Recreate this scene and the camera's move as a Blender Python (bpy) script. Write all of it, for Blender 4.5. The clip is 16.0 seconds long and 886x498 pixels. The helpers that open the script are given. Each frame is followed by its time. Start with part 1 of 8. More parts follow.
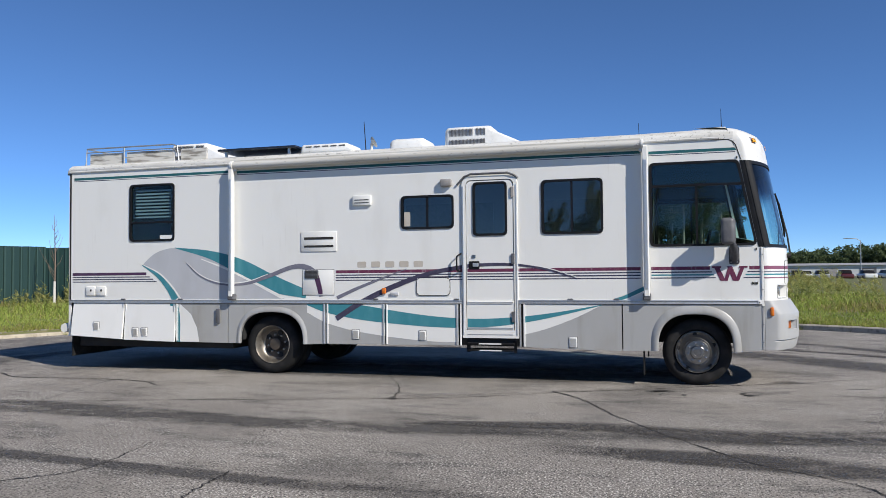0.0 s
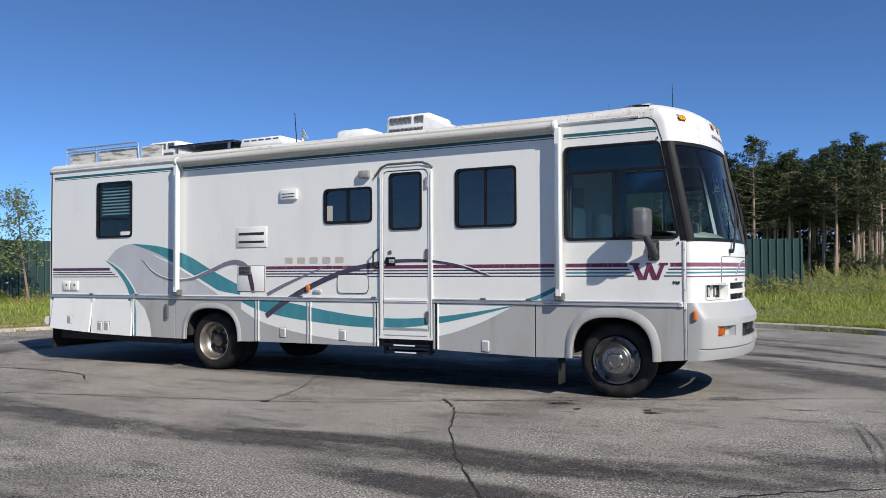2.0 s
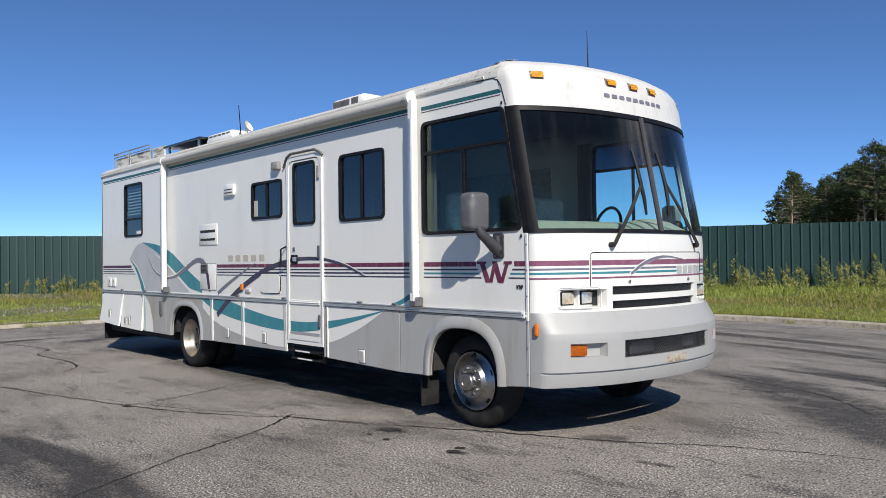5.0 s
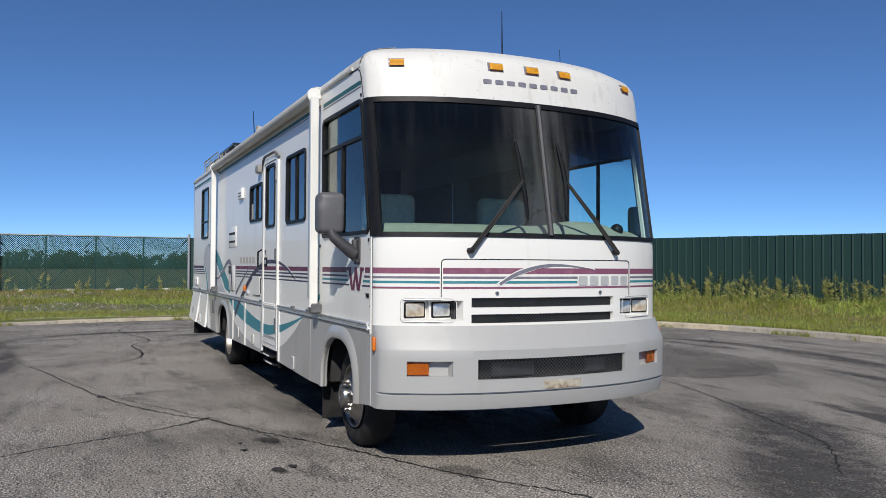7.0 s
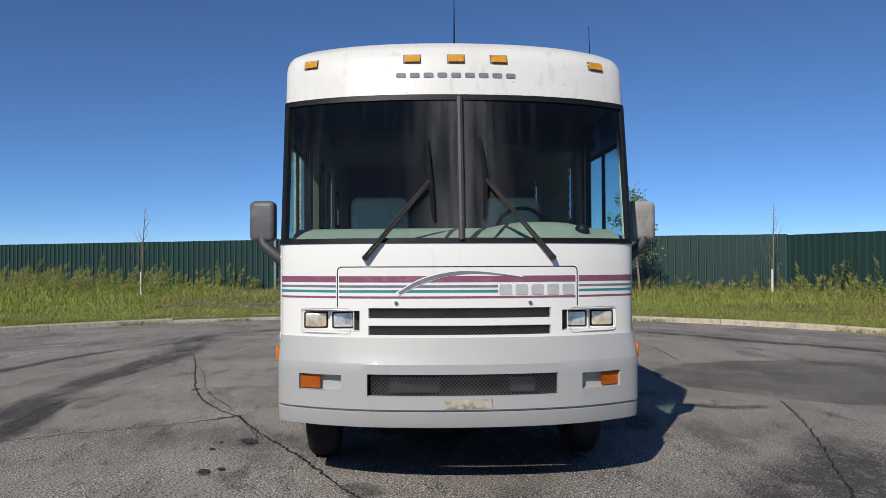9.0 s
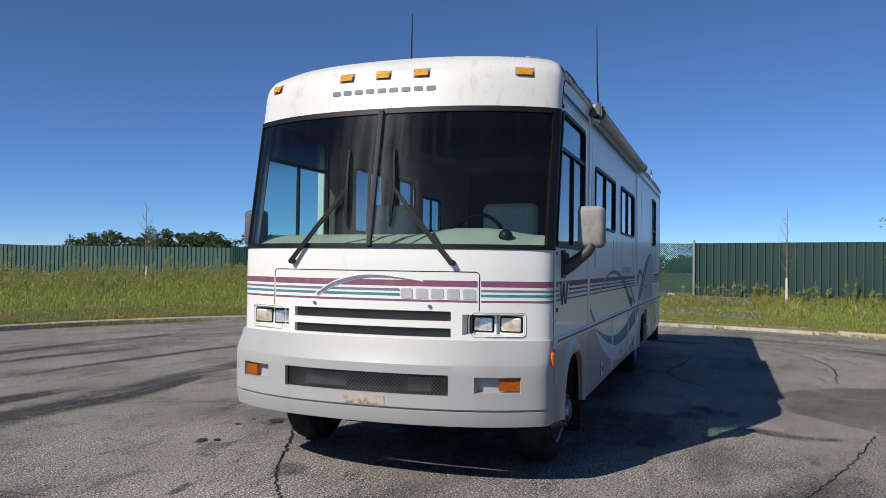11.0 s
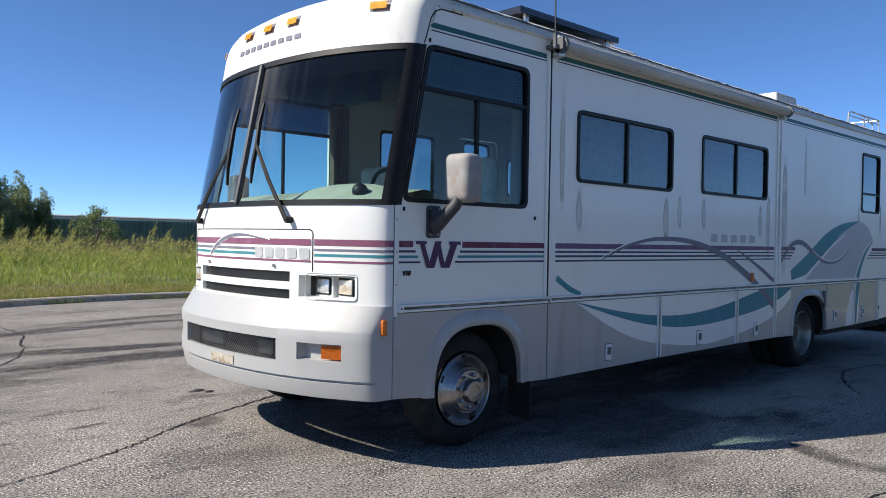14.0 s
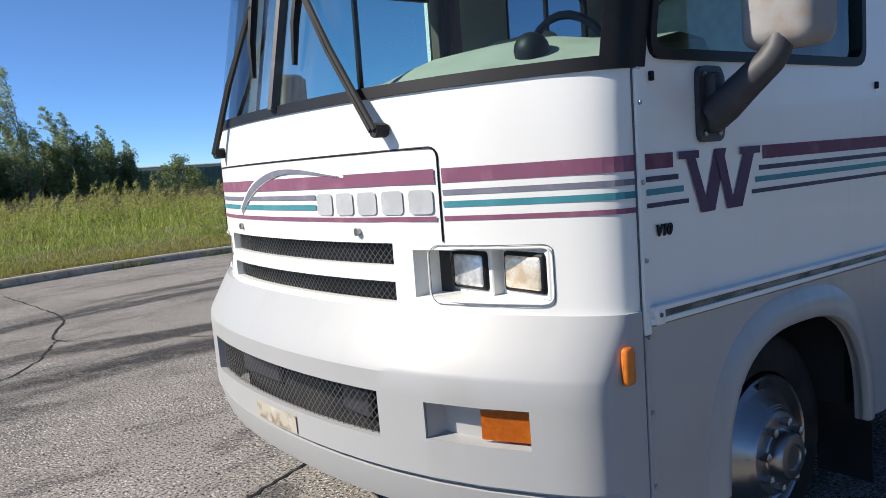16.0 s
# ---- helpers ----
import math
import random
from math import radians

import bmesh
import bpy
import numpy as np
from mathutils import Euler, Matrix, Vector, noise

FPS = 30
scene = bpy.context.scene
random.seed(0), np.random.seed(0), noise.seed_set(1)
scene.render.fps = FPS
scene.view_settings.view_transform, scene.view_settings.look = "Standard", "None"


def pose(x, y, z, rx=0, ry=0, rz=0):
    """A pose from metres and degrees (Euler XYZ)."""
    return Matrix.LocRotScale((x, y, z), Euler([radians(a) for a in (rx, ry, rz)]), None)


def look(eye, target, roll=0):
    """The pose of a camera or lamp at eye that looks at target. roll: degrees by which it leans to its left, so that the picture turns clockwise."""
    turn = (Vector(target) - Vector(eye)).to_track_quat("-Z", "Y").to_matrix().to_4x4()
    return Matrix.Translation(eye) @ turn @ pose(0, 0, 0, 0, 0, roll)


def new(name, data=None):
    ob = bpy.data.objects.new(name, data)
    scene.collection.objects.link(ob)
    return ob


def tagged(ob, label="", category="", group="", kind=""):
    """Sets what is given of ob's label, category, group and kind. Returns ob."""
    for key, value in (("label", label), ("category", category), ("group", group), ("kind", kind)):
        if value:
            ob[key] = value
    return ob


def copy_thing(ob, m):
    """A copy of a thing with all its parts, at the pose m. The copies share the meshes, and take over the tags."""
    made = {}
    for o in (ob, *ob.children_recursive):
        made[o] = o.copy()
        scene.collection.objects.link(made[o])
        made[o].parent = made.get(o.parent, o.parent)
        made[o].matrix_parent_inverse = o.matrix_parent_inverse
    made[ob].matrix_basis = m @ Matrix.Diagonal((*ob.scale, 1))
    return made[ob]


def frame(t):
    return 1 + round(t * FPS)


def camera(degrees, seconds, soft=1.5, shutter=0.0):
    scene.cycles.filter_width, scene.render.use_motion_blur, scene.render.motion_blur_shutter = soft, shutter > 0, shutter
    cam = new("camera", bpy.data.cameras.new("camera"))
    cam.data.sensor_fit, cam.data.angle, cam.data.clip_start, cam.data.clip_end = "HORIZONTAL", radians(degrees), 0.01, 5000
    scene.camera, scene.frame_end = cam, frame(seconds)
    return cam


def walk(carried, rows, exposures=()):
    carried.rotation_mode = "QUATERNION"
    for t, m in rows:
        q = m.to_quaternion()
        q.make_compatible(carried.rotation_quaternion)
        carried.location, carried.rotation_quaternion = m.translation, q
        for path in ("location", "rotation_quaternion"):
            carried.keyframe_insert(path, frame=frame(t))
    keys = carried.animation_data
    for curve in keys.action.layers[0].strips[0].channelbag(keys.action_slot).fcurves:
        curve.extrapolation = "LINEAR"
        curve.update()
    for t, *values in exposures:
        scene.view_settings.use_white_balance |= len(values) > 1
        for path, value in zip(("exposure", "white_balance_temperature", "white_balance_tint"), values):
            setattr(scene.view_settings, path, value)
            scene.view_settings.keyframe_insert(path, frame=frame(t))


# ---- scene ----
cam = camera(59.2, 16.0, soft=0.75)
PATH = [
    (0, (-0.337, -11.366, 1.399), (-0.889, -9.445, 1.465), -0.5),
    (0.5, (0.376, -11.017, 1.407), (-0.27, -9.125, 1.471), -0.5),
    (1, (1.052, -10.638, 1.417), (0.317, -8.779, 1.477), -0.5),
    (1.5, (1.671, -10.168, 1.417), (0.845, -8.347, 1.474), -0.4),
    (2, (2.275, -9.631, 1.401), (1.352, -7.857, 1.457), -0.3),
    (2.5, (2.785, -9.067, 1.418), (1.763, -7.349, 1.471), -0.3),
    (3, (3.304, -8.529, 1.449), (2.182, -6.874, 1.495), -0.2),
    (3.5, (3.782, -7.929, 1.454), (2.562, -6.345, 1.496), -0.4),
    (4, (4.248, -7.333, 1.473), (2.938, -5.823, 1.51), -0.6),
    (4.5, (4.64, -6.682, 1.474), (3.24, -5.254, 1.507), -0.8),
    (4.7, (4.787, -6.406, 1.488), (3.351, -5.015, 1.519), -0.8),
    (6.8, (6.103, -3.511, 1.457), (4.319, -2.608, 1.501), 0.2),
    (7, (6.189, -3.22, 1.486), (4.375, -2.379, 1.53), 0.3),
    (7.5, (6.305, -2.507, 1.495), (4.422, -1.832, 1.537), 0.3),
    (8, (6.447, -1.786, 1.535), (4.509, -1.293, 1.574), 0.1),
    (8.5, (6.481, -1.085, 1.553), (4.503, -0.79, 1.59), -0.0),
    (8.7, (6.489, -0.798, 1.557), (4.501, -0.583, 1.593), -0.1),
    (10.8, (6.388, 2.122, 1.588), (4.483, 1.512, 1.629), 0.6),
    (11, (6.352, 2.428, 1.587), (4.47, 1.753, 1.627), 0.8),
    (11.5, (6.183, 3.139, 1.549), (4.356, 2.327, 1.587), 0.7),
    (12, (5.984, 3.842, 1.525), (4.212, 2.915, 1.555), 0.6),
    (12.5, (5.655, 4.409, 1.496), (3.94, 3.379, 1.52), 0.6),
    (13, (5.205, 4.883, 1.485), (3.566, 3.737, 1.502), 0.8),
    (13.5, (4.602, 5.125, 1.484), (3.073, 3.836, 1.49), 1.1),
    (14, (3.96, 5.107, 1.483), (2.587, 3.653, 1.46), 1.0),
    (14.5, (3.423, 4.688, 1.491), (2.232, 3.082, 1.42), 0.5),
    (15, (3.04, 4.096, 1.497), (2.042, 2.368, 1.362), -1.2),
    (15.5, (2.743, 3.349, 1.476), (1.751, 1.624, 1.276), -3.6),
    (16, (2.436, 2.624, 1.486), (1.244, 1.033, 1.27), -4.1),
]
walk(cam, [(t, look(eye, target, roll)) for t, eye, target, roll in PATH], ((0, 0.11, 6500, 10), (4.5, 0.06, 6600, 10), (7, -0.23, 6550, 10), (8.5, -0.27, 6600, 10), (11.5, -0.06, 6650, 10), (13, 0.20, 6700, 10), (13.7, 0.32, 6700, 10), (14.5, 0.60, 6700, 10), (15.2, 0.52, 6700, 10), (16, 0.39, 6700, 10)))

# ---- light ----
SUN_WAY = Vector((-1.13, 0.578, -1.0)).normalized()
sun_data = bpy.data.lights.new("sun", "SUN")
sun_data.energy, sun_data.angle, sun_data.color = 5.0, radians(0.55), (1.0, 0.95, 0.875)
sun = new("sun", sun_data)
sun.rotation_euler = SUN_WAY.to_track_quat("-Z", "Y").to_euler()
world = bpy.data.worlds.new("world")
scene.world = world
world.use_nodes = True
sky = world.node_tree.nodes.new("ShaderNodeTexSky")
sky.sky_type, sky.sun_disc = "NISHITA", False
sky.sun_elevation = math.asin(-SUN_WAY.z)
sky.sun_rotation = math.atan2(-SUN_WAY.x, -SUN_WAY.y)
sky.altitude, sky.air_density, sky.dust_density, sky.ozone_density = 9000, 1.6, 0.0, 6.0
tone = world.node_tree.nodes.new("ShaderNodeHueSaturation")
tone.inputs["Saturation"].default_value = 1.045
world.node_tree.links.new(sky.outputs[0], tone.inputs["Color"])
world.node_tree.links.new(tone.outputs[0], world.node_tree.nodes["Background"].inputs[0])
world.node_tree.nodes["Background"].inputs[1].default_value = 0.126


# ---- materials ----
def node(nt, kind, **inputs):
    n = nt.nodes.new(kind)
    for key, value in inputs.items():
        n.inputs[key.replace("_", " ")].default_value = value
    return n


def noise_fac(nt, scale, lo, hi, detail=4.0, stretch=None):
    """A 0..1 mask from object-space noise."""
    tc = nt.nodes.new("ShaderNodeTexCoord")
    src = tc.outputs["Object"]
    if stretch:
        mp = nt.nodes.new("ShaderNodeMapping")
        mp.inputs["Scale"].default_value = stretch
        nt.links.new(src, mp.inputs[0])
        src = mp.outputs[0]
    n = node(nt, "ShaderNodeTexNoise", Scale=scale, Detail=detail)
    nt.links.new(src, n.inputs["Vector"])
    r = nt.nodes.new("ShaderNodeMapRange")
    r.inputs["From Min"].default_value, r.inputs["From Max"].default_value = lo, hi
    nt.links.new(n.outputs[0], r.inputs[0])
    return r.outputs[0]


def mixed(nt, fac, a, b):
    m = nt.nodes.new("ShaderNodeMix")
    m.data_type = "RGBA"
    for sock, value in ((m.inputs[0], fac), (m.inputs[6], a), (m.inputs[7], b)):
        if hasattr(value, "links"):
            nt.links.new(value, sock)
        elif isinstance(value, (int, float)):
            sock.default_value = value
        else:
            sock.default_value = (*value, 1)
    return m.outputs[2]


def surface(name, base, rough=0.5, metal=0.0, coat=0.0, layers=(), bump=0.0, bump_scale=60.0, island=None, piece=None, spec=0.5, through_light=0.0):
    """Principled material; layers: (colour, noise scale, lo, hi, stretch, strength)."""
    m = bpy.data.materials.new(name)
    m.use_nodes = True
    nt = m.node_tree
    b = nt.nodes["Principled BSDF"]
    b.inputs["Roughness"].default_value, b.inputs["Metallic"].default_value = rough, metal
    b.inputs["Coat Weight"].default_value = coat
    b.inputs["Specular IOR Level"].default_value = spec
    col = base
    if island or piece:
        if island:
            rnd = nt.nodes.new("ShaderNodeNewGeometry").outputs["Random Per Island"]
        else:
            rnd = nt.nodes.new("ShaderNodeObjectInfo").outputs["Random"]
        col = mixed(nt, rnd, base, island or piece)
    for colour, scale, lo, hi, stretch, strength in layers:
        f = noise_fac(nt, scale, lo, hi, 5.0, stretch)
        k = nt.nodes.new("ShaderNodeMath")
        k.operation, k.use_clamp = "MULTIPLY", True
        nt.links.new(f, k.inputs[0])
        k.inputs[1].default_value = strength
        col = mixed(nt, k.outputs[0], col, colour)
    if hasattr(col, "links"):
        nt.links.new(col, b.inputs["Base Color"])
    else:
        b.inputs["Base Color"].default_value = (*col, 1)
    if through_light:
        tl = nt.nodes.new("ShaderNodeBsdfTranslucent")
        if hasattr(col, "links"):
            nt.links.new(col, tl.inputs[0])
        else:
            tl.inputs[0].default_value = (*col, 1)
        mx = nt.nodes.new("ShaderNodeMixShader")
        mx.inputs[0].default_value = through_light
        nt.links.new(b.outputs[0], mx.inputs[1])
        nt.links.new(tl.outputs[0], mx.inputs[2])
        nt.links.new(mx.outputs[0], nt.nodes["Material Output"].inputs[0])
    if bump:
        h = noise_fac(nt, bump_scale, 0, 1, 4.0)
        bp = node(nt, "ShaderNodeBump", Strength=bump, Distance=0.01)
        nt.links.new(h, bp.inputs["Height"])
        nt.links.new(bp.outputs[0], b.inputs["Normal"])
    return m


def glass(name, tint, gloss=1.0, haze=0.0, band=None, streaks=0.0):
    m = bpy.data.materials.new(name)
    m.use_nodes = True
    nt = m.node_tree
    nt.nodes.remove(nt.nodes["Principled BSDF"])
    out = nt.nodes["Material Output"]
    tr = node(nt, "ShaderNodeBsdfTransparent", Color=(*tint, 1))
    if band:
        # tinted strip along a windscreen's top edge, carried lower as painted interior shade
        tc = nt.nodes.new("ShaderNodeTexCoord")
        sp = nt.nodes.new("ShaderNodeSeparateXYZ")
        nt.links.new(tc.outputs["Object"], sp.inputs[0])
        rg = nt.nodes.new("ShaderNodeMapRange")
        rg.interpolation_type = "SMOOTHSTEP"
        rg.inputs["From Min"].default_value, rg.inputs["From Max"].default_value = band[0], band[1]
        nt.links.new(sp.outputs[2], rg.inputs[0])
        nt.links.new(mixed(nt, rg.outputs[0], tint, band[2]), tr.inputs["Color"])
    gl = node(nt, "ShaderNodeBsdfGlossy", Color=(1, 1, 1, 1), Roughness=0.02)
    lw = node(nt, "ShaderNodeLayerWeight", Blend=0.5)
    p5 = nt.nodes.new("ShaderNodeMath")
    p5.operation = "POWER"
    p5.inputs[1].default_value = 5.0
    nt.links.new(lw.outputs["Facing"], p5.inputs[0])
    fr = nt.nodes.new("ShaderNodeMath")
    fr.operation = "MULTIPLY_ADD"
    fr.inputs[1].default_value, fr.inputs[2].default_value = 0.93, 0.04 * gloss
    nt.links.new(p5.outputs[0], fr.inputs[0])
    mx = nt.nodes.new("ShaderNodeMixShader")
    nt.links.new(fr.outputs[0], mx.inputs[0])
    nt.links.new(tr.outputs[0], mx.inputs[1])
    nt.links.new(gl.outputs[0], mx.inputs[2])
    last = mx.outputs[0]
    if haze:
        df = node(nt, "ShaderNodeBsdfDiffuse", Color=(0.6, 0.6, 0.58, 1))
        f = noise_fac(nt, 3.0, 0.5, 0.8, 4.0, (1, 6, 0.5))
        k = nt.nodes.new("ShaderNodeMath")
        k.operation = "MULTIPLY_ADD"
        k.use_clamp = True
        nt.links.new(f, k.inputs[0])
        k.inputs[1].default_value, k.inputs[2].default_value = haze, haze * 0.25
        if streaks:
            # mineral runs below the top edge beside the middle post
            tc = nt.nodes.new("ShaderNodeTexCoord")
            sp = nt.nodes.new("ShaderNodeSeparateXYZ")
            nt.links.new(tc.outputs["Object"], sp.inputs[0])
            off = nt.nodes.new("ShaderNodeMath")
            off.operation = "ABSOLUTE"
            nt.links.new(sp.outputs[1], off.inputs[0])
            near = nt.nodes.new("ShaderNodeMapRange")
            near.interpolation_type = "SMOOTHSTEP"
            near.inputs["From Min"].default_value, near.inputs["From Max"].default_value = 0.42, 0.04
            near.inputs["To Max"].default_value = streaks
            nt.links.new(off.outputs[0], near.inputs[0])
            runs = nt.nodes.new("ShaderNodeMath")
            runs.operation = "MULTIPLY_ADD"
            nt.links.new(noise_fac(nt, 4.0, 0.25, 0.75, 5.0, (1, 3.5, 0.3)), runs.inputs[0])
            nt.links.new(near.outputs[0], runs.inputs[1])
            nt.links.new(k.outputs[0], runs.inputs[2])
            runs.use_clamp = True
            k = runs
        m2 = nt.nodes.new("ShaderNodeMixShader")
        nt.links.new(k.outputs[0], m2.inputs[0])
        nt.links.new(last, m2.inputs[1])
        nt.links.new(df.outputs[0], m2.inputs[2])
        last = m2.outputs[0]
    nt.links.new(last, out.inputs[0])
    return m


DIRT = (0.42, 0.39, 0.33)
WHITE = surface("white_paint", (0.79, 0.78, 0.735), 0.38, coat=0.2, layers=((DIRT, 2.2, 0.54, 0.9, (1, 1, 0.35), 0.25), ((0.36, 0.33, 0.28), 9.0, 0.64, 0.92, (2.5, 2.5, 0.2), 0.25)), bump=0.02, bump_scale=14)
CAP_WHITE = surface("cap_white", (0.70, 0.69, 0.65), 0.4, coat=0.1, layers=((DIRT, 2.2, 0.52, 0.85, (1, 1, 0.35), 0.35), ((0.05, 0.045, 0.035), 55.0, 0.69, 0.73, None, 0.9), ((0.30, 0.27, 0.22), 14.0, 0.58, 0.8, (1, 1, 0.3), 0.35)))
# grime streaks over a greyed base that paints the driver's roller as shaded
GRIMY_SHADED = surface("grimy_shaded_vinyl", (0.52, 0.51, 0.48), 0.55, layers=(((0.30, 0.28, 0.25), 6.0, 0.42, 0.72, (0.15, 2, 2), 0.7), ((0.12, 0.11, 0.09), 30.0, 0.6, 0.75, (0.2, 1, 1), 0.7)))
ROOF_WHITE = surface("roof_white", (0.66, 0.65, 0.61), 0.55, layers=(((0.40, 0.375, 0.32), 5.0, 0.42, 0.75, (0.35, 2, 2), 0.6), ((0.10, 0.09, 0.075), 46.0, 0.61, 0.68, None, 0.85), ((0.16, 0.145, 0.12), 13.0, 0.62, 0.74, None, 0.6)))
AWNING = surface("awning_vinyl", (0.60, 0.585, 0.54), 0.6, layers=(((0.36, 0.33, 0.275), 4.0, 0.40, 0.72, (0.15, 2.5, 2.5), 0.75), ((0.13, 0.12, 0.10), 34.0, 0.64, 0.74, (0.5, 1, 1), 0.6)))
GREY = surface("grey_paint", (0.39, 0.388, 0.375), 0.36, coat=0.25, layers=(((0.28, 0.255, 0.21), 2.2, 0.48, 0.8, (1, 1, 0.5), 0.5), ((0.20, 0.18, 0.13), 5.0, 0.56, 0.78, (1.2, 1, 0.14), 0.5), ((0.45, 0.44, 0.42), 12.0, 0.6, 0.85, None, 0.3)))
SILVER = surface("silver_paint", (0.385, 0.385, 0.375), 0.5, metal=0.05, coat=0.1, layers=(((0.47, 0.45, 0.40), 3.5, 0.5, 0.9, None, 0.35), ((0.30, 0.28, 0.25), 7.0, 0.55, 0.85, (1, 1, 0.3), 0.3)))
TEAL = surface("teal_vinyl", (0.05, 0.225, 0.265), 0.5, spec=0.25, layers=(((0.11, 0.31, 0.35), 7.0, 0.45, 0.8, (1, 1, 0.4), 0.6),))
MAROON = surface("maroon_vinyl", (0.135, 0.032, 0.07), 0.5, spec=0.25, layers=(((0.24, 0.11, 0.15), 14.0, 0.5, 0.8, None, 0.6),))
CRACKED = surface("cracked_maroon_vinyl", (0.135, 0.032, 0.07), 0.5, spec=0.25, layers=(((0.24, 0.11, 0.15), 14.0, 0.5, 0.8, None, 0.6), ((0.50, 0.42, 0.43), 34.0, 0.60, 0.68, (1.6, 1, 0.12), 0.55)))
# faded maroon stripe with the driver side's blue shade put into its colour
SHADED_PLUM = surface("shaded_plum_vinyl", (0.155, 0.085, 0.155), 0.5, spec=0.25, layers=(((0.24, 0.17, 0.24), 14.0, 0.5, 0.8, None, 0.6),))
FADED_MAROON = surface("faded_maroon_vinyl", (0.22, 0.082, 0.135), 0.5, spec=0.25, layers=(((0.33, 0.17, 0.225), 14.0, 0.5, 0.8, None, 0.6),))
# darker copy of the teal: the awning's shade is put into the stripe
ROOF_TEAL = surface("shaded_teal_vinyl", (0.022, 0.115, 0.125), 0.5, spec=0.25, layers=(((0.06, 0.18, 0.19), 9.0, 0.45, 0.8, (0.4, 1, 1), 0.6),))
LETTER = surface("letter_silver", (0.42, 0.43, 0.43), 0.5, spec=0.25, layers=(((0.60, 0.61, 0.61), 16.0, 0.45, 0.8, None, 0.6),))
SLATE = surface("slate_vinyl", (0.17, 0.17, 0.21), 0.5, spec=0.25, layers=(((0.28, 0.28, 0.31), 14.0, 0.5, 0.8, None, 0.6),))
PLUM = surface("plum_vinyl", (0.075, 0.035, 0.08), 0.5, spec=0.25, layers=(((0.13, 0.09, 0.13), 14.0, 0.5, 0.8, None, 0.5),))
NAVY = surface("dark_vinyl", (0.055, 0.05, 0.085), 0.5, spec=0.25, layers=(((0.16, 0.15, 0.19), 14.0, 0.5, 0.8, None, 0.5),))
PALE = surface("pale_grey_vinyl", (0.47, 0.48, 0.50), 0.5, spec=0.25, layers=(((0.40, 0.40, 0.41), 6.0, 0.4, 0.8, (1, 1, 0.4), 0.6),))
TAN = surface("tan_vinyl", (0.50, 0.45, 0.38), 0.5, spec=0.25, layers=(((0.62, 0.58, 0.52), 16.0, 0.45, 0.8, None, 0.6),))
BLACK = surface("black_rubber", (0.008, 0.008, 0.009), 0.5, spec=0.25, layers=(((0.028, 0.027, 0.026), 8.0, 0.5, 0.85, None, 0.5),))
TYRE = surface("tyre_rubber", (0.014, 0.014, 0.014), 0.8, spec=0.25, layers=(((0.055, 0.05, 0.046), 6.0, 0.45, 0.8, None, 0.6),), bump=0.15, bump_scale=50)
DARK = surface("dark_underside", (0.02, 0.02, 0.02), 0.9, layers=(((0.05, 0.045, 0.04), 4.0, 0.4, 0.8, None, 0.7),))
GREYPLASTIC = surface("grey_plastic", (0.10, 0.10, 0.105), 0.5, layers=(((0.24, 0.24, 0.24), 9.0, 0.5, 0.8, None, 0.5),))
MIRROR_GREY = surface("charcoal_plastic", (0.045, 0.045, 0.05), 0.55, layers=(((0.13, 0.13, 0.13), 12.0, 0.55, 0.8, None, 0.5),))
CHALKY = surface("faded_plastic", (0.26, 0.25, 0.24), 0.7, layers=(((0.42, 0.40, 0.38), 7.0, 0.4, 0.75, None, 0.8), ((0.26, 0.2, 0.16), 11.0, 0.56, 0.68, None, 0.7), ((0.12, 0.10, 0.09), 60.0, 0.66, 0.74, None, 0.8)))
ALU = surface("aluminium", (0.66, 0.66, 0.65), 0.38, metal=0.75, layers=(((0.45, 0.44, 0.42), 10.0, 0.5, 0.8, None, 0.5),))
CHROME = surface("steel_wheel", (0.38, 0.375, 0.37), 0.3, metal=0.97, layers=(((0.22, 0.20, 0.175), 6.0, 0.44, 0.8, None, 0.6), ((0.14, 0.11, 0.085), 24.0, 0.62, 0.78, None, 0.6)))
DULLRIM = surface("dull_rim", (0.34, 0.315, 0.275), 0.42, metal=0.8, layers=(((0.16, 0.125, 0.09), 7.0, 0.45, 0.75, None, 0.7), ((0.09, 0.07, 0.05), 22.0, 0.58, 0.74, None, 0.6)))
RUSTED = surface("rusted_steel", (0.13, 0.11, 0.09), 0.55, metal=0.6, layers=(((0.06, 0.05, 0.042), 8.0, 0.4, 0.7, None, 0.8), ((0.20, 0.12, 0.06), 14.0, 0.55, 0.75, None, 0.6)))
AMBER = surface("amber_plastic", (0.90, 0.47, 0.04), 0.5, spec=0.25, layers=(((0.98, 0.66, 0.12), 60.0, 0.4, 0.7, None, 0.5),))
ORANGE = surface("orange_plastic", (0.62, 0.15, 0.01), 0.35, coat=0.2, layers=(((0.8, 0.25, 0.03), 60.0, 0.4, 0.7, None, 0.5),))
LENS = surface("lamp_lens", (0.80, 0.81, 0.79), 0.2, metal=0.55, coat=1.0, layers=(((0.45, 0.46, 0.46), 26.0, 0.45, 0.62, None, 0.7), ((0.25, 0.25, 0.24), 12.0, 0.5, 0.7, None, 0.6)), bump=0.3, bump_scale=110)
LENS_WARM = surface("warm_lamp_lens", (0.86, 0.76, 0.60), 0.2, metal=0.5, coat=1.0, layers=(((0.62, 0.45, 0.28), 24.0, 0.45, 0.62, None, 0.7), ((0.9, 0.88, 0.8), 14.0, 0.55, 0.7, None, 0.6)), bump=0.3, bump_scale=110)
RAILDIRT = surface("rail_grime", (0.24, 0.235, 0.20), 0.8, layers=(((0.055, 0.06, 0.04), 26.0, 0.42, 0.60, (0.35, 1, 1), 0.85),))
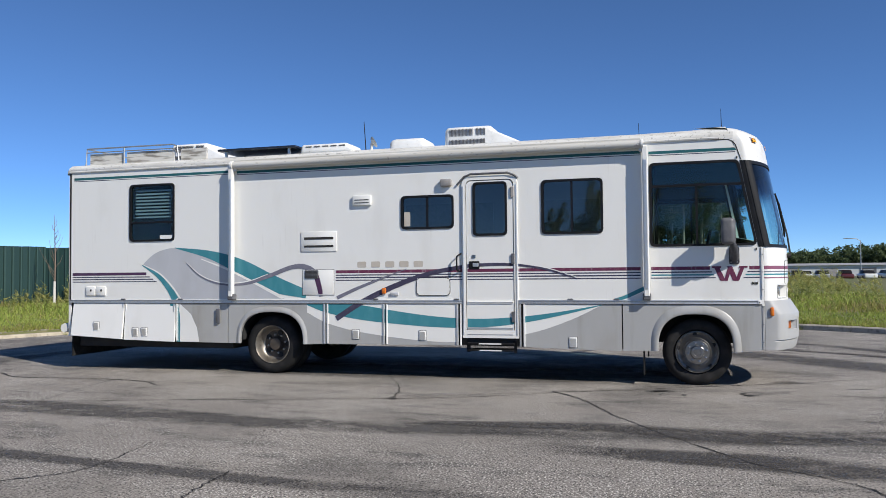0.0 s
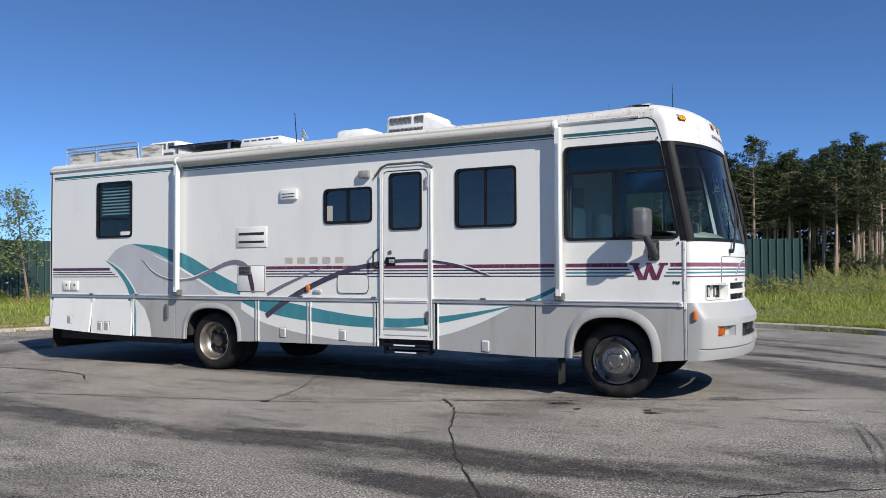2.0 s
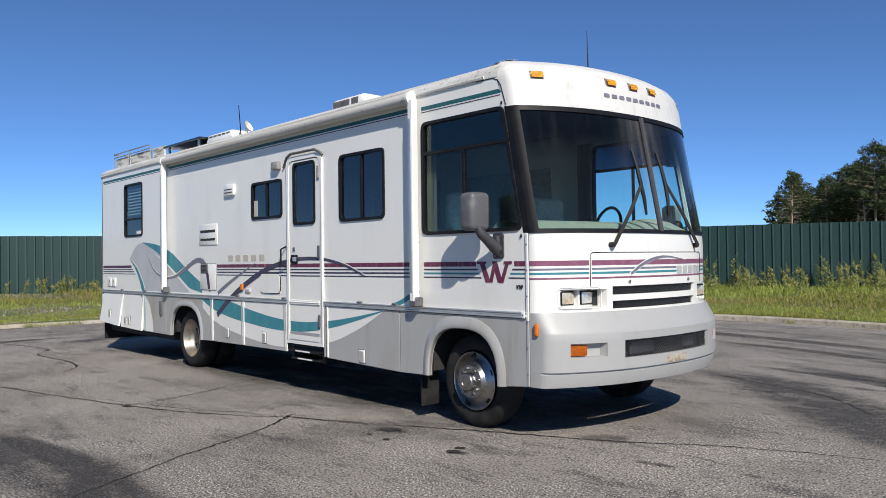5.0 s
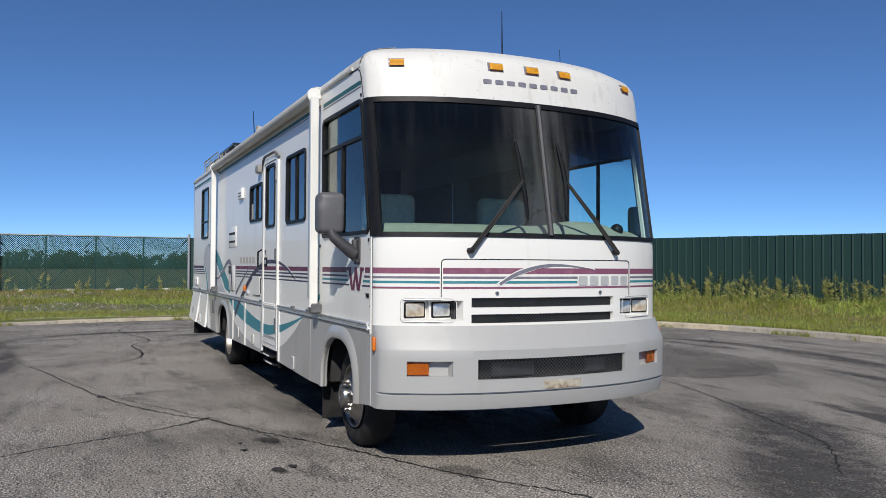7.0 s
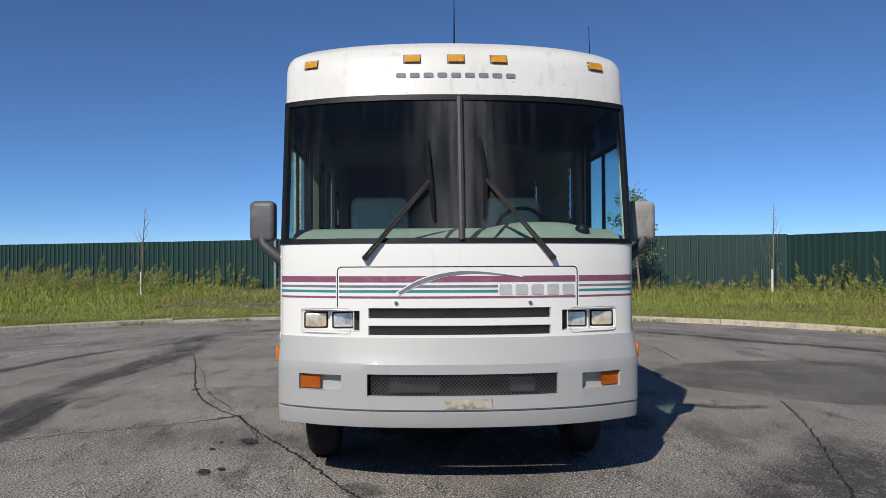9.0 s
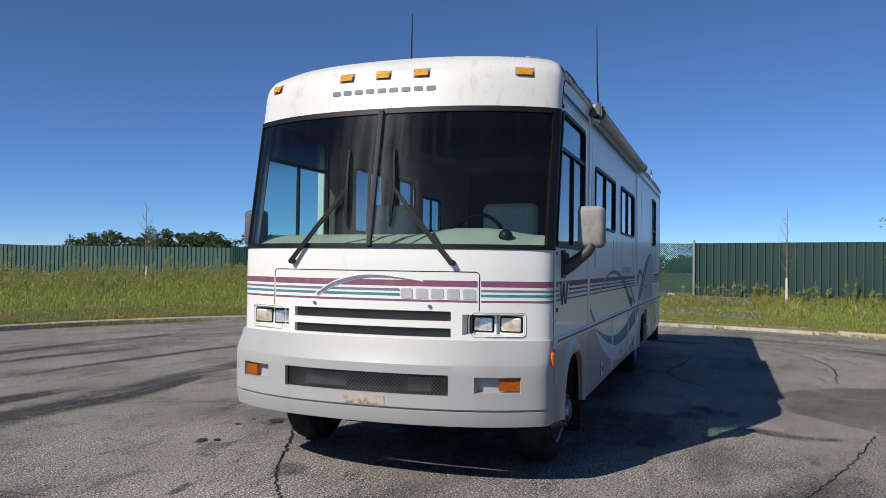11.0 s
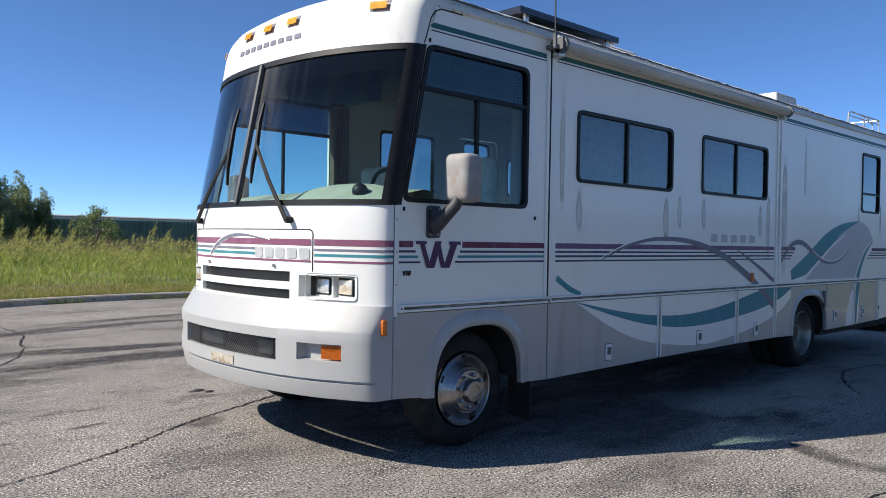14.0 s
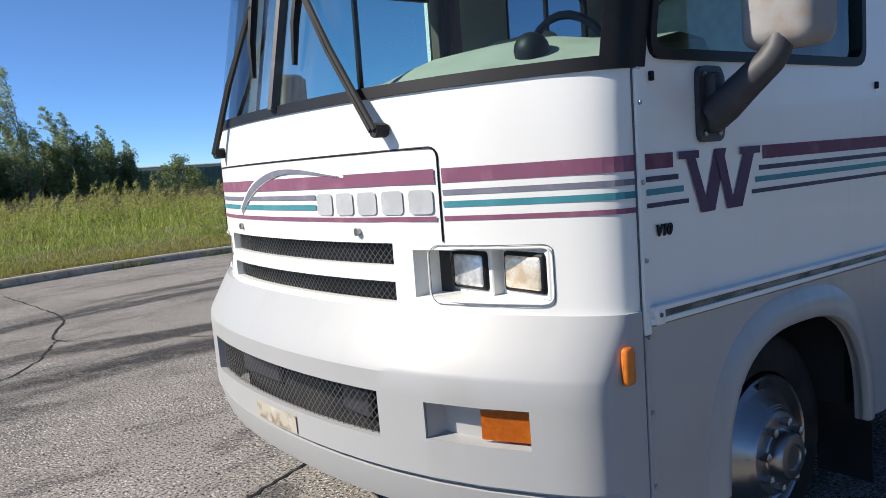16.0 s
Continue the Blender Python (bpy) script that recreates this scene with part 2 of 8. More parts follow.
WIRE = surface("dark_wire", (0.12, 0.12, 0.12), 0.45, metal=0.5, layers=(((0.06, 0.057, 0.055), 6.0, 0.45, 0.7, None, 0.7),))
BEIGE = surface("beige_fabric", (0.60, 0.57, 0.49), 0.9, layers=(((0.40, 0.37, 0.30), 20.0, 0.4, 0.7, None, 0.6),), bump=0.1, bump_scale=90)
DASH = surface("dash_cover", (0.40, 0.38, 0.31), 0.7, layers=(((0.30, 0.29, 0.24), 10.0, 0.4, 0.7, None, 0.6),))
CURTAIN = surface("brown_curtain", (0.16, 0.12, 0.09), 0.9, layers=(((0.24, 0.18, 0.13), 14.0, 0.4, 0.7, (4, 4, 0.3), 0.6),))
SOLAR = surface("solar_cells", (0.012, 0.014, 0.02), 0.25, coat=0.4, layers=(((0.03, 0.03, 0.045), 5.0, 0.4, 0.7, None, 0.6),))
TOPGLASS = glass("upper_pane_tint", (0.06, 0.085, 0.12))
GLASS = glass("tinted_glass", (0.58, 0.76, 0.74))
DARKGLASS = glass("dark_glass", (0.34, 0.42, 0.47), gloss=2.2)
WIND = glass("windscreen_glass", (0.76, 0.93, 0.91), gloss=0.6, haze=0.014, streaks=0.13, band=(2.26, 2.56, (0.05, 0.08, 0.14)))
CONCRETE = surface("kerb_concrete", (0.50, 0.43, 0.31), 0.9, layers=(((0.20, 0.17, 0.12), 2.2, 0.50, 0.74, None, 0.7), ((0.10, 0.085, 0.06), 11.0, 0.55, 0.72, None, 0.6), ((0.55, 0.51, 0.44), 25.0, 0.5, 0.8, None, 0.5)), bump=0.4, bump_scale=30, piece=(0.36, 0.33, 0.28))
# paler copy of the fence green: distance haze is put into the colour
HAZY_FENCE = surface("hazy_green_steel", (0.055, 0.115, 0.092), 0.42, layers=(((0.08, 0.145, 0.12), 2.0, 0.4, 0.8, (1, 1, 0.3), 0.6),), piece=(0.085, 0.155, 0.13))
FENCE = surface("green_steel", (0.014, 0.038, 0.033), 0.4, layers=(((0.021, 0.050, 0.044), 2.0, 0.4, 0.8, (1, 1, 0.3), 0.6),), piece=(0.017, 0.044, 0.038))
FENCE_RIB = surface("sunlit_green_steel", (0.036, 0.072, 0.062), 0.4, layers=(((0.026, 0.058, 0.05), 2.0, 0.4, 0.8, (1, 1, 0.3), 0.6),))
GALV = surface("galvanised_pipe", (0.42, 0.43, 0.43), 0.45, metal=0.6, layers=(((0.3, 0.3, 0.3), 12.0, 0.5, 0.8, None, 0.6),))
MESHGREEN = surface("green_vinyl_wire", (0.012, 0.060, 0.050), 0.5, layers=(((0.03, 0.10, 0.085), 9.0, 0.4, 0.8, None, 0.6),))
BARK = surface("bark", (0.19, 0.14, 0.105), 0.9, layers=(((0.30, 0.23, 0.18), 6.0, 0.4, 0.8, (2, 2, 0.4), 0.8),), bump=0.5, bump_scale=20)
WHITEBARK = surface("white_guard", (0.62, 0.60, 0.55), 0.8, layers=(((0.45, 0.42, 0.36), 12.0, 0.5, 0.8, None, 0.6),))
PINEBARK = surface("pine_bark", (0.29, 0.215, 0.16), 0.9, layers=(((0.43, 0.33, 0.25), 6.0, 0.4, 0.8, (2, 2, 0.4), 0.8),), bump=0.4, bump_scale=20)
NEEDLES = surface("pine_needles", (0.026, 0.042, 0.018), 0.7, island=(0.088, 0.108, 0.044), spec=0.2)
LEAVES = surface("leaves", (0.085, 0.14, 0.045), 0.45, island=(0.32, 0.38, 0.17), spec=0.3, through_light=0.45)
POPLAR = surface("pale_leaves", (0.13, 0.20, 0.08), 0.4, island=(0.44, 0.50, 0.27), spec=0.4, through_light=0.5)
BUSHLEAF = surface("bush_leaves", (0.09, 0.135, 0.06), 0.6, island=(0.25, 0.30, 0.14), spec=0.3, through_light=0.4)
FARLEAF = surface("far_leaves", (0.05, 0.078, 0.034), 0.7, island=(0.125, 0.16, 0.07), spec=0.2, through_light=0.35)
GRASS = surface("grass_blades", (0.135, 0.178, 0.025), 0.65, island=(0.38, 0.39, 0.09), spec=0.2, through_light=0.35)
DRYGRASS = surface("dry_grass", (0.24, 0.19, 0.08), 0.7, island=(0.50, 0.40, 0.20), spec=0.2, through_light=0.35)
FRESH = surface("fresh_grass", (0.20, 0.27, 0.045), 0.6, island=(0.46, 0.53, 0.13), spec=0.2, through_light=0.35)
SCRUB = surface("dark_scrub", (0.10, 0.105, 0.05), 0.8, island=(0.29, 0.26, 0.15), spec=0.2, through_light=0.3)
WEED = surface("weed_leaves", (0.18, 0.22, 0.055), 0.6, island=(0.46, 0.47, 0.18), spec=0.2, through_light=0.45)
BLOOM = surface("weed_bloom", (0.34, 0.32, 0.11), 0.8, island=(0.56, 0.54, 0.22), spec=0.2, through_light=0.45)
SOIL = surface("grass_soil", (0.13, 0.115, 0.05), 0.95, layers=(((0.085, 0.115, 0.028), 0.6, 0.35, 0.62, None, 0.9), ((0.22, 0.18, 0.12), 1.7, 0.55, 0.75, None, 0.7)), bump=0.6, bump_scale=12)


def blend_noise(nt, col, colour, scale, lo, hi, stretch, amount, rough=0.5, shift=0.0, gain=None):
    """Mix a colour in by ragged noise."""
    tc = nt.nodes.new("ShaderNodeTexCoord")
    mp = node(nt, "ShaderNodeMapping", Scale=stretch, Location=(shift, shift * 0.7, 0))
    nt.links.new(tc.outputs["Object"], mp.inputs[0])
    n = node(nt, "ShaderNodeTexNoise", Scale=scale, Detail=8.0, Roughness=rough)
    nt.links.new(mp.outputs[0], n.inputs["Vector"])
    r = nt.nodes.new("ShaderNodeMapRange")
    r.inputs["From Min"].default_value, r.inputs["From Max"].default_value = lo, hi
    r.inputs["To Max"].default_value = amount
    nt.links.new(n.outputs[0], r.inputs[0])
    fac = r.outputs[0]
    if gain:
        k = nt.nodes.new("ShaderNodeMath")
        k.operation = "MULTIPLY"
        nt.links.new(fac, k.inputs[0])
        nt.links.new(gain, k.inputs[1])
        fac = k.outputs[0]
    return mixed(nt, fac, col, colour)


def asphalt_material(name="asphalt", base=(0.225, 0.204, 0.180), marks=True):
    m = surface(name, base, 0.88, layers=(((base[0] * 1.5, base[1] * 1.5, base[2] * 1.48), 0.35, 0.42, 0.68, None, 0.75),), bump=0.95, bump_scale=58, spec=0.2)
    nt = m.node_tree
    b = nt.nodes["Principled BSDF"]
    col = b.inputs["Base Color"].links[0].from_socket
    worn = nt.nodes.new("ShaderNodeMapRange")
    worn.inputs["From Min"].default_value, worn.inputs["From Max"].default_value, worn.inputs["To Min"].default_value = 0.38, 0.62, 0.3
    nt.links.new(noise_fac(nt, 0.7, 0, 1, 6.0, (1, 1.3, 1)), worn.inputs[0])
    one = (1, 1, 1)
    for args in (((0.062, 0.058, 0.055), 0.55, 0.52, 0.61, (0.8, 1.5, 1), 0.55, 0.7, 3.0),
                 ((0.066, 0.062, 0.059), 1.7, 0.545, 0.625, (0.6, 1.8, 1), 0.75, 0.72, 8.0),
                 ((0.06, 0.057, 0.054), 5.0, 0.56, 0.66, (0.6, 1.4, 1), 0.5, 0.65, 1.0),
                 ((0.27, 0.25, 0.222), 2.4, 0.56, 0.70, (1.5, 0.5, 1), 0.55, 0.65, 5.0)):
        col = blend_noise(nt, col, *args)
    col = blend_noise(nt, col, (0.80, 0.755, 0.69), 62.0, 0.545, 0.605, one, 1.0, 0.55, 2.0, worn.outputs[0])
    col = blend_noise(nt, col, (0.34, 0.32, 0.29), 130.0, 0.53, 0.62, one, 0.7, 0.5, 4.0, worn.outputs[0])
    col = blend_noise(nt, col, (0.018, 0.017, 0.016), 58.0, 0.53, 0.605, one, 0.95, 0.55, 6.0)
    nt.links.new(col, b.inputs["Base Color"])
    if not marks:
        return m
    # tyre marks that run round the turning circle
    tc = nt.nodes.new("ShaderNodeTexCoord")
    sep = nt.nodes.new("ShaderNodeSeparateXYZ")
    shift = node(nt, "ShaderNodeMapping", Location=(3.94, 0.72, 0))
    nt.links.new(tc.outputs["Object"], shift.inputs[0])
    nt.links.new(shift.outputs[0], sep.inputs[0])
    length = nt.nodes.new("ShaderNodeVectorMath")
    length.operation = "LENGTH"
    nt.links.new(shift.outputs[0], length.inputs[0])
    angle = nt.nodes.new("ShaderNodeMath")
    angle.operation = "ARCTAN2"
    nt.links.new(sep.outputs[1], angle.inputs[0])
    nt.links.new(sep.outputs[0], angle.inputs[1])
    comb = nt.nodes.new("ShaderNodeCombineXYZ")
    nt.links.new(length.outputs["Value"], comb.inputs[0])
    nt.links.new(angle.outputs[0], comb.inputs[1])
    far_out = nt.nodes.new("ShaderNodeMapRange")
    far_out.interpolation_type = "SMOOTHSTEP"
    far_out.inputs["From Min"].default_value, far_out.inputs["From Max"].default_value = 5.5, 8.5
    nt.links.new(length.outputs["Value"], far_out.inputs[0])
    for scale, stretch, lo, hi, colour, amount in ((1.1, (1.0, 0.9, 1), 0.53, 0.68, (0.06, 0.057, 0.055), 0.6), (3.2, (1.0, 0.8, 1), 0.56, 0.70, (0.07, 0.067, 0.065), 0.6)):
        mp = node(nt, "ShaderNodeMapping", Scale=stretch, Location=(scale * 3.3, 1.7, 0.4))
        nt.links.new(comb.outputs[0], mp.inputs[0])
        n = node(nt, "ShaderNodeTexNoise", Scale=scale, Detail=5.0, Roughness=0.6)
        nt.links.new(mp.outputs[0], n.inputs["Vector"])
        r = nt.nodes.new("ShaderNodeMapRange")
        r.inputs["From Min"].default_value, r.inputs["From Max"].default_value = lo, hi
        r.inputs["To Max"].default_value = amount
        nt.links.new(n.outputs[0], r.inputs[0])
        k = nt.nodes.new("ShaderNodeMath")
        k.operation = "MULTIPLY"
        nt.links.new(r.outputs[0], k.inputs[0])
        nt.links.new(far_out.outputs[0], k.inputs[1])
        col = mixed(nt, k.outputs[0], col, colour)
    nt.links.new(col, b.inputs["Base Color"])
    return m


ASPHALT = asphalt_material()


def soft_stain(name, colour, worn=True):
    """A stain that fades out where its mesh's weight does and breaks up with noise."""
    m = surface(name, colour, 0.8, layers=(((0.17, 0.155, 0.14), 60.0, 0.54, 0.66, None, 0.8),), bump=0.6, bump_scale=55) if worn else surface(name, colour, 0.6)
    nt = m.node_tree
    b, out = nt.nodes["Principled BSDF"], nt.nodes["Material Output"]
    at = nt.nodes.new("ShaderNodeAttribute")
    at.attribute_name = "weight"
    k = nt.nodes.new("ShaderNodeMath")
    k.operation, k.use_clamp = "MULTIPLY", True
    nt.links.new(at.outputs["Fac"], k.inputs[0])
    nt.links.new(noise_fac(nt, 1.3, 0.32, 0.54, 6.0, (0.5, 1.6, 1)), k.inputs[1])
    # the stones' tops stay bare where the rubber has worn off
    for scale, lo, hi, least in ((48.0, 0.40, 0.52, 0.45), (7.0, 0.35, 0.58, 0.5)) if worn else ((2.0, 0.2, 0.7, 0.3),):
        r = nt.nodes.new("ShaderNodeMapRange")
        r.inputs["To Min"].default_value = least
        nt.links.new(noise_fac(nt, scale, lo, hi, 4.0, (1, 1, 1)), r.inputs[0])
        j = nt.nodes.new("ShaderNodeMath")
        j.operation = "MULTIPLY"
        nt.links.new(k.outputs[0], j.inputs[0])
        nt.links.new(r.outputs[0], j.inputs[1])
        k = j
    mx = nt.nodes.new("ShaderNodeMixShader")
    nt.links.new(k.outputs[0], mx.inputs[0])
    nt.links.new(nt.nodes.new("ShaderNodeBsdfTransparent").outputs[0], mx.inputs[1])
    nt.links.new(b.outputs[0], mx.inputs[2])
    nt.links.new(mx.outputs[0], out.inputs[0])
    return m


STAIN_AND_SHADE = soft_stain("rubber_and_shade_mark", (0.056, 0.052, 0.049))
STREAK = soft_stain("wall_streak", (0.67, 0.66, 0.61), False)
SCRAPE = soft_stain("pale_scrape", (0.36, 0.335, 0.30))
HAIR = surface("hairline", (0.06, 0.056, 0.053), 0.8)
TAR = surface("tar", (0.022, 0.021, 0.021), 0.9, spec=0.15, layers=(((0.06, 0.057, 0.054), 10.0, 0.4, 0.8, None, 0.6),))


# ---- mesh helpers ----
def link(name, bm, material, smooth=False, crease=35):
    me = bpy.data.meshes.new(name)
    bm.normal_update()
    bm.to_mesh(me)
    bm.free()
    me.materials.append(material)
    if smooth:
        me.shade_smooth()
        me.set_sharp_from_angle(angle=radians(crease))
    return new(name, me)


def part(name, bm, material, parent, label="", smooth=True, crease=35):
    ob = link(name, bm, material, smooth, crease)
    ob.parent = parent
    if label:
        ob["label"] = label
    return ob


def box(bm, x0, x1, y0, y1, z0, z1, bevel=0.0, seg=2):
    (x0, x1), (y0, y1), (z0, z1) = sorted((x0, x1)), sorted((y0, y1)), sorted((z0, z1))
    vs = bmesh.ops.create_cube(bm, size=1.0)["verts"]
    for v in vs:
        v.co = Vector(((x0 + x1) / 2 + v.co.x * (x1 - x0), (y0 + y1) / 2 + v.co.y * (y1 - y0), (z0 + z1) / 2 + v.co.z * (z1 - z0)))
    if bevel:
        es = list({e for v in vs for e in v.link_edges})
        bmesh.ops.bevel(bm, geom=es, offset=bevel, segments=seg, profile=0.5, affect="EDGES")
    return bm


def tube(bm, pts, radii, seg=10, cap=True):
    """A round tube through the points."""
    pts = [Vector(p) for p in pts]
    if not isinstance(radii, (list, tuple)):
        radii = [radii] * len(pts)
    rings = []
    for i, p in enumerate(pts):
        d = (pts[min(i + 1, len(pts) - 1)] - pts[max(i - 1, 0)]).normalized()
        a = d.orthogonal().normalized() if i == 0 else (a - d * a.dot(d)).normalized()
        b = d.cross(a)
        rings.append([bm.verts.new(p + (a * math.cos(2 * math.pi * k / seg) + b * math.sin(2 * math.pi * k / seg)) * radii[i]) for k in range(seg)])
    for r, s in zip(rings, rings[1:]):
        for k in range(seg):
            bm.faces.new((r[k], r[(k + 1) % seg], s[(k + 1) % seg], s[k]))
    if cap:
        bm.faces.new(rings[0][::-1])
        bm.faces.new(rings[-1])
    return bm


def lathe(bm, profile, axis_pt, seg=32, axis="y", sign=1):
    """Turn (radius, along) pairs about an axis parallel to y."""
    rings = []
    for r, a in profile:
        ring = []
        for k in range(seg):
            t = 2 * math.pi * k / seg
            ring.append(bm.verts.new((axis_pt[0] + r * math.cos(t), axis_pt[1] + sign * a, axis_pt[2] + r * math.sin(t))))
        rings.append(ring)
    for r, s in zip(rings, rings[1:]):
        for k in range(seg):
            bm.faces.new((r[k], r[(k + 1) % seg], s[(k + 1) % seg], s[k]))
    return bm


def rrect(x0, x1, z0, z1, r=0.05, n=5):
    out = []
    for cx, cz, a0 in ((x1 - r, z1 - r, 0), (x0 + r, z1 - r, 90), (x0 + r, z0 + r, 180), (x1 - r, z0 + r, 270)):
        for k in range(n + 1):
            a = radians(a0 + 90 * k / n)
            out.append((cx + r * math.cos(a), cz + r * math.sin(a)))
    return out


def rounded(poly, r=0.05, n=4):
    """Round the corners of a polygon."""
    out = []
    for i, p in enumerate(poly):
        a, b, c = Vector(poly[i - 1]), Vector(p), Vector(poly[(i + 1) % len(poly)])
        u, w = (a - b), (c - b)
        k = min(r, u.length / 2.1, w.length / 2.1)
        p0, p2 = b + u.normalized() * k, b + w.normalized() * k
        for j in range(n + 1):
            t = j / n
            q = p0 * (1 - t) ** 2 + b * 2 * t * (1 - t) + p2 * t * t
            out.append((q.x, q.y))
    return out


def plate(bm, outer, holes, y0, y1):
    """A plate in the xz plane with holes, from y0 to y1."""
    edges = []
    for loop in (outer, *holes):
        vs = [bm.verts.new((x, y0, z)) for x, z in loop]
        edges += [bm.edges.new((vs[i - 1], vs[i])) for i in range(len(vs))]
    res = bmesh.ops.triangle_fill(bm, edges=edges, use_beauty=True, use_dissolve=False)
    faces = [f for f in res["geom"] if isinstance(f, bmesh.types.BMFace)]
    if y1 is not None:
        ex = bmesh.ops.extrude_face_region(bm, geom=faces)
        bmesh.ops.translate(bm, verts=[v for v in ex["geom"] if isinstance(v, bmesh.types.BMVert)], vec=(0, y1 - y0, 0))
    bmesh.ops.recalc_face_normals(bm, faces=bm.faces)
    return bm


def spline(pts, n=8):
    """Smooth curve through a few points."""
    p = [Vector(q) for q in pts]
    p = [2 * p[0] - p[1]] + p + [2 * p[-1] - p[-2]]
    out = []
    for i in range(1, len(p) - 2):
        for k in range(n):
            t = k / n
            out.append(0.5 * (2 * p[i] + (p[i + 1] - p[i - 1]) * t + (2 * p[i - 1] - 5 * p[i] + 4 * p[i + 1] - p[i + 2]) * t * t + (3 * p[i] - p[i - 1] - 3 * p[i + 1] + p[i + 2]) * t ** 3))
    return out + [p[-2]]


def ribbon(pts, widths, n=8):
    """Outline of a band of changing width along a smooth curve, in two dimensions."""
    c = spline([(x, z, 0) for x, z in pts], n)
    ws = spline([(w, 0, 0) for w in widths], n)
    left, right = [], []
    for i, p in enumerate(c):
        d = (c[min(i + 1, len(c) - 1)] - c[max(i - 1, 0)]).normalized()
        q = Vector((-d.y, d.x, 0)) * max(ws[i].x, 0.002) / 2
        left.append(((p + q).x, (p + q).y))
        right.append(((p - q).x, (p - q).y))
    return left + right[::-1]


def clip_axis(poly, axis, limit, keep_above):
    out = []
    sgn = 1 if keep_above else -1
    for i, b in enumerate(poly):
        a = poly[i - 1]
        da, db = sgn * (a[axis] - limit), sgn * (b[axis] - limit)
        if (da >= 0) != (db >= 0):
            t = da / (da - db)
            out.append((a[0] + (b[0] - a[0]) * t, a[1] + (b[1] - a[1]) * t))
        if db >= 0:
            out.append(b)
    return out


def clipped(poly, x0, x1, z0, z1):
    for axis, limit, above in ((0, x0, True), (0, x1, False), (1, z0, True), (1, z1, False)):
        poly = clip_axis(poly, axis, limit, above) if poly else poly
    return poly


# ---- ground, road, kerb ----
CX, CY, RR = -3.94, -0.72, 11.9


def road_half(x):
    """Half the width of the road that leaves the turning circle towards +x."""
    return 4.6 + 3.0 * math.exp(-(x - 6.0) / 1.6)


def in_road(x, y, grow=0.0):
    if math.hypot(x - CX, y - CY) < RR + grow:
        return True
    return x > CX and abs(y - CY) < road_half(max(x, 6.0)) + grow and x > 5.5


def ground_height(x, y):
    r = math.hypot(x - CX, y - CY) - RR
    if x > 5.5:
        r = min(r, max(abs(y - CY) - road_half(x) - 3.0, 0.0)) if abs(y - CY) < 60 else r
    if r < 0.16:
        return -0.05
    h = 0.12 + 0.23 * min(max((r - 0.2) / 13, 0), 1)
    return h + 0.04 * noise.noise(Vector((x * 0.35, y * 0.35, 0)))


def build_ground():
    bm = bmesh.new()
    radii = [0.0, 6, 11.0, RR + 0.1, RR + 0.17] + [RR + 0.6 + 0.7 * k for k in range(24)] + [34, 40, 50, 65, 90, 140, 250, 500, 1000, 2500]
    seg = 180
    rings = []
    for r in radii:
        ring = []
        for k in range(seg):
            a = 2 * math.pi * k / seg
            x, y = CX + r * math.cos(a), CY + r * math.sin(a)
            ring.append(bm.verts.new((x, y, ground_height(x, y) if r > RR else -0.05)))
        rings.append(ring)
    for p, q in zip(rings, rings[1:]):
        for k in range(seg):
            try:
                bm.faces.new((p[k], q[k], q[(k + 1) % seg], p[(k + 1) % seg]))
            except ValueError:
                pass
    tagged(link("ground", bm, SOIL, True), "rough grassy ground with patches of bare soil", "ground", kind="structure")
    bm = bmesh.new()
    out = []
    for k in range(160):
        a = 2 * math.pi * k / 160
        x, y = CX + (RR + 0.12) * math.cos(a), CY + (RR + 0.12) * math.sin(a)
        if x > 6.0 and abs(y - CY) < road_half(x):
            continue
        out.append((a if a < math.pi else a - 2 * math.pi, x, y))
    out.sort()
    loop = [(x, y) for a, x, y in out]
    lo, hi = [p for p in loop if p[1] < CY], [p for p in loop if p[1] >= CY]
    low = [(x, CY - road_half(x)) for x in (140, 60, 25, 14, 10)]
    high = [(x, CY + road_half(x)) for x in (10, 14, 25, 60, 140)]
    start = [p for p in out if p[0] > 0]
    ring = [(x, y) for a, x, y in start] + [(x, y) for a, x, y in out if a <= 0]
    pts = high[::-1] + ring + low[::-1]
    f = bm.faces.new([bm.verts.new((x, y, 0.0)) for x, y in pts])
    bmesh.ops.triangulate(bm, faces=[f])
    bmesh.ops.recalc_face_normals(bm, faces=bm.faces)
    for face in bm.faces:
        if face.normal.z < 0:
            face.normal_flip()
    return tagged(link("road", bm, ASPHALT), "worn grey asphalt turning circle with cracks and tyre marks", "road", kind="structure")


road = build_ground()


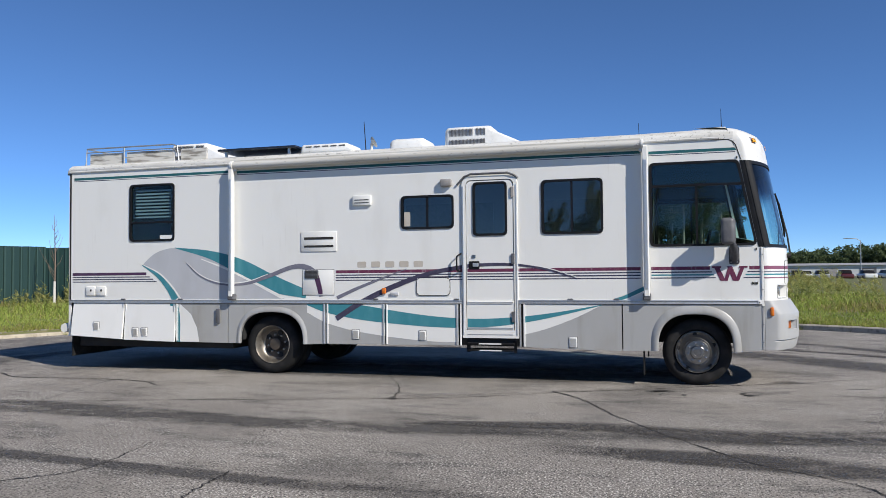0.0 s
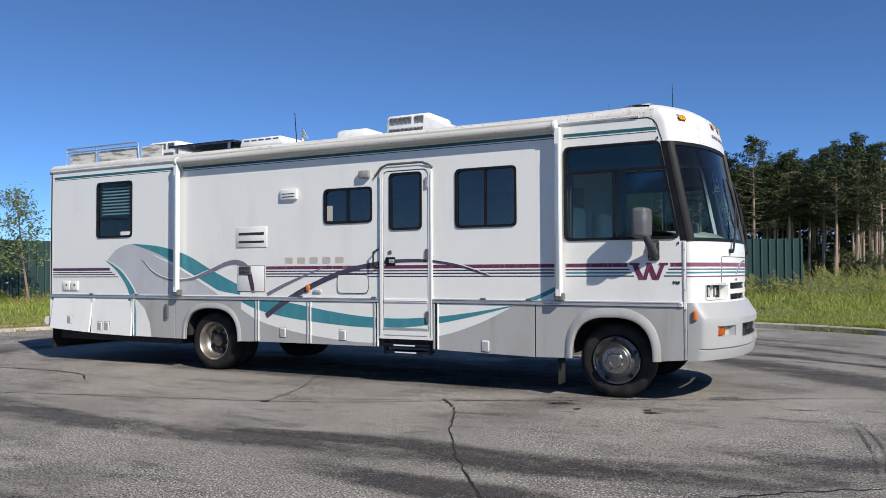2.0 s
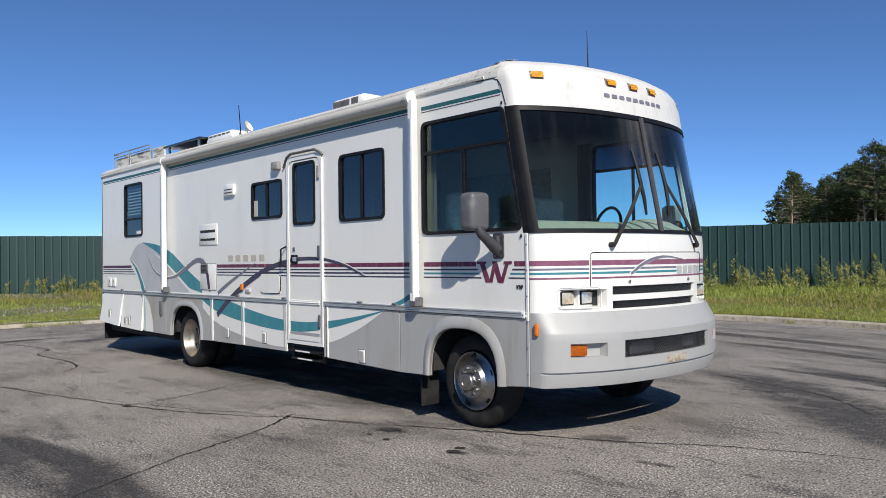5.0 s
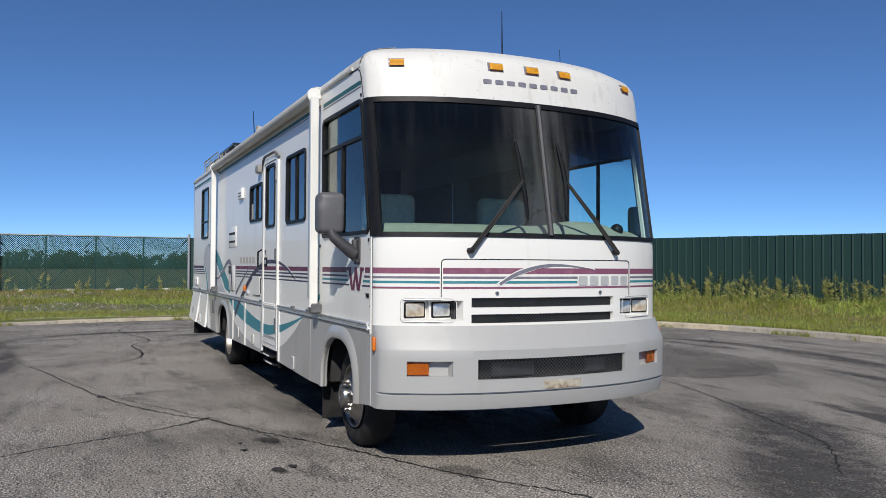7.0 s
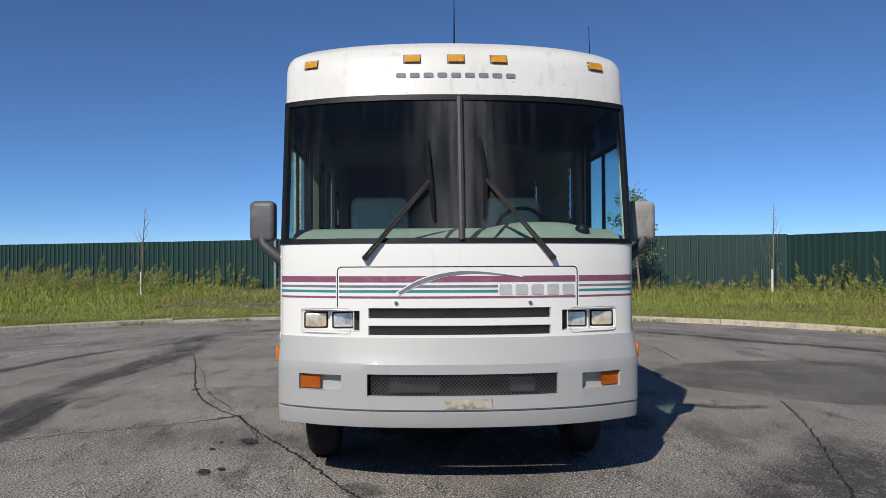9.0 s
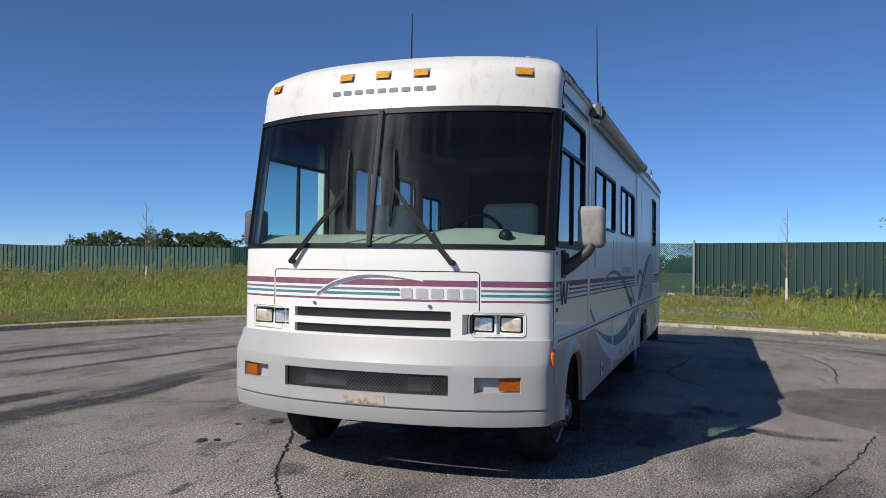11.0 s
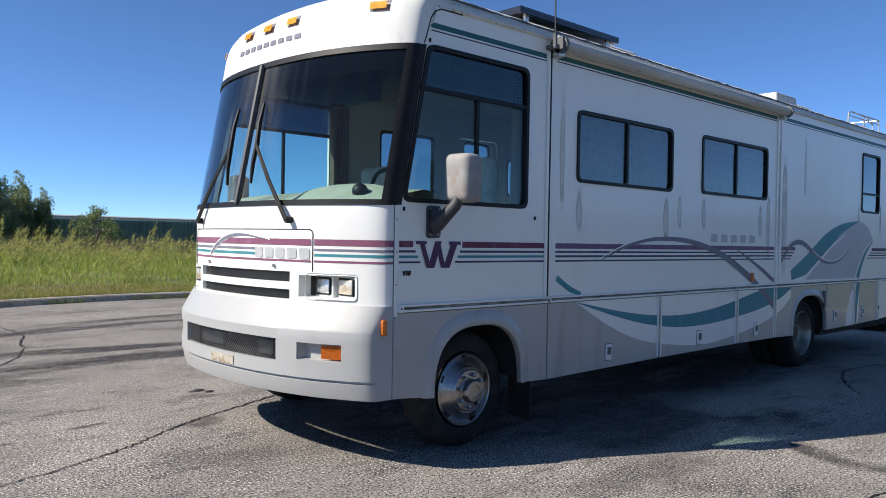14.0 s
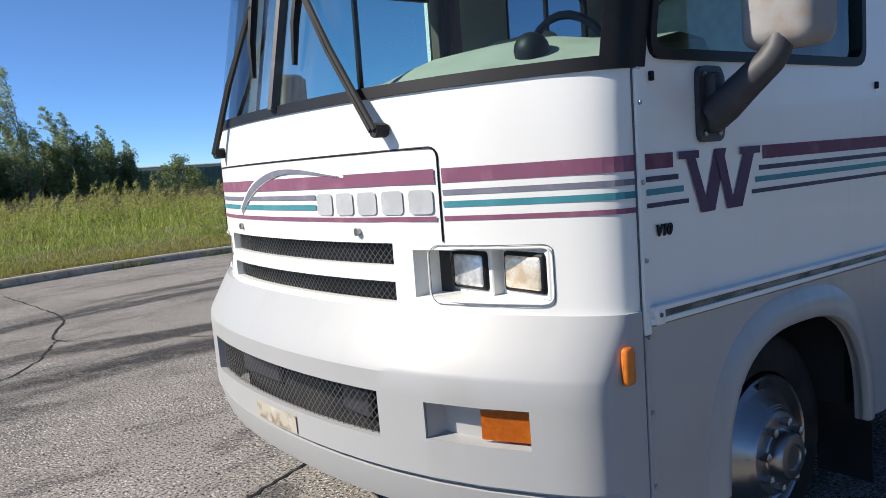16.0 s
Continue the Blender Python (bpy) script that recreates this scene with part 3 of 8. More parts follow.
def build_kerb():
    """Concrete kerb stones round the turning circle."""
    kerb = tagged(new("kerb"), "weathered concrete kerb round the asphalt circle", "kerb", kind="structure")
    arc = 3.0 / RR
    bm = bmesh.new()
    prof = [(0.0, -0.04), (0.02, 0.10), (0.05, 0.125), (0.15, 0.13), (0.17, 0.11), (0.17, -0.04)]
    rows = []
    for k in range(7):
        a = (k / 6 - 0.5) * (arc - 0.012 / RR)
        rows.append([bm.verts.new(((RR + d) * math.cos(a) - RR, (RR + d) * math.sin(a), z)) for d, z in prof])
    for p, q in zip(rows, rows[1:]):
        for k in range(len(prof) - 1):
            bm.faces.new((p[k], p[k + 1], q[k + 1], q[k]))
    bm.faces.new(rows[0][::-1])
    bm.faces.new(rows[-1])
    first = part("kerb_stone", bm, CONCRETE, kerb)
    count = int(2 * math.pi / arc)
    placed = 0
    for k in range(count):
        a = 0.75 + k * arc
        x, y = CX + RR * math.cos(a), CY + RR * math.sin(a)
        if x > 5.2 and abs(y - CY) < road_half(max(x, 6)) + 0.6:
            continue
        ob = first if placed == 0 else new("kerb_stone", first.data)
        ob.parent = kerb
        ob.matrix_basis = Matrix.Translation((x, y, random.uniform(-0.006, 0.006) - (0.05 if 2.7 < a < 3.7 else 0.0))) @ Matrix.Rotation(a, 4, "Z")
        placed += 1


build_kerb()


def on_road(name, pts, widths, material, z, label, wobble=0.0, n=10, seed=0):
    """A flat band on the asphalt: a tar-filled crack or a tyre mark."""
    rnd = random.Random(seed)
    c = spline([(x, y, 0) for x, y in pts], n)
    ws = spline([(w, 0, 0) for w in widths], max(1, int(n * (len(pts) - 1) / max(1, len(widths) - 1))))
    bm = bmesh.new()
    prev = None
    for i, p in enumerate(c):
        d = (c[min(i + 1, len(c) - 1)] - c[max(i - 1, 0)]).normalized()
        q = Vector((-d.y, d.x, 0))
        w = max(ws[min(i, len(ws) - 1)].x, 0.004) * rnd.uniform(0.55, 1.45 if wobble else 1.0)
        p = p + q * rnd.uniform(-wobble, wobble)
        cur = [bm.verts.new((*(p + q * w / 2).xy, z)), bm.verts.new((*(p - q * w / 2).xy, z))]
        if prev:
            bm.faces.new((prev[0], prev[1], cur[1], cur[0]))
        prev = cur
    for face in bm.faces:
        face.normal_update()
        if face.normal.z < 0:
            face.normal_flip()
    ob = link(name, bm, material)
    ob.parent = road
    ob["label"] = label
    return ob


CRACK = "black tar-filled crack in the asphalt"
crack_runs = (
    ([(-9.8, -5.3), (-6.93, -4.0), (-3.37, -3.0), (-2.06, -2.43), (-1.59, -2.1), (-0.86, -1.77), (-0.29, -1.46), (0.16, -1.22)], (0.03, 0.03, 0.035, 0.03, 0.045)),
    ([(0.16, -1.22), (1.24, -0.71), (1.86, -0.3), (2.71, 0.06), (3.6, 0.2)], (0.045, 0.03, 0.025, 0.02)),
    ([(0.8, -10.5), (0.62, -7.5), (0.95, -5.93), (0.17, -5.14), (-0.75, -3.7), (-1.26, -2.61), (-1.69, -2.02)], (0.04, 0.05, 0.03, 0.03, 0.03, 0.06)),
    ([(0.95, -5.93), (1.45, -4.75), (2.38, -3.96), (3.2, -3.7)], (0.035, 0.03, 0.02)),
    ([(-3.36, -2.97), (-3.55, -2.2), (-4.1, -1.0), (-4.6, 0.3)], (0.03, 0.025, 0.02)),
    ([(-14.97, -1.94), (-13.0, -2.41), (-11.9, -2.33), (-10.1, -1.99), (-9.24, -2.36), (-8.03, -2.27), (-7.15, -2.36), (-6.62, -2.71)], (0.03, 0.05, 0.05, 0.06, 0.03)),
    ([(-7.22, -4.09), (-7.5, -3.1), (-7.65, -2.34)], (0.03, 0.02)),
    ([(-6.1, -3.75), (-4.9, -3.3), (-3.25, -2.83), (-1.78, -2.15), (-0.52, -1.7)], (0.015, 0.012, 0.018, 0.012)),
    ([(-5.4, -7.9), (-4.78, -7.0), (-4.46, -6.55), (-4.56, -5.64)], (0.025, 0.03, 0.015)),
    ([(-3.1, -8.0), (-3.32, -7.04), (-3.38, -6.33)], (0.03, 0.02)),
    ([(-2.11, 3.82), (-0.66, 3.38), (0.69, 2.86), (1.55, 2.49), (2.27, 1.77)], (0.03, 0.025, 0.035, 0.025)),
    ([(-7.4, 8.88), (-6.93, 9.13), (-6.04, 8.55), (-5.43, 7.87), (-5.3, 7.49)], (0.02, 0.04, 0.05, 0.03)),
    ([(-8.6, 1.9), (-7.4, 1.85), (-6.1, 1.65), (-5.2, 1.9), (-4.5, 2.3)], (0.03, 0.04, 0.05, 0.03)),
    ([(-12.8, 2.7), (-10.9, 2.8), (-9.85, 3.67), (-7.8, 4.1), (-6.05, 3.97)], (0.03, 0.05, 0.04)),
    ([(-7.5, -9.5), (-7.05, -8.1), (-6.2, -7.4)], (0.025, 0.03, 0.02)),
)
for i, (pts, ws) in enumerate(crack_runs):
    on_road("crack", pts, [w * 0.5 for w in ws], TAR, 0.005, CRACK, wobble=0.017, n=22, seed=i)

for i, pts in enumerate(([(2.46, -0.75), (2.17, -0.77), (1.92, -0.73), (1.71, -0.757), (1.48, -0.777)], [(-7.6, -5.6), (-7.0, -5.3), (-6.3, -5.35)], [(4.9, -3.6), (4.7, -2.6), (4.8, -1.9)])):
    on_road("crack", pts, [0.003, 0.008, 0.006, 0.003], HAIR, 0.0046, "hairline crack in the asphalt", wobble=0.012, n=9, seed=100 + i)


def stain(name, pts, widths, z, label, n=10, material=STAIN_AND_SHADE, parent=None, upright=None):
    """A soft-edged mark along a smooth line, on the asphalt or, upright, on a wall at that y."""
    c = spline([(x, y, 0) for x, y in pts], n)
    ws = spline([(w, 0, 0) for w in widths], max(1, round(n * (len(pts) - 1) / (len(widths) - 1))))
    verts, faces, weight = [], [], []
    cols = (-1, -0.6, -0.25, 0.25, 0.6, 1)
    for i, p in enumerate(c):
        d = (c[min(i + 1, len(c) - 1)] - c[max(i - 1, 0)]).normalized()
        w = ws[min(i, len(ws) - 1)].x / 2
        fade = min(1, 5 * i / len(c), 5 * (len(c) - 1 - i) / len(c))
        for t in cols:
            q = (p.x - d.y * w * t, p.y + d.x * w * t)
            verts.append((q[0], q[1], z) if upright is None else (q[0], upright, q[1]))
            weight.append(fade * (0.0 if abs(t) == 1 else 0.75 if abs(t) > 0.5 else 1.0))
    m = len(cols)
    for i in range(len(c) - 1):
        for k in range(m - 1):
            faces.append((i * m + k, i * m + k + 1, (i + 1) * m + k + 1, (i + 1) * m + k))
    me = bpy.data.meshes.new(name)
    me.from_pydata(verts, [], faces)
    at = me.attributes.new("weight", "FLOAT", "POINT")
    at.data.foreach_set("value", weight)
    me.materials.append(material)
    flat = me.polygons[0].normal
    if (flat.z if upright is None else flat.y * upright) < 0:
        me.flip_normals()
    ob = new(name, me)
    ob.parent = parent or road
    ob["label"] = label


MARK = "dark band of tyre rubber and painted shade on the asphalt"
for i, (pts, ws) in enumerate((
        ([(-12.0, -3.4), (-10.7, -4.7), (-7.3, -4.35), (-5.0, -4.55), (-3.0, -4.6), (-1.3, -4.3), (0.2, -4.3), (1.6, -3.9), (2.6, -3.0)], (0.5, 0.7, 0.8, 0.6, 0.9, 0.7, 0.5)),
        ([(-1.6, -5.0), (0.1, -5.2), (1.2, -5.3), (2.6, -4.9)], (0.4, 0.6, 0.4)),
        ([(2.0, -7.0), (0.0, -7.55), (-1.3, -7.9), (-3.4, -7.9), (-6.9, -6.9)], (0.4, 0.5, 0.4, 0.5)),
        ([(-1.0, -6.6), (-3.4, -6.5), (-6.9, -6.0), (-9.8, -4.6)], (0.25, 0.3, 0.25)),
        ([(-11.8, 3.4), (-10.4, 5.2), (-8.5, 6.5), (-7.1, 7.6), (-5.5, 8.3), (-3.5, 8.2), (0.5, 7.2), (3.2, 5.3)], (0.4, 0.6, 0.5, 0.6, 0.4)),
        ([(-3.0, 7.0), (0.2, 6.2), (2.6, 4.6), (3.8, 2.4)], (0.3, 0.45, 0.3)),
        ([(-11.0, -1.6), (-11.3, 0.1), (-10.9, 2.4)], (0.5, 0.7, 0.5)),
        ([(-2.05, 2.6), (-1.75, 3.1), (-1.85, 3.7)], (0.25, 0.3, 0.25)),
        ([(3.4, -4.4), (4.6, -2.2), (5.0, 0.4), (4.4, 3.2)], (0.3, 0.5, 0.3)),
        ([(-0.62, -1.85), (-0.42, -1.76), (-0.25, -1.8)], (0.16, 0.2, 0.16)),
        ([(0.48, -1.95), (0.56, -1.89), (0.66, -1.88)], (0.1, 0.12, 0.1)),
        ([(0.9, -0.85), (1.08, -0.7), (1.25, -0.6)], (0.25, 0.35, 0.25)),
        ([(-0.6, 1.5), (-1.2, 1.75), (-1.9, 1.7), (-2.6, 1.5)], (0.6, 0.9, 0.7)),
        ([(-2.2, 2.0), (-2.7, 2.25), (-3.2, 2.2)], (0.4, 0.5, 0.3)),
        # these two wide bands paint the shade under the motorhome
        ([(0.8, -0.5), (-1.0, -0.6), (-3.0, -0.6), (-5.2, -0.5), (-8.5, -0.6)], (1.5, 1.9, 1.6, 1.9, 1.4)),
        ([(0.8, 0.6), (-1.0, 0.7), (-3.0, 0.6), (-5.2, 0.7), (-8.5, 0.6)], (1.5, 1.8, 1.9, 1.8, 1.4)),
        ([(3.1, 1.2), (3.5, 1.5), (3.9, 1.3)], (0.14, 0.2, 0.12)),
        ([(2.84, -1.98), (2.73, -2.15), (2.6, -2.28)], (0.3, 0.36, 0.26)),
        ([(2.76, -1.49), (2.64, -1.52), (2.5, -1.59)], (0.1, 0.14, 0.1)),
        ([(1.99, -1.09), (1.83, -1.11), (1.65, -1.14)], (0.07, 0.1, 0.08)),
        ([(2.53, -0.925), (2.45, -0.918), (2.37, -0.908)], (0.05, 0.07, 0.05)),
        ([(2.48, -3.6), (2.49, -2.78), (2.41, -2.07), (2.28, -1.45)], (0.035, 0.045, 0.04, 0.03)),
        ([(2.42, -3.69), (2.41, -2.92), (2.33, -2.09), (2.24, -1.35)], (0.035, 0.045, 0.04, 0.03)),
        ([(2.79, -5.99), (2.17, -6.25), (1.38, -7.08), (0.47, -7.65), (-1.12, -8.49)], (0.3, 0.45, 0.4, 0.3)),
        ([(2.36, -3.7), (1.8, -4.1), (1.22, -4.25), (0.26, -4.4)], (0.3, 0.4, 0.35)),
        ([(-6.4, 7.5), (-5.16, 7.55), (-4.3, 7.7)], (0.2, 0.3, 0.25)),
        ([(-11.6, -4.0), (-12.1, -2.87), (-12.2, -0.9)], (0.35, 0.5, 0.4)),
        ([(3.6, 0.2), (2.4, 1.4), (1.0, 2.7), (-0.4, 3.5)], (0.7, 1.3, 1.2, 0.6)),
        ([(3.9, 1.9), (2.9, 2.9), (1.6, 3.9), (0.0, 4.7)], (0.3, 0.5, 0.5, 0.3)),
        ([(4.6, -1.4), (4.2, 0.4), (3.4, 2.0)], (0.3, 0.5, 0.3)),
        ([(-0.4, 4.2), (0.9, 4.0), (2.2, 3.4), (3.2, 2.6)], (0.15, 0.3, 0.3, 0.15)),
        ([(-8.6, -8.6), (-6.0, -8.9), (-3.0, -8.9), (0.4, -8.3)], (0.3, 0.5, 0.5, 0.3)),
        ([(1.0, -3.1), (2.2, -3.3), (3.4, -2.6)], (0.3, 0.6, 0.3)),
        ([(2.5, 2.9), (2.75, 2.8), (3.05, 2.85)], (0.1, 0.16, 0.1)),
        ([(1.4, 3.3), (1.75, 3.2), (2.0, 3.3)], (0.12, 0.2, 0.1)),
        ([(-3.5, -4.17), (-2.5, -4.25), (-1.47, -4.17), (-0.75, -4.23), (-0.04, -4.29), (0.62, -4.31), (1.28, -4.37)], (0.25, 0.3, 0.5, 0.55, 0.5)),
        ([(-0.88, -5.05), (-0.37, -5.14), (0.12, -5.13), (0.5, -5.18), (0.85, -5.31), (1.1, -5.46)], (0.3, 0.55, 0.65, 0.6)))):
    stain("tyre_mark", pts, ws, 0.0022 + 0.00006 * i, MARK)
stain("pale_scrape", [(-3.3, -2.75), (-3.0, -2.6), (-2.52, -2.36), (-1.9, -2.2)], (0.06, 0.16, 0.12, 0.08), 0.0021, "pale scrape on the asphalt", material=SCRAPE)
# dark oil spots beside the front wheel
OIL = surface("oil_spot", (0.035, 0.033, 0.031), 0.7, spec=0.25, layers=(((0.10, 0.093, 0.085), 60.0, 0.52, 0.66, None, 0.8),), bump=0.6, bump_scale=55)
ro = random.Random(14)
for x, y, r in ((-0.44, -1.754, 0.085), (0.527, -1.9, 0.055), (0.478, -1.787, 0.042), (-0.175, -2.015, 0.032), (-0.43, -2.0, 0.022), (-3.35, -3.0, 0.06)):
    bm = bmesh.new()
    ring = []
    for k in range(18):
        a = 2 * math.pi * k / 18
        q = r * (1 + 0.16 * math.sin(2 * a + x) + ro.uniform(-0.1, 0.1))
        ring.append(bm.verts.new((x + q * math.cos(a), y + q * 0.85 * math.sin(a), 0.0092)))
    bm.faces.new(ring)
    spot = link("oil_spot", bm, OIL)
    spot.parent = road
    spot["label"] = "dark oil spot on the asphalt"
bm = bmesh.new()
rp = random.Random(4)
loop = []
for k in range(40):
    a = 2 * math.pi * k / 40
    r = 1.0 + 0.06 * math.sin(3 * a + 1) + rp.uniform(-0.02, 0.02)
    loop.append(bm.verts.new((-3.75 + 1.95 * r * math.cos(a), 5.0 + 1.9 * r * math.sin(a), 0.0016)))
bm.faces.new(loop)
patch = link("repair_patch", bm, asphalt_material("patch_asphalt", (0.085, 0.077, 0.067), False))
patch.parent = road
patch["label"] = "smoother brown-grey repair patch"


# ---- motorhome ----
W = 1.28
RAIL = 1.04
motorhome = tagged(new("motorhome"), "white class A motorhome with teal and maroon swooshes, parked on asphalt", "motorhome")


def lerp_table(z, table):
    for (a, va), (b, vb) in zip(table, table[1:]):
        if z <= b:
            return va + (vb - va) * max(0, (z - a) / (b - a))
    return table[-1][1]


NOSE = ((0.4, 1.18), (1.6, 1.185), (1.72, 1.177), (2.76, 0.977), (2.95, 0.945), (3.05, 0.917), (3.12, 0.87), (3.18, 0.78), (3.215, 0.66), (3.24, 0.40))
SEAM = ((0.4, 0.76), (1.70, 0.76), (2.76, 0.55), (2.86, 0.50), (3.06, 0.42), (3.25, 0.38))
HALF = ((0.4, W), (3.03, W), (3.09, 1.265), (3.14, 1.235), (3.18, 1.18), (3.215, 1.09), (3.24, 0.95))


def skin(u, z, out=0.0, nose=NOSE, seam=SEAM):
    """A point of the front's curved skin: u is y up to 1.12, then runs round the corner to the side."""
    n, s, a = lerp_table(z, nose) + out, lerp_table(z, seam), abs(u)
    k = lerp_table(z, HALF) / W

    def bow(y):
        return n - 0.125 * y * y - 0.055 * y ** 4
    if a <= 1.12:
        x, y = bow(a), a
    else:
        p0, p1, p2 = (bow(1.12), 1.12), (bow(1.25), W + out), (n - 0.397, W + out)
        if a <= 2.12:
            t = a - 1.12
            x, y = ((1 - t) ** 2 * p0[i] + 2 * t * (1 - t) * p1[i] + t * t * p2[i] for i in (0, 1))
        else:
            t = a - 2.12
            x, y = p2[0] + (s - p2[0]) * t, W + out
    return Vector((x, math.copysign(y * k, u), z))


CORNER = (1.12, 1.22, 1.32, 1.42, 1.52, 1.62, 1.77, 1.92, 2.12, 3.12)


def skin_columns(extra=()):
    us = sorted(set([round(-1.12 + 0.14 * k, 4) for k in range(17)] + [-1.114, 1.114] + [round(e, 4) for e in extra]))
    us = [u for u in us if abs(u) <= 1.12]
    return [-c for c in CORNER[:0:-1]] + us + list(CORNER[1:])


def skin_sheet(zs, us, holes=(), thick=0.03, out=0.0, nose=NOSE, seam=SEAM):
    """A curved sheet of the front with rectangular holes (u0, u1, z0, z1)."""
    bm = bmesh.new()
    grid = [[bm.verts.new(skin(u, z, out, nose, seam)) for u in us] for z in zs]
    for j in range(len(zs) - 1):
        for i in range(len(us) - 1):
            um, zm = (us[i] + us[i + 1]) / 2, (zs[j] + zs[j + 1]) / 2
            if any(a < um < b and c < zm < d for a, b, c, d in holes):
                continue
            bm.faces.new((grid[j][i], grid[j][i + 1], grid[j + 1][i + 1], grid[j + 1][i]))
    bm.normal_update()
    if thick:
        bmesh.ops.solidify(bm, geom=bm.faces[:], thickness=thick)
    loose = [v for v in bm.verts if not v.link_faces]
    bmesh.ops.delete(bm, geom=loose, context="VERTS")
    return bm


def window(outline, mullions, side, material, parent=None, frame_w=0.029, label="", blind=False):
    """A black-framed window in a side wall. side: -1 or 1. mullions: boxes (x0, x1, z0, z1)."""
    c = Vector((sum(p[0] for p in outline) / len(outline), sum(p[1] for p in outline) / len(outline)))
    big = [Vector(p) for p in outline]

    def shrink(d):
        out = []
        for p in big:
            v = p - c
            out.append((c.x + v.x * (1 - d / max(abs(v.x), 0.12)) if abs(v.x) > 1e-6 else p.x, c.y + v.y * (1 - d / max(abs(v.y), 0.12)) if abs(v.y) > 1e-6 else p.y))
        return out
    bm = bmesh.new()
    plate(bm, rounded(outline, 0.07), [rounded(shrink(frame_w), 0.055)], side * (W + 0.012), side * (W - 0.03))
    fr = part("window", bm, BLACK, parent or motorhome, label or "black-framed tinted window with rounded corners", smooth=False)
    bm = bmesh.new()
    plate(bm, rounded(shrink(frame_w - 0.008), 0.055), [], side * (W - 0.012), None)
    part("pane", bm, material, fr, smooth=False)
    for x0, x1, z0, z1 in mullions:
        bm = bmesh.new()
        box(bm, x0, x1, side * (W - 0.02), side * (W + 0.006), z0, z1)
        part("mullion", bm, BLACK, fr)
    return fr


# walls
def rect(x0, x1, z0, z1):
    return [(x0, z0), (x1, z0), (x1, z1), (x0, z1)]


CAB_P = [(-0.54, 1.725), (0.715, 1.725), (0.52, 2.775), (-0.54, 2.775)]
CAB_D = [(-0.51, 1.725), (0.715, 1.725), (0.52, 2.775), (-0.51, 2.775)]
WIN_P = [rect(-8.20, -7.41, 1.94, 2.81), rect(-3.83, -3.08, 2.02, 2.48), rect(-1.90, -1.11, 1.91, 2.62), CAB_P]
WIN_D = [rect(-2.575, -1.11, 1.965, 2.55), rect(-4.57, -3.115, 1.98, 2.56), rect(-8.18, -7.48, 1.955, 2.775), CAB_D]
wall_line = [(-9.30, RAIL), (0.76, RAIL), (0.76, 1.70), (0.55, 2.76), (0.50, 2.86), (0.44, 3.04), (-9.30, 3.04)]
for side, wins in ((-1, WIN_P), (1, WIN_D)):
    bm = bmesh.new()
    holes = [rounded(w, 0.06) for w in wins]
    outline = wall_line
    if side < 0:
        outline = [(-9.30, RAIL), (-2.965, RAIL)] + [(-2.965, 2.62), (-2.93, 2.68), (-2.87, 2.70), (-2.31, 2.70), (-2.25, 2.68), (-2.215, 2.62)] + [(-2.215, RAIL)] + wall_line[1:]
    plate(bm, outline, holes, side * W, side * (W - 0.04))
    part("side_wall", bm, WHITE, motorhome, smooth=False)
bm = bmesh.new()
box(bm, -9.31, -9.27, -W, W, 0.5, 3.04)
part("rear_wall", bm, WHITE, motorhome)
# roof
bm = bmesh.new()
prof = [(-W - 0.004, 3.03), (-W - 0.004, 3.07), (-1.26, 3.115), (-1.205, 3.155), (-1.0, 3.195), (-0.75, 3.214), (-0.5, 3.23), (-0.25, 3.24), (0, 3.245), (0.25, 3.24), (0.5, 3.23), (0.75, 3.214), (1.0, 3.195), (1.205, 3.155), (1.26, 3.115), (W + 0.004, 3.07), (W + 0.004, 3.03)]
rows = []
for x in (-9.36, -9.33, -6, -3, -0.7, 0.0, 0.46):
    s = 0.985 if x == -9.36 else 1.0
    crown = {0.0: 0.6, 0.46: 1.0}.get(x, 0)
    ends = [max(0.12, 0.405 - 0.125 * (y / 0.742) ** 2 - 0.055 * (y / 0.742) ** 4) if abs(y) < 1.1 else 0.46 for y, z in prof]
    rows.append([bm.verts.new((min(x, e), y * s, z + crown * max(0, 3.243 - z) * max(0, 1 - (abs(y) / 1.06) ** 8) - (0.02 if x == -9.36 else 0))) for e, (y, z) in zip(ends, prof)])
for p, q in zip(rows, rows[1:]):
    for k in range(len(prof) - 1):
        bm.faces.new((p[k], q[k], q[k + 1], p[k + 1]))
bm.faces.new(rows[0])
bmesh.ops.recalc_face_normals(bm, faces=bm.faces)
part("roof", bm, ROOF_WHITE, motorhome, "white roof with grimy edges")
# front: lower panel, cap, bumper
SLOTS = [(-0.64, 0.62, 1.185, 1.255), (-0.64, 0.62, 1.07, 1.135)]
LAMPS = [(-1.114, -0.70, 1.092, 1.236), (0.70, 1.114, 1.092, 1.236)]
us = skin_columns([-0.64, 0.62, -0.70, 0.70, -1.114, 1.114])
zs = [1.0, 1.05, 1.07, 1.092, 1.135, 1.185, 1.236, 1.255, 1.35, 1.45, 1.53, 1.60, 1.66, 1.705]
part("front_panel", skin_sheet(zs, us, SLOTS + LAMPS), WHITE, motorhome, "white moulded front panel")
zs = [2.755, 2.80, 2.86, 2.90, 2.95, 2.98, 3.01, 3.04, 3.06, 3.09, 3.12, 3.14, 3.16, 3.18, 3.20, 3.215, 3.228, 3.24]
part("front_cap", skin_sheet(zs, skin_columns(), thick=0), CAP_WHITE, motorhome, "white moulded cap above the windscreen with black specks")
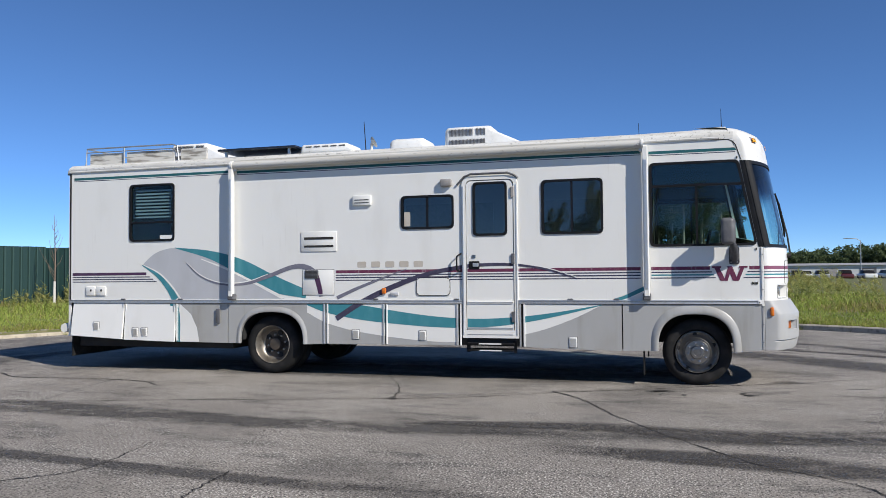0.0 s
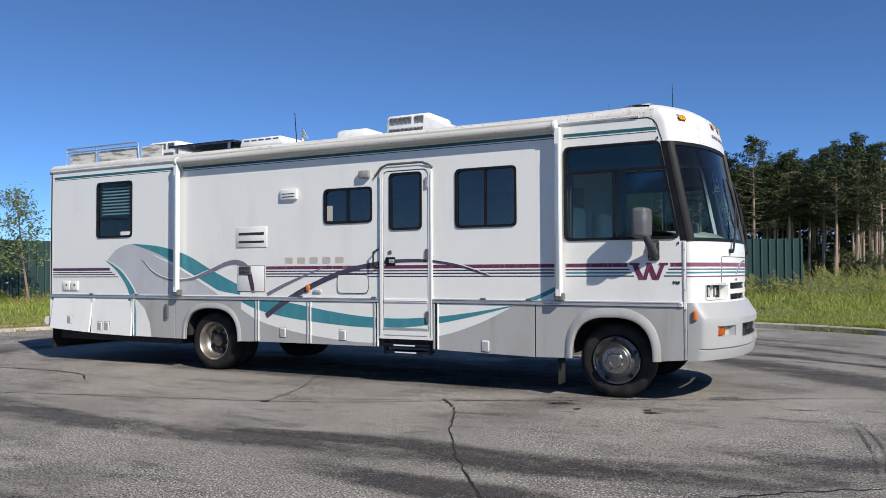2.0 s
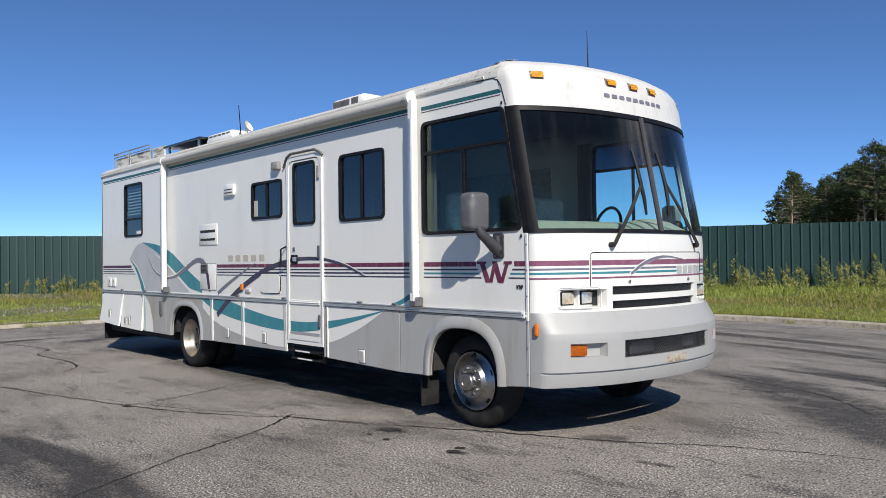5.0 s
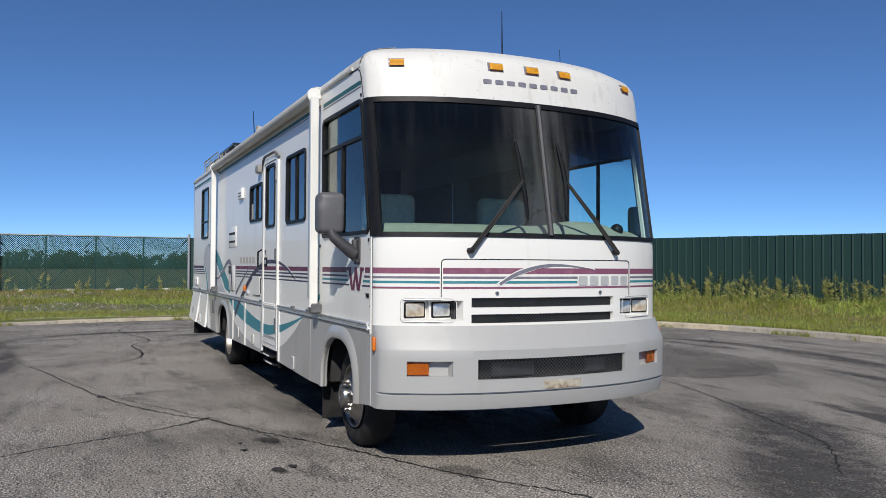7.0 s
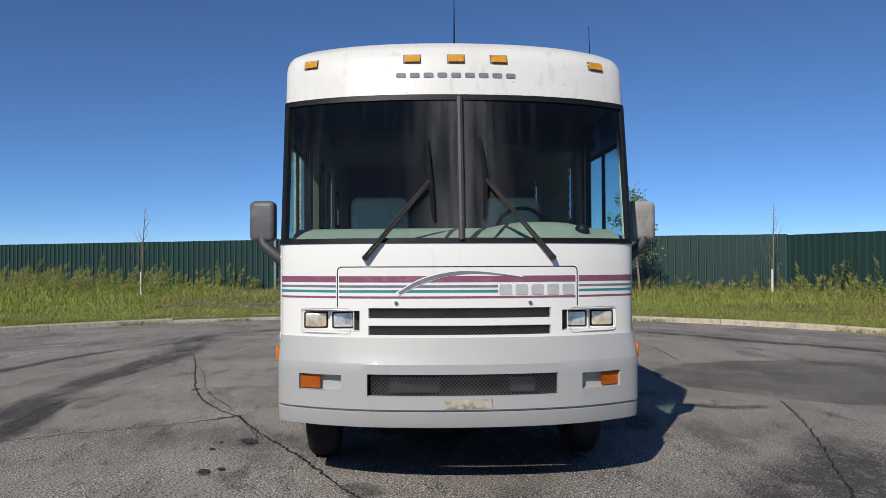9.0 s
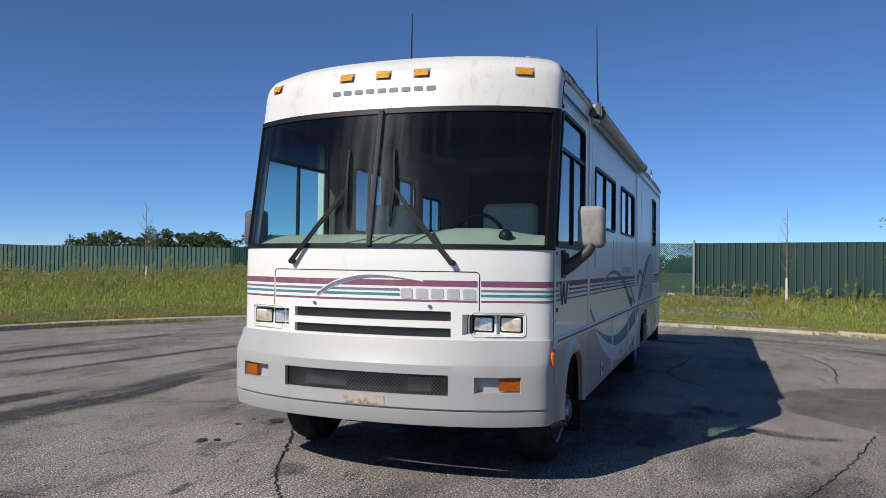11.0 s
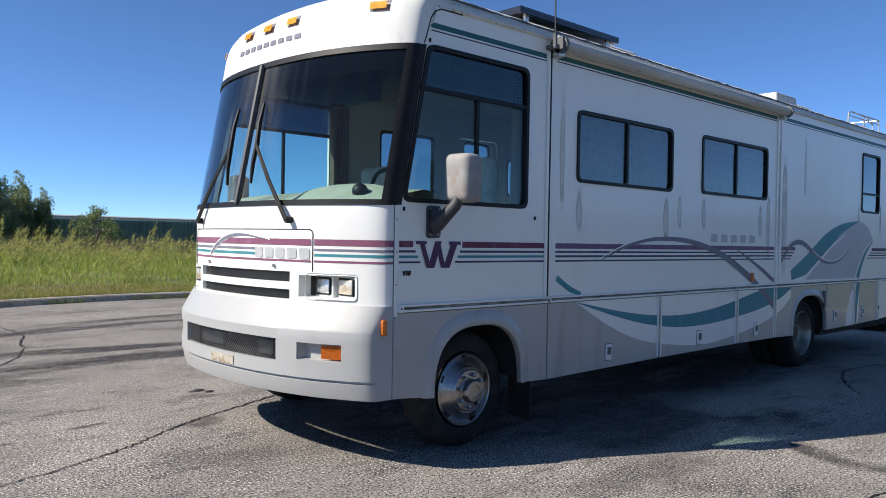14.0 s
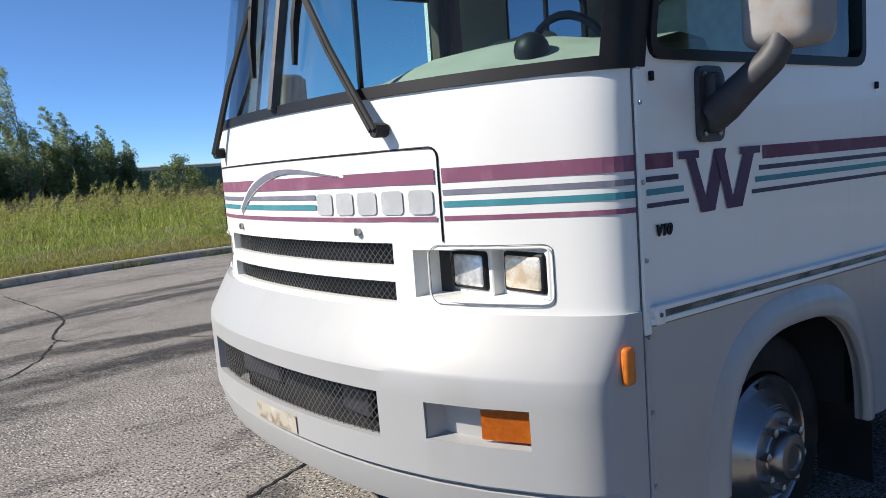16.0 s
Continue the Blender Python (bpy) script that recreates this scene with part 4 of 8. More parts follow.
BNOSE = ((0.4, 1.20), (0.47, 1.265), (0.565, 1.285), (0.57, 1.27), (0.58, 1.27), (0.585, 1.295), (0.89, 1.30), (1.055, 1.20), (1.06, 1.19))
BSEAM = ((0.4, 0.781), (1.2, 0.781))
MESH = [(-0.645, 0.645, 0.675, 0.82)]
TURNS = [(-1.12, -0.82, 0.70, 0.81), (0.82, 1.12, 0.70, 0.81)]
us = skin_columns([-0.645, 0.645, -0.82, 0.82])
zs = [0.46, 0.50, 0.555, 0.565, 0.57, 0.58, 0.585, 0.675, 0.70, 0.81, 0.82, 0.885, 0.9, 0.96, 1.03, 1.055]
part("bumper", skin_sheet(zs, us, MESH + TURNS, 0.03, 0.006, BNOSE, BSEAM), SILVER, motorhome, "silver-grey moulded front bumper", crease=22)
# windscreen
us = skin_columns([-0.03, 0.03])
zs = [1.735 + (2.735 - 1.735) * k / 8 for k in range(9)]
frame_us = [u for u in us if abs(u) <= 2.12]
screen = part("windscreen", skin_sheet([1.70, 1.735, 2.72, 2.76], frame_us, [(-1.62, 1.62, 1.736, 2.719)], 0.03, 0.008), BLACK, motorhome, "wide two-piece windscreen in a black rubber surround")
for a, b in ((-2.12, -0.02), (0.02, 2.12)):
    cols = [u for u in us if a < u < b]
    cols = sorted(set([max(a, -1.64)] + [u for u in cols if abs(u) <= 1.64] + [min(b, 1.64)]))
    bm = bmesh.new()
    grid = [[bm.verts.new(skin(u, z, -0.004)) for u in cols] for z in zs]
    for j in range(len(zs) - 1):
        for i in range(len(cols) - 1):
            bm.faces.new((grid[j][i], grid[j][i + 1], grid[j + 1][i + 1], grid[j + 1][i]))
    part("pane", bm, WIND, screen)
bm = bmesh.new()
tube(bm, [skin(0.0, 1.72, 0.01), skin(0.0, 2.2, 0.01), skin(0.0, 2.74, 0.01)], 0.023, 8)
part("divider", bm, MIRROR_GREY, screen)
for s in (-1, 1):
    bm = bmesh.new()
    pil = [1.62, 1.77, 1.92, 2.12, 3.12]
    cols = pil if s > 0 else [-u for u in pil[::-1]]
    sheet = skin_sheet([1.70, 2.2, 2.76], cols, (), 0.03, 0.004)
    part("corner_pillar", sheet, BLACK, motorhome, "black corner pillar beside the windscreen")

win_p = [window(WIN_P[0], [(-8.17, -7.44, 2.215, 2.24)], -1, GLASS, label="black-framed rear window with a grey blind"),
         window(WIN_P[1], [(-3.47, -3.445, 2.05, 2.45)], -1, DARKGLASS),
         window(WIN_P[2], [(-1.52, -1.495, 1.94, 2.59)], -1, DARKGLASS),
         window(CAB_P, [(-0.52, 0.58, 2.465, 2.495), (0.01, 0.035, 1.75, 2.47)], -1, GLASS, label="black-framed cab side window")]
win_d = [window(WIN_D[0], [(-1.845, -1.815, 2.0, 2.52)], 1, DARKGLASS),
         window(WIN_D[1], [(-3.86, -3.83, 2.01, 2.53)], 1, DARKGLASS),
         window(WIN_D[2], [(-8.15, -7.51, 2.21, 2.235)], 1, DARKGLASS),
         window(CAB_D, [(-0.49, 0.58, 2.465, 2.495), (0.02, 0.045, 1.75, 2.47)], 1, GLASS, label="black-framed cab side window")]
# black tape between the cab windows and the windscreen pillars
for side in (-1, 1):
    bm = bmesh.new()
    plate(bm, [(0.722, 1.704), (0.764, 1.704), (0.556, 2.765), (0.528, 2.765)], [], side * (W + 0.003), side * (W - 0.002))
    part("window_tape", bm, BLACK, motorhome, smooth=False)

# skirts with wheel arches


def arch_poly(cx, w, top, z0, n=28):
    """An arch opening from the skirt's lower edge."""
    out = []
    for k in range(n + 1):
        a = math.pi * k / n
        ca, sa = math.cos(a), math.sin(a)
        out.append((cx + w * math.copysign(abs(ca) ** 0.75, ca), z0 + (top - z0) * abs(sa) ** 0.75))
    return out


def skirt(x0, x1, z0a, z0b, side, arch=None, name="locker_door", material=None, lift=0.0, swing=0.0):
    y = side * (W + 0.006 + lift)
    bm = bmesh.new()
    if arch:
        lo = z0a + (z0b - z0a) * (arch[0][0] - x0) / (x1 - x0)
        loop = [(x0, z0a), (arch[-1][0], arch[-1][1])] + arch[::-1][1:-1] + [(arch[0][0], arch[0][1]), (x1, z0b), (x1, RAIL - 0.035), (x0, RAIL - 0.035)]
    else:
        loop = [(x0, z0a), (x1, z0b), (x1, RAIL - 0.035), (x0, RAIL - 0.035)]
    plate(bm, loop, [], y, y - side * 0.03)
    if swing:
        for v in bm.verts:
            drop = RAIL - 0.035 - v.co.z
            v.co.y += side * math.sin(radians(swing)) * drop
            v.co.z += (1 - math.cos(radians(swing))) * drop
            v.co.x += 0.02 * drop
    return part(name, bm, material or GREY, motorhome, smooth=False)


arch_r = arch_poly(-5.80, 0.50, 0.885, 0.435)
arch_f = arch_poly(-0.02, 0.44, 0.885, 0.43)
SKIRT_P = [(-9.21, -8.285, 0.51, 0.465, None, WHITE), (-8.265, -7.39, 0.46, 0.44, None, WHITE), (-7.38, -7.33, 0.44, 0.44, None, WHITE), (-7.32, -6.51, 0.44, 0.435, None, GREY), (-6.495, -4.96, 0.435, 0.445, arch_r, GREY), (-4.945, -4.075, 0.445, 0.45, None, GREY), (-4.06, -3.03, 0.45, 0.455, None, GREY), (-2.15, -0.90, 0.45, 0.42, None, GREY), (-0.885, 0.75, 0.42, 0.46, arch_f, GREY)]
SKIRT_D = [(-9.21, -8.19, 0.50, 0.46, None, WHITE), (-8.175, -7.27, 0.46, 0.44, None, GREY), (-7.255, -6.32, 0.44, 0.435, None, GREY), (-6.305, -4.82, 0.435, 0.445, arch_r, GREY), (-4.805, -3.90, 0.445, 0.45, None, GREY), (-3.885, -2.39, 0.45, 0.44, None, GREY), (-2.375, -0.78, 0.44, 0.42, None, GREY), (-0.765, 0.75, 0.42, 0.46, arch_f, GREY)]
for side, rows in ((-1, SKIRT_P), (1, SKIRT_D)):
    for x0, x1, a, b, arch, material in rows:
        skirt(x0, x1, a, b, side, arch, "wing_panel" if arch else "locker_door", material, swing=(9 if x0 < -9 else 5 if x0 < -8 else 0) if side < 0 else 0)
    bm = bmesh.new()
    plate(bm, [(-9.3, 0.52), (-6.32, 0.46), (-6.31, 0.9), (-5.27, 0.9), (-5.26, 0.47), (-0.5, 0.44), (-0.49, 0.92), (0.45, 0.92), (0.46, 0.47), (0.76, 0.47), (0.76, RAIL), (-9.3, RAIL)], [], side * (W - 0.03), side * (W - 0.05))
    part("inner_skirt", bm, DARK, motorhome, smooth=False)
    # belt rail
    bm = bmesh.new()
    for x0, x1 in ((-9.3, -2.97), (-2.21, 0.755)) if side < 0 else ((-9.3, -0.80), (-0.77, 0.755)):
        box(bm, x0, x1, side * (W - 0.002), side * (W + 0.012), RAIL - 0.03, RAIL + 0.022, 0.003, 1)
        for z0, z1 in ((RAIL - 0.029, RAIL - 0.012), (RAIL + 0.006, RAIL + 0.021)):
            box(bm, x0, x1, side * (W - 0.002), side * (W + 0.021), z0, z1, 0.005, 2)
    part("belt_rail", bm, ALU if side < 0 else WHITE, motorhome, "weathered metal belt rail")
    bm = bmesh.new()
    for x0, x1 in ((-9.28, -2.99), (-2.19, 0.70)) if side < 0 else ((-9.28, -0.81), (-0.76, 0.70)):
        box(bm, x0, x1, side * (W + 0.010), side * (W + 0.0155), RAIL - 0.011, RAIL + 0.005)
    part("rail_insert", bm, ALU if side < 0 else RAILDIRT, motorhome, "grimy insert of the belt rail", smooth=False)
    bm = bmesh.new()
    for x0, x1 in ((-9.28, -2.99), (-2.19, 0.70)) if side < 0 else ((-9.28, -0.81), (-0.76, 0.70)):
        for z in (RAIL - 0.012, RAIL + 0.0048):
            box(bm, x0, x1, side * (W + 0.0150), side * (W + 0.0165), z - 0.0012, z + 0.0012)
    part("rail_gap", bm, GREYPLASTIC, motorhome, smooth=False)
    bm = bmesh.new()
    box(bm, 0.702, 0.742, side * (W + 0.010), side * (W + 0.025), RAIL - 0.031, RAIL + 0.024, 0.006, 2)
    cap_end = part("rail_end", bm, WHITE, motorhome)
    bm = bmesh.new()
    lathe(bm, [(0.007, 0.0), (0.006, 0.003), (0.0, 0.004)], (0.724, side * (W + 0.025), RAIL - 0.003), 8, sign=side)
    part("screw", bm, GREYPLASTIC, cap_end)
    # bulged flares round the wheel arches
    for arch, wide, high in ((arch_r, 0.085, 0.024), (arch_f, 0.115, 0.031)):
        bm = bmesh.new()
        rows = []
        n = len(arch)
        for i, (x, z) in enumerate(arch):
            xa, za = arch[max(i - 1, 0)]
            xb, zb = arch[min(i + 1, n - 1)]
            d = Vector((xb - xa, zb - za)).normalized()
            out = Vector((d.y, -d.x))
            k = wide * (0.80 + 0.20 * math.sin(math.pi * i / (n - 1)))
            rows.append([bm.verts.new((x + out.x * r * k, side * (W + h * high), z + out.y * r * k)) for r, h in ((0.0, -0.4), (0.0, 0.55), (0.05, 0.85), (0.16, 1.0), (0.34, 0.98), (0.52, 0.86), (0.70, 0.64), (0.86, 0.38), (1.0, 0.14), (1.04, 0.0))])
        for a, b in zip(rows, rows[1:]):
            for k in range(len(a) - 1):
                bm.faces.new((a[k], a[k + 1], b[k + 1], b[k]))
        bm.faces.new(rows[0])
        bm.faces.new(rows[-1][::-1])
        bmesh.ops.recalc_face_normals(bm, faces=bm.faces)
        part("arch_flare", bm, GREY, motorhome)

# underside and inside
bm = bmesh.new()
box(bm, -9.1, -6.3, -1.2, 1.2, 0.48, 0.98)
box(bm, -5.25, -0.5, -1.2, 1.2, 0.46, 0.98)
box(bm, -6.3, -5.25, -0.75, 0.75, 0.6, 0.98)
box(bm, -0.5, 0.5, -0.8, 0.8, 0.5, 0.98)
box(bm, 0.5, 0.85, -1.1, 1.1, 0.5, 0.98)
part("chassis", bm, DARK, motorhome, smooth=False)
bm = bmesh.new()
box(bm, -9.2, 0.85, -1.24, 1.24, 0.985, 1.03)
part("floor_deck", bm, DARK, motorhome, smooth=False)
bm = bmesh.new()
box(bm, -9.19, 0.55, -1.23, 1.23, 1.03, 1.045)
part("carpet", bm, surface("brown_carpet", (0.20, 0.165, 0.13), 0.95, layers=(((0.28, 0.235, 0.19), 6.0, 0.4, 0.7, None, 0.6),), bump=0.3, bump_scale=120), motorhome, "worn brown carpet", smooth=False)


def wheel(x, y, side, dual):
    hub = (x, y, 0.415)
    bm = bmesh.new()
    prof = [(0.255, -0.10), (0.275, -0.02), (0.33, 0.0), (0.375, -0.01), (0.405, -0.035), (0.415, -0.07), (0.415, -0.20), (0.40, -0.235), (0.36, -0.25), (0.255, -0.24)]
    lathe(bm, prof, hub, 40, sign=side)
    if dual:
        lathe(bm, [(r, a - 0.28) for r, a in prof], hub, 40, sign=side)
    part("tyre", bm, TYRE, motorhome, "worn black tyre")
    bm = bmesh.new()
    if dual:
        rim = [(0.275, -0.015), (0.268, -0.01), (0.255, -0.03), (0.245, -0.10), (0.225, -0.15), (0.20, -0.17), (0.115, -0.175), (0.10, -0.15), (0.085, -0.10), (0.07, -0.095), (0.0, -0.095)]
    else:
        rim = [(0.262, -0.03), (0.262, -0.006), (0.256, 0.0), (0.250, -0.006), (0.247, -0.03), (0.240, -0.044), (0.228, -0.04), (0.205, -0.018), (0.185, 0.006), (0.170, 0.026), (0.166, 0.031), (0.162, 0.027), (0.157, 0.034), (0.153, 0.030), (0.147, 0.040), (0.142, 0.045), (0.088, 0.048), (0.083, 0.052), (0.080, 0.090), (0.073, 0.099), (0.046, 0.101), (0.042, 0.095), (0.0, 0.095)]
    lathe(bm, rim[:6] if dual else rim, hub, 40, sign=side)
    rm = part("rim", bm, DULLRIM if dual else CHROME, motorhome, "dull polished steel wheel with lug nuts")
    if dual:
        bm = bmesh.new()
        lathe(bm, rim[5:], hub, 40, sign=side)
        part("wheel_disc", bm, RUSTED, rm, "dark rusted wheel disc")
    for k in range(8):
        a = 2 * math.pi * k / 8 + 0.2
        nut = bmesh.new()
        d0 = -0.17 if dual else 0.046
        lathe(nut, [(0.016, d0 - 0.01), (0.016, d0 + 0.03), (0.0, d0 + 0.036)], (hub[0] + (0.135 if dual else 0.114) * math.cos(a), hub[1], hub[2] + (0.135 if dual else 0.114) * math.sin(a)), 6, sign=side)
        part("lug_nut", nut, CHROME, rm, smooth=False)
    for k in range(5):
        a = 2 * math.pi * k / 5 + (0.42 if not dual else 0)
        hole = bmesh.new()
        d0 = -0.030 if not dual else -0.163
        far = 0.165 if dual else 0.214
        lathe(hole, [(0.04 if dual else 0.027, d0 - 0.012), (0.038 if dual else 0.026, d0 + 0.006), (0.0, d0 + 0.006)], (hub[0] + far * math.cos(a), hub[1], hub[2] + far * math.sin(a)), 14, sign=side)
        part("vent_hole", hole, DARK, rm, smooth=False)


for side in (-1, 1):
    wheel(0.0, side * 1.17, side, False)
    wheel(-5.84, side * 1.20, side, True)


# ---- motorhome details ----
def skin_patch(u0, u1, z0, z1, out=0.003, nz=1, nose=NOSE, seam=SEAM):
    """A thin patch that follows the front's skin."""
    us = [u0] + [u for u in skin_columns() if u0 < u < u1] + [u1]
    bm = bmesh.new()
    grid = [[bm.verts.new(skin(u, z0 + (z1 - z0) * j / nz, out, nose, seam)) for u in us] for j in range(nz + 1)]
    for j in range(nz):
        for i in range(len(us) - 1):
            bm.faces.new((grid[j][i], grid[j][i + 1], grid[j + 1][i + 1], grid[j + 1][i]))
    return bm


def skin_poly(poly, out=0.004, nose=NOSE):
    """A flat outline (u, z) laid onto the front."""
    bm = bmesh.new()
    vs = [bm.verts.new((u, 0, z)) for u, z in poly]
    es = [bm.edges.new((vs[i - 1], vs[i])) for i in range(len(vs))]
    bmesh.ops.triangle_fill(bm, edges=es, use_beauty=True)
    for v in bm.verts:
        v.co = skin(v.co.x, v.co.z, out, nose)
    bmesh.ops.recalc_face_normals(bm, faces=bm.faces)
    if bm.faces and sum(f.normal.x for f in bm.faces) < 0:
        bmesh.ops.reverse_faces(bm, faces=bm.faces)
    return bm


def decal(name, poly, material, side, layer=0, base=W, parent=None, label=""):
    if len(poly) < 3:
        return
    bm = bmesh.new()
    y = side * (base + 0.0014 + 0.0009 * layer)
    plate(bm, poly, [], y, None)
    want = side
    if bm.faces and sum(f.normal.y for f in bm.faces) * want < 0:
        bmesh.ops.reverse_faces(bm, faces=bm.faces)
    return part(name, bm, material, parent or motorhome, label, smooth=False)


# stripes: (z0, z1, material)
STRIPES = ((1.432, 1.474, FADED_MAROON), (1.396, 1.412, SLATE), (1.361, 1.379, TEAL), (1.322, 1.336, FADED_MAROON))
SIDE_STRIPES = ((1.432, 1.474, MAROON), (1.398, 1.413, NAVY), (1.362, 1.379, NAVY), (1.328, 1.341, NAVY))
FRONT_STRIPES = ((1.432, 1.474, MAROON), (1.398, 1.413, NAVY), (1.362, 1.379, TEAL), (1.328, 1.341, NAVY))
for z0, z1, material in STRIPES:
    part("stripe", skin_patch(-3.1, -0.867, z0, z1, 0.0016), material, motorhome, smooth=False)
    part("stripe", skin_patch(-0.845, 0.245 if z1 < 1.42 and z0 > 1.35 else 0.80, z0, z1), material, motorhome, smooth=False)
    part("stripe", skin_patch(0.825, 3.1, z0, z1, 0.0016), material, motorhome, smooth=False)
for side in (-1, 1):
    base = W
    for k, (z0, z1, material) in enumerate(SIDE_STRIPES):
        if side < 0:
            runs = ((-9.24, -7.90 + 0.06 * k), (-4.80, -0.66), (-0.53, 0.165 + 0.022 * k), (0.615 - 0.022 * k, 0.735))
        else:
            runs = ((-9.24, -7.92 + 0.06 * k), (-5.35 + 0.04 * k, -4.96), (-4.78, -0.86), (-0.765, 0.165 + 0.022 * k), (0.615 - 0.022 * k, 0.735))
        for x0, x1 in runs:
            door = side < 0 and x0 < -2.9 < x1
            for a, b in ((x0, -2.97), (-2.21, x1)) if door else ((x0, x1),):
                paint = FRONT_STRIPES[k][2] if a > -0.9 else PLUM if a < -7 and k == 0 else material
                decal("stripe", rect(a, b, z0, z1), CRACKED if paint is MAROON and side < 0 else SHADED_PLUM if paint is MAROON and a < -0.9 else paint, side)
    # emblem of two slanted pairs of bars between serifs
    for (xa, za), (xb, zb), w in (((0.235, 1.474), (0.315, 1.295), 0.06), ((0.345, 1.295), (0.40, 1.474), 0.042), ((0.39, 1.474), (0.455, 1.295), 0.06), ((0.475, 1.295), (0.545, 1.474), 0.042)):
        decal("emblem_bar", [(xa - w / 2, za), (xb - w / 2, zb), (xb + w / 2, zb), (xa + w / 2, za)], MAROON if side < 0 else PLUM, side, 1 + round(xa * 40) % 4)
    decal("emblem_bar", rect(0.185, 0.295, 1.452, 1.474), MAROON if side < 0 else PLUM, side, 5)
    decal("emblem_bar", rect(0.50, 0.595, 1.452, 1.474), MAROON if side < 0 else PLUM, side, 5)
    # small badge
    letters = bpy.data.curves.new("badge", "FONT")
    letters.body, letters.size, letters.shear, letters.extrude, letters.offset = "V10", 0.042, 0.2, 0.002, 0.002
    letters.align_x = "CENTER"
    letters.materials.append(BLACK)
    badge = new("badge", letters)
    badge.parent = motorhome
    badge["label"] = "small black engine badge"
    badge.matrix_basis = pose(0.672, side * (W + 0.005), 1.25, 90, 0, 0 if side < 0 else 180)
    # row of plain blocks in place of the model name
    x_run = (-4.51, -3.48) if side < 0 else (-4.33, -3.29)
    for k in range(5):
        a = x_run[0] + (x_run[1] - x_run[0]) * (k + 0.12) / 5
        b = x_run[0] + (x_run[1] - x_run[0]) * (k + 0.86) / 5
        decal("name_block", rounded(rect(a + 0.01, b - 0.01, 1.508, 1.59), 0.02), TAN if side < 0 else PALE, side, 1)
    # roof-edge stripe
    for x0, x1, z in ((-9.22, -6.46, 2.917), (-6.36, -0.64, 2.903), (-0.54, 0.485, 2.886)) if side < 0 else ((-9.22, -4.96, 2.917), (-4.79, -0.84, 2.903), (-0.71, 0.485, 2.886)):
        tip = 0.02 if x1 > 0 else 0.0
        decal("roof_stripe", [(x0, z), (x1, z), (x1 + tip * 0.6, z + 0.012), (x1 - tip, z + 0.036), (x0, z + 0.036)], ROOF_TEAL, side)
        decal("roof_stripe", rect(x0, x1, z - 0.021, z - 0.012), NAVY, side)
    # dark joint between the cap and the side wall
    bm = bmesh.new()
    tube(bm, [(x, side * (W + 0.001), z) for x, z in ((0.20, 3.026), (0.40, 3.024), (0.455, 3.0), (0.49, 2.95), (0.512, 2.88), (0.545, 2.775))], 0.0045, 6)
    part("cap_joint", bm, DARK, motorhome)
    # swooshes
    swoosh = [(-7.97, 1.58), (-7.86, 1.68), (-7.74, 1.76), (-7.55, 1.82), (-7.35, 1.83), (-7.1, 1.78), (-6.7, 1.62), (-6.38, 1.44), (-6.1, 1.30), (-5.6, 1.08), (-7.32, 1.07), (-7.5, 1.24), (-7.72, 1.45)]
    decal("swoosh", [(p.x, p.y) for p in spline([(x, z, 0) for x, z in swoosh[:10]], 5)] + swoosh[10:], PALE, side, 0, label="faded grey swoosh")
    decal("swoosh", ribbon([(-7.40, 1.835), (-6.8, 1.72), (-6.3, 1.54), (-5.8, 1.30), (-5.25, 1.14)], (0.01, 0.12, 0.22, 0.24, 0.12)), TEAL, side, 1, label="teal swoosh")
    decal("swoosh", ribbon([(-6.95, 1.66), (-6.5, 1.50), (-6.1, 1.32), (-5.62, 1.09)], (0.012, 0.03, 0.035, 0.05)), WHITE, side, 2)
    decal("swoosh", ribbon([(-7.97, 1.585), (-7.7, 1.43), (-7.5, 1.24), (-7.38, 1.07)], (0.015, 0.06, 0.10, 0.14)), TEAL, side, 2, label="teal swoosh")
    decal("swoosh", ribbon([(-7.97, 1.595), (-7.66, 1.45), (-7.44, 1.25), (-7.30, 1.07)], (0.01, 0.025, 0.03, 0.03)), WHITE, side, 3)
    decal("swoosh", ribbon([(-7.20, 1.60), (-6.95, 1.40), (-6.6, 1.29), (-6.2, 1.30), (-5.85, 1.40), (-5.5, 1.52), (-5.28, 1.53), (-5.12, 1.44), (-5.05, 1.25), (-5.02, 1.11)] if side < 0 else [(-7.20, 1.60), (-6.95, 1.40), (-6.6, 1.29), (-6.2, 1.30), (-5.85, 1.42), (-5.5, 1.53), (-5.2, 1.48), (-4.97, 1.3)], (0.008, 0.02, 0.03, 0.04, 0.055, 0.06, 0.07, 0.075, 0.075, 0.06) if side < 0 else (0.008, 0.02, 0.03, 0.04, 0.055, 0.06, 0.05, 0.03)), SLATE, side, 4, label="grey-violet curling line")
    decal("swoosh", ribbon([(-7.19, 1.61), (-6.94, 1.415), (-6.6, 1.31), (-6.2, 1.325), (-5.85, 1.432)], (0.006, 0.014, 0.014, 0.014, 0.008)), WHITE, side, 5)
    arc = ribbon([(-4.79, 0.80), (-4.39, 1.04), (-3.89, 1.265), (-3.41, 1.42), (-2.86, 1.515), (-2.3, 1.525), (-1.85, 1.46), (-1.44, 1.33)], (0.075, 0.075, 0.07, 0.06, 0.045, 0.035, 0.025, 0.006), 6)
    for a, b in ((-5.0, -2.97), (-2.21, -1.4)) if side < 0 else ((-5.0, -1.4),):
        decal("swoosh", clipped(arc, a, b, RAIL + 0.025, 2.0), NAVY if side < 0 else SLATE, side, 4, label="dark grey sweeping arc")
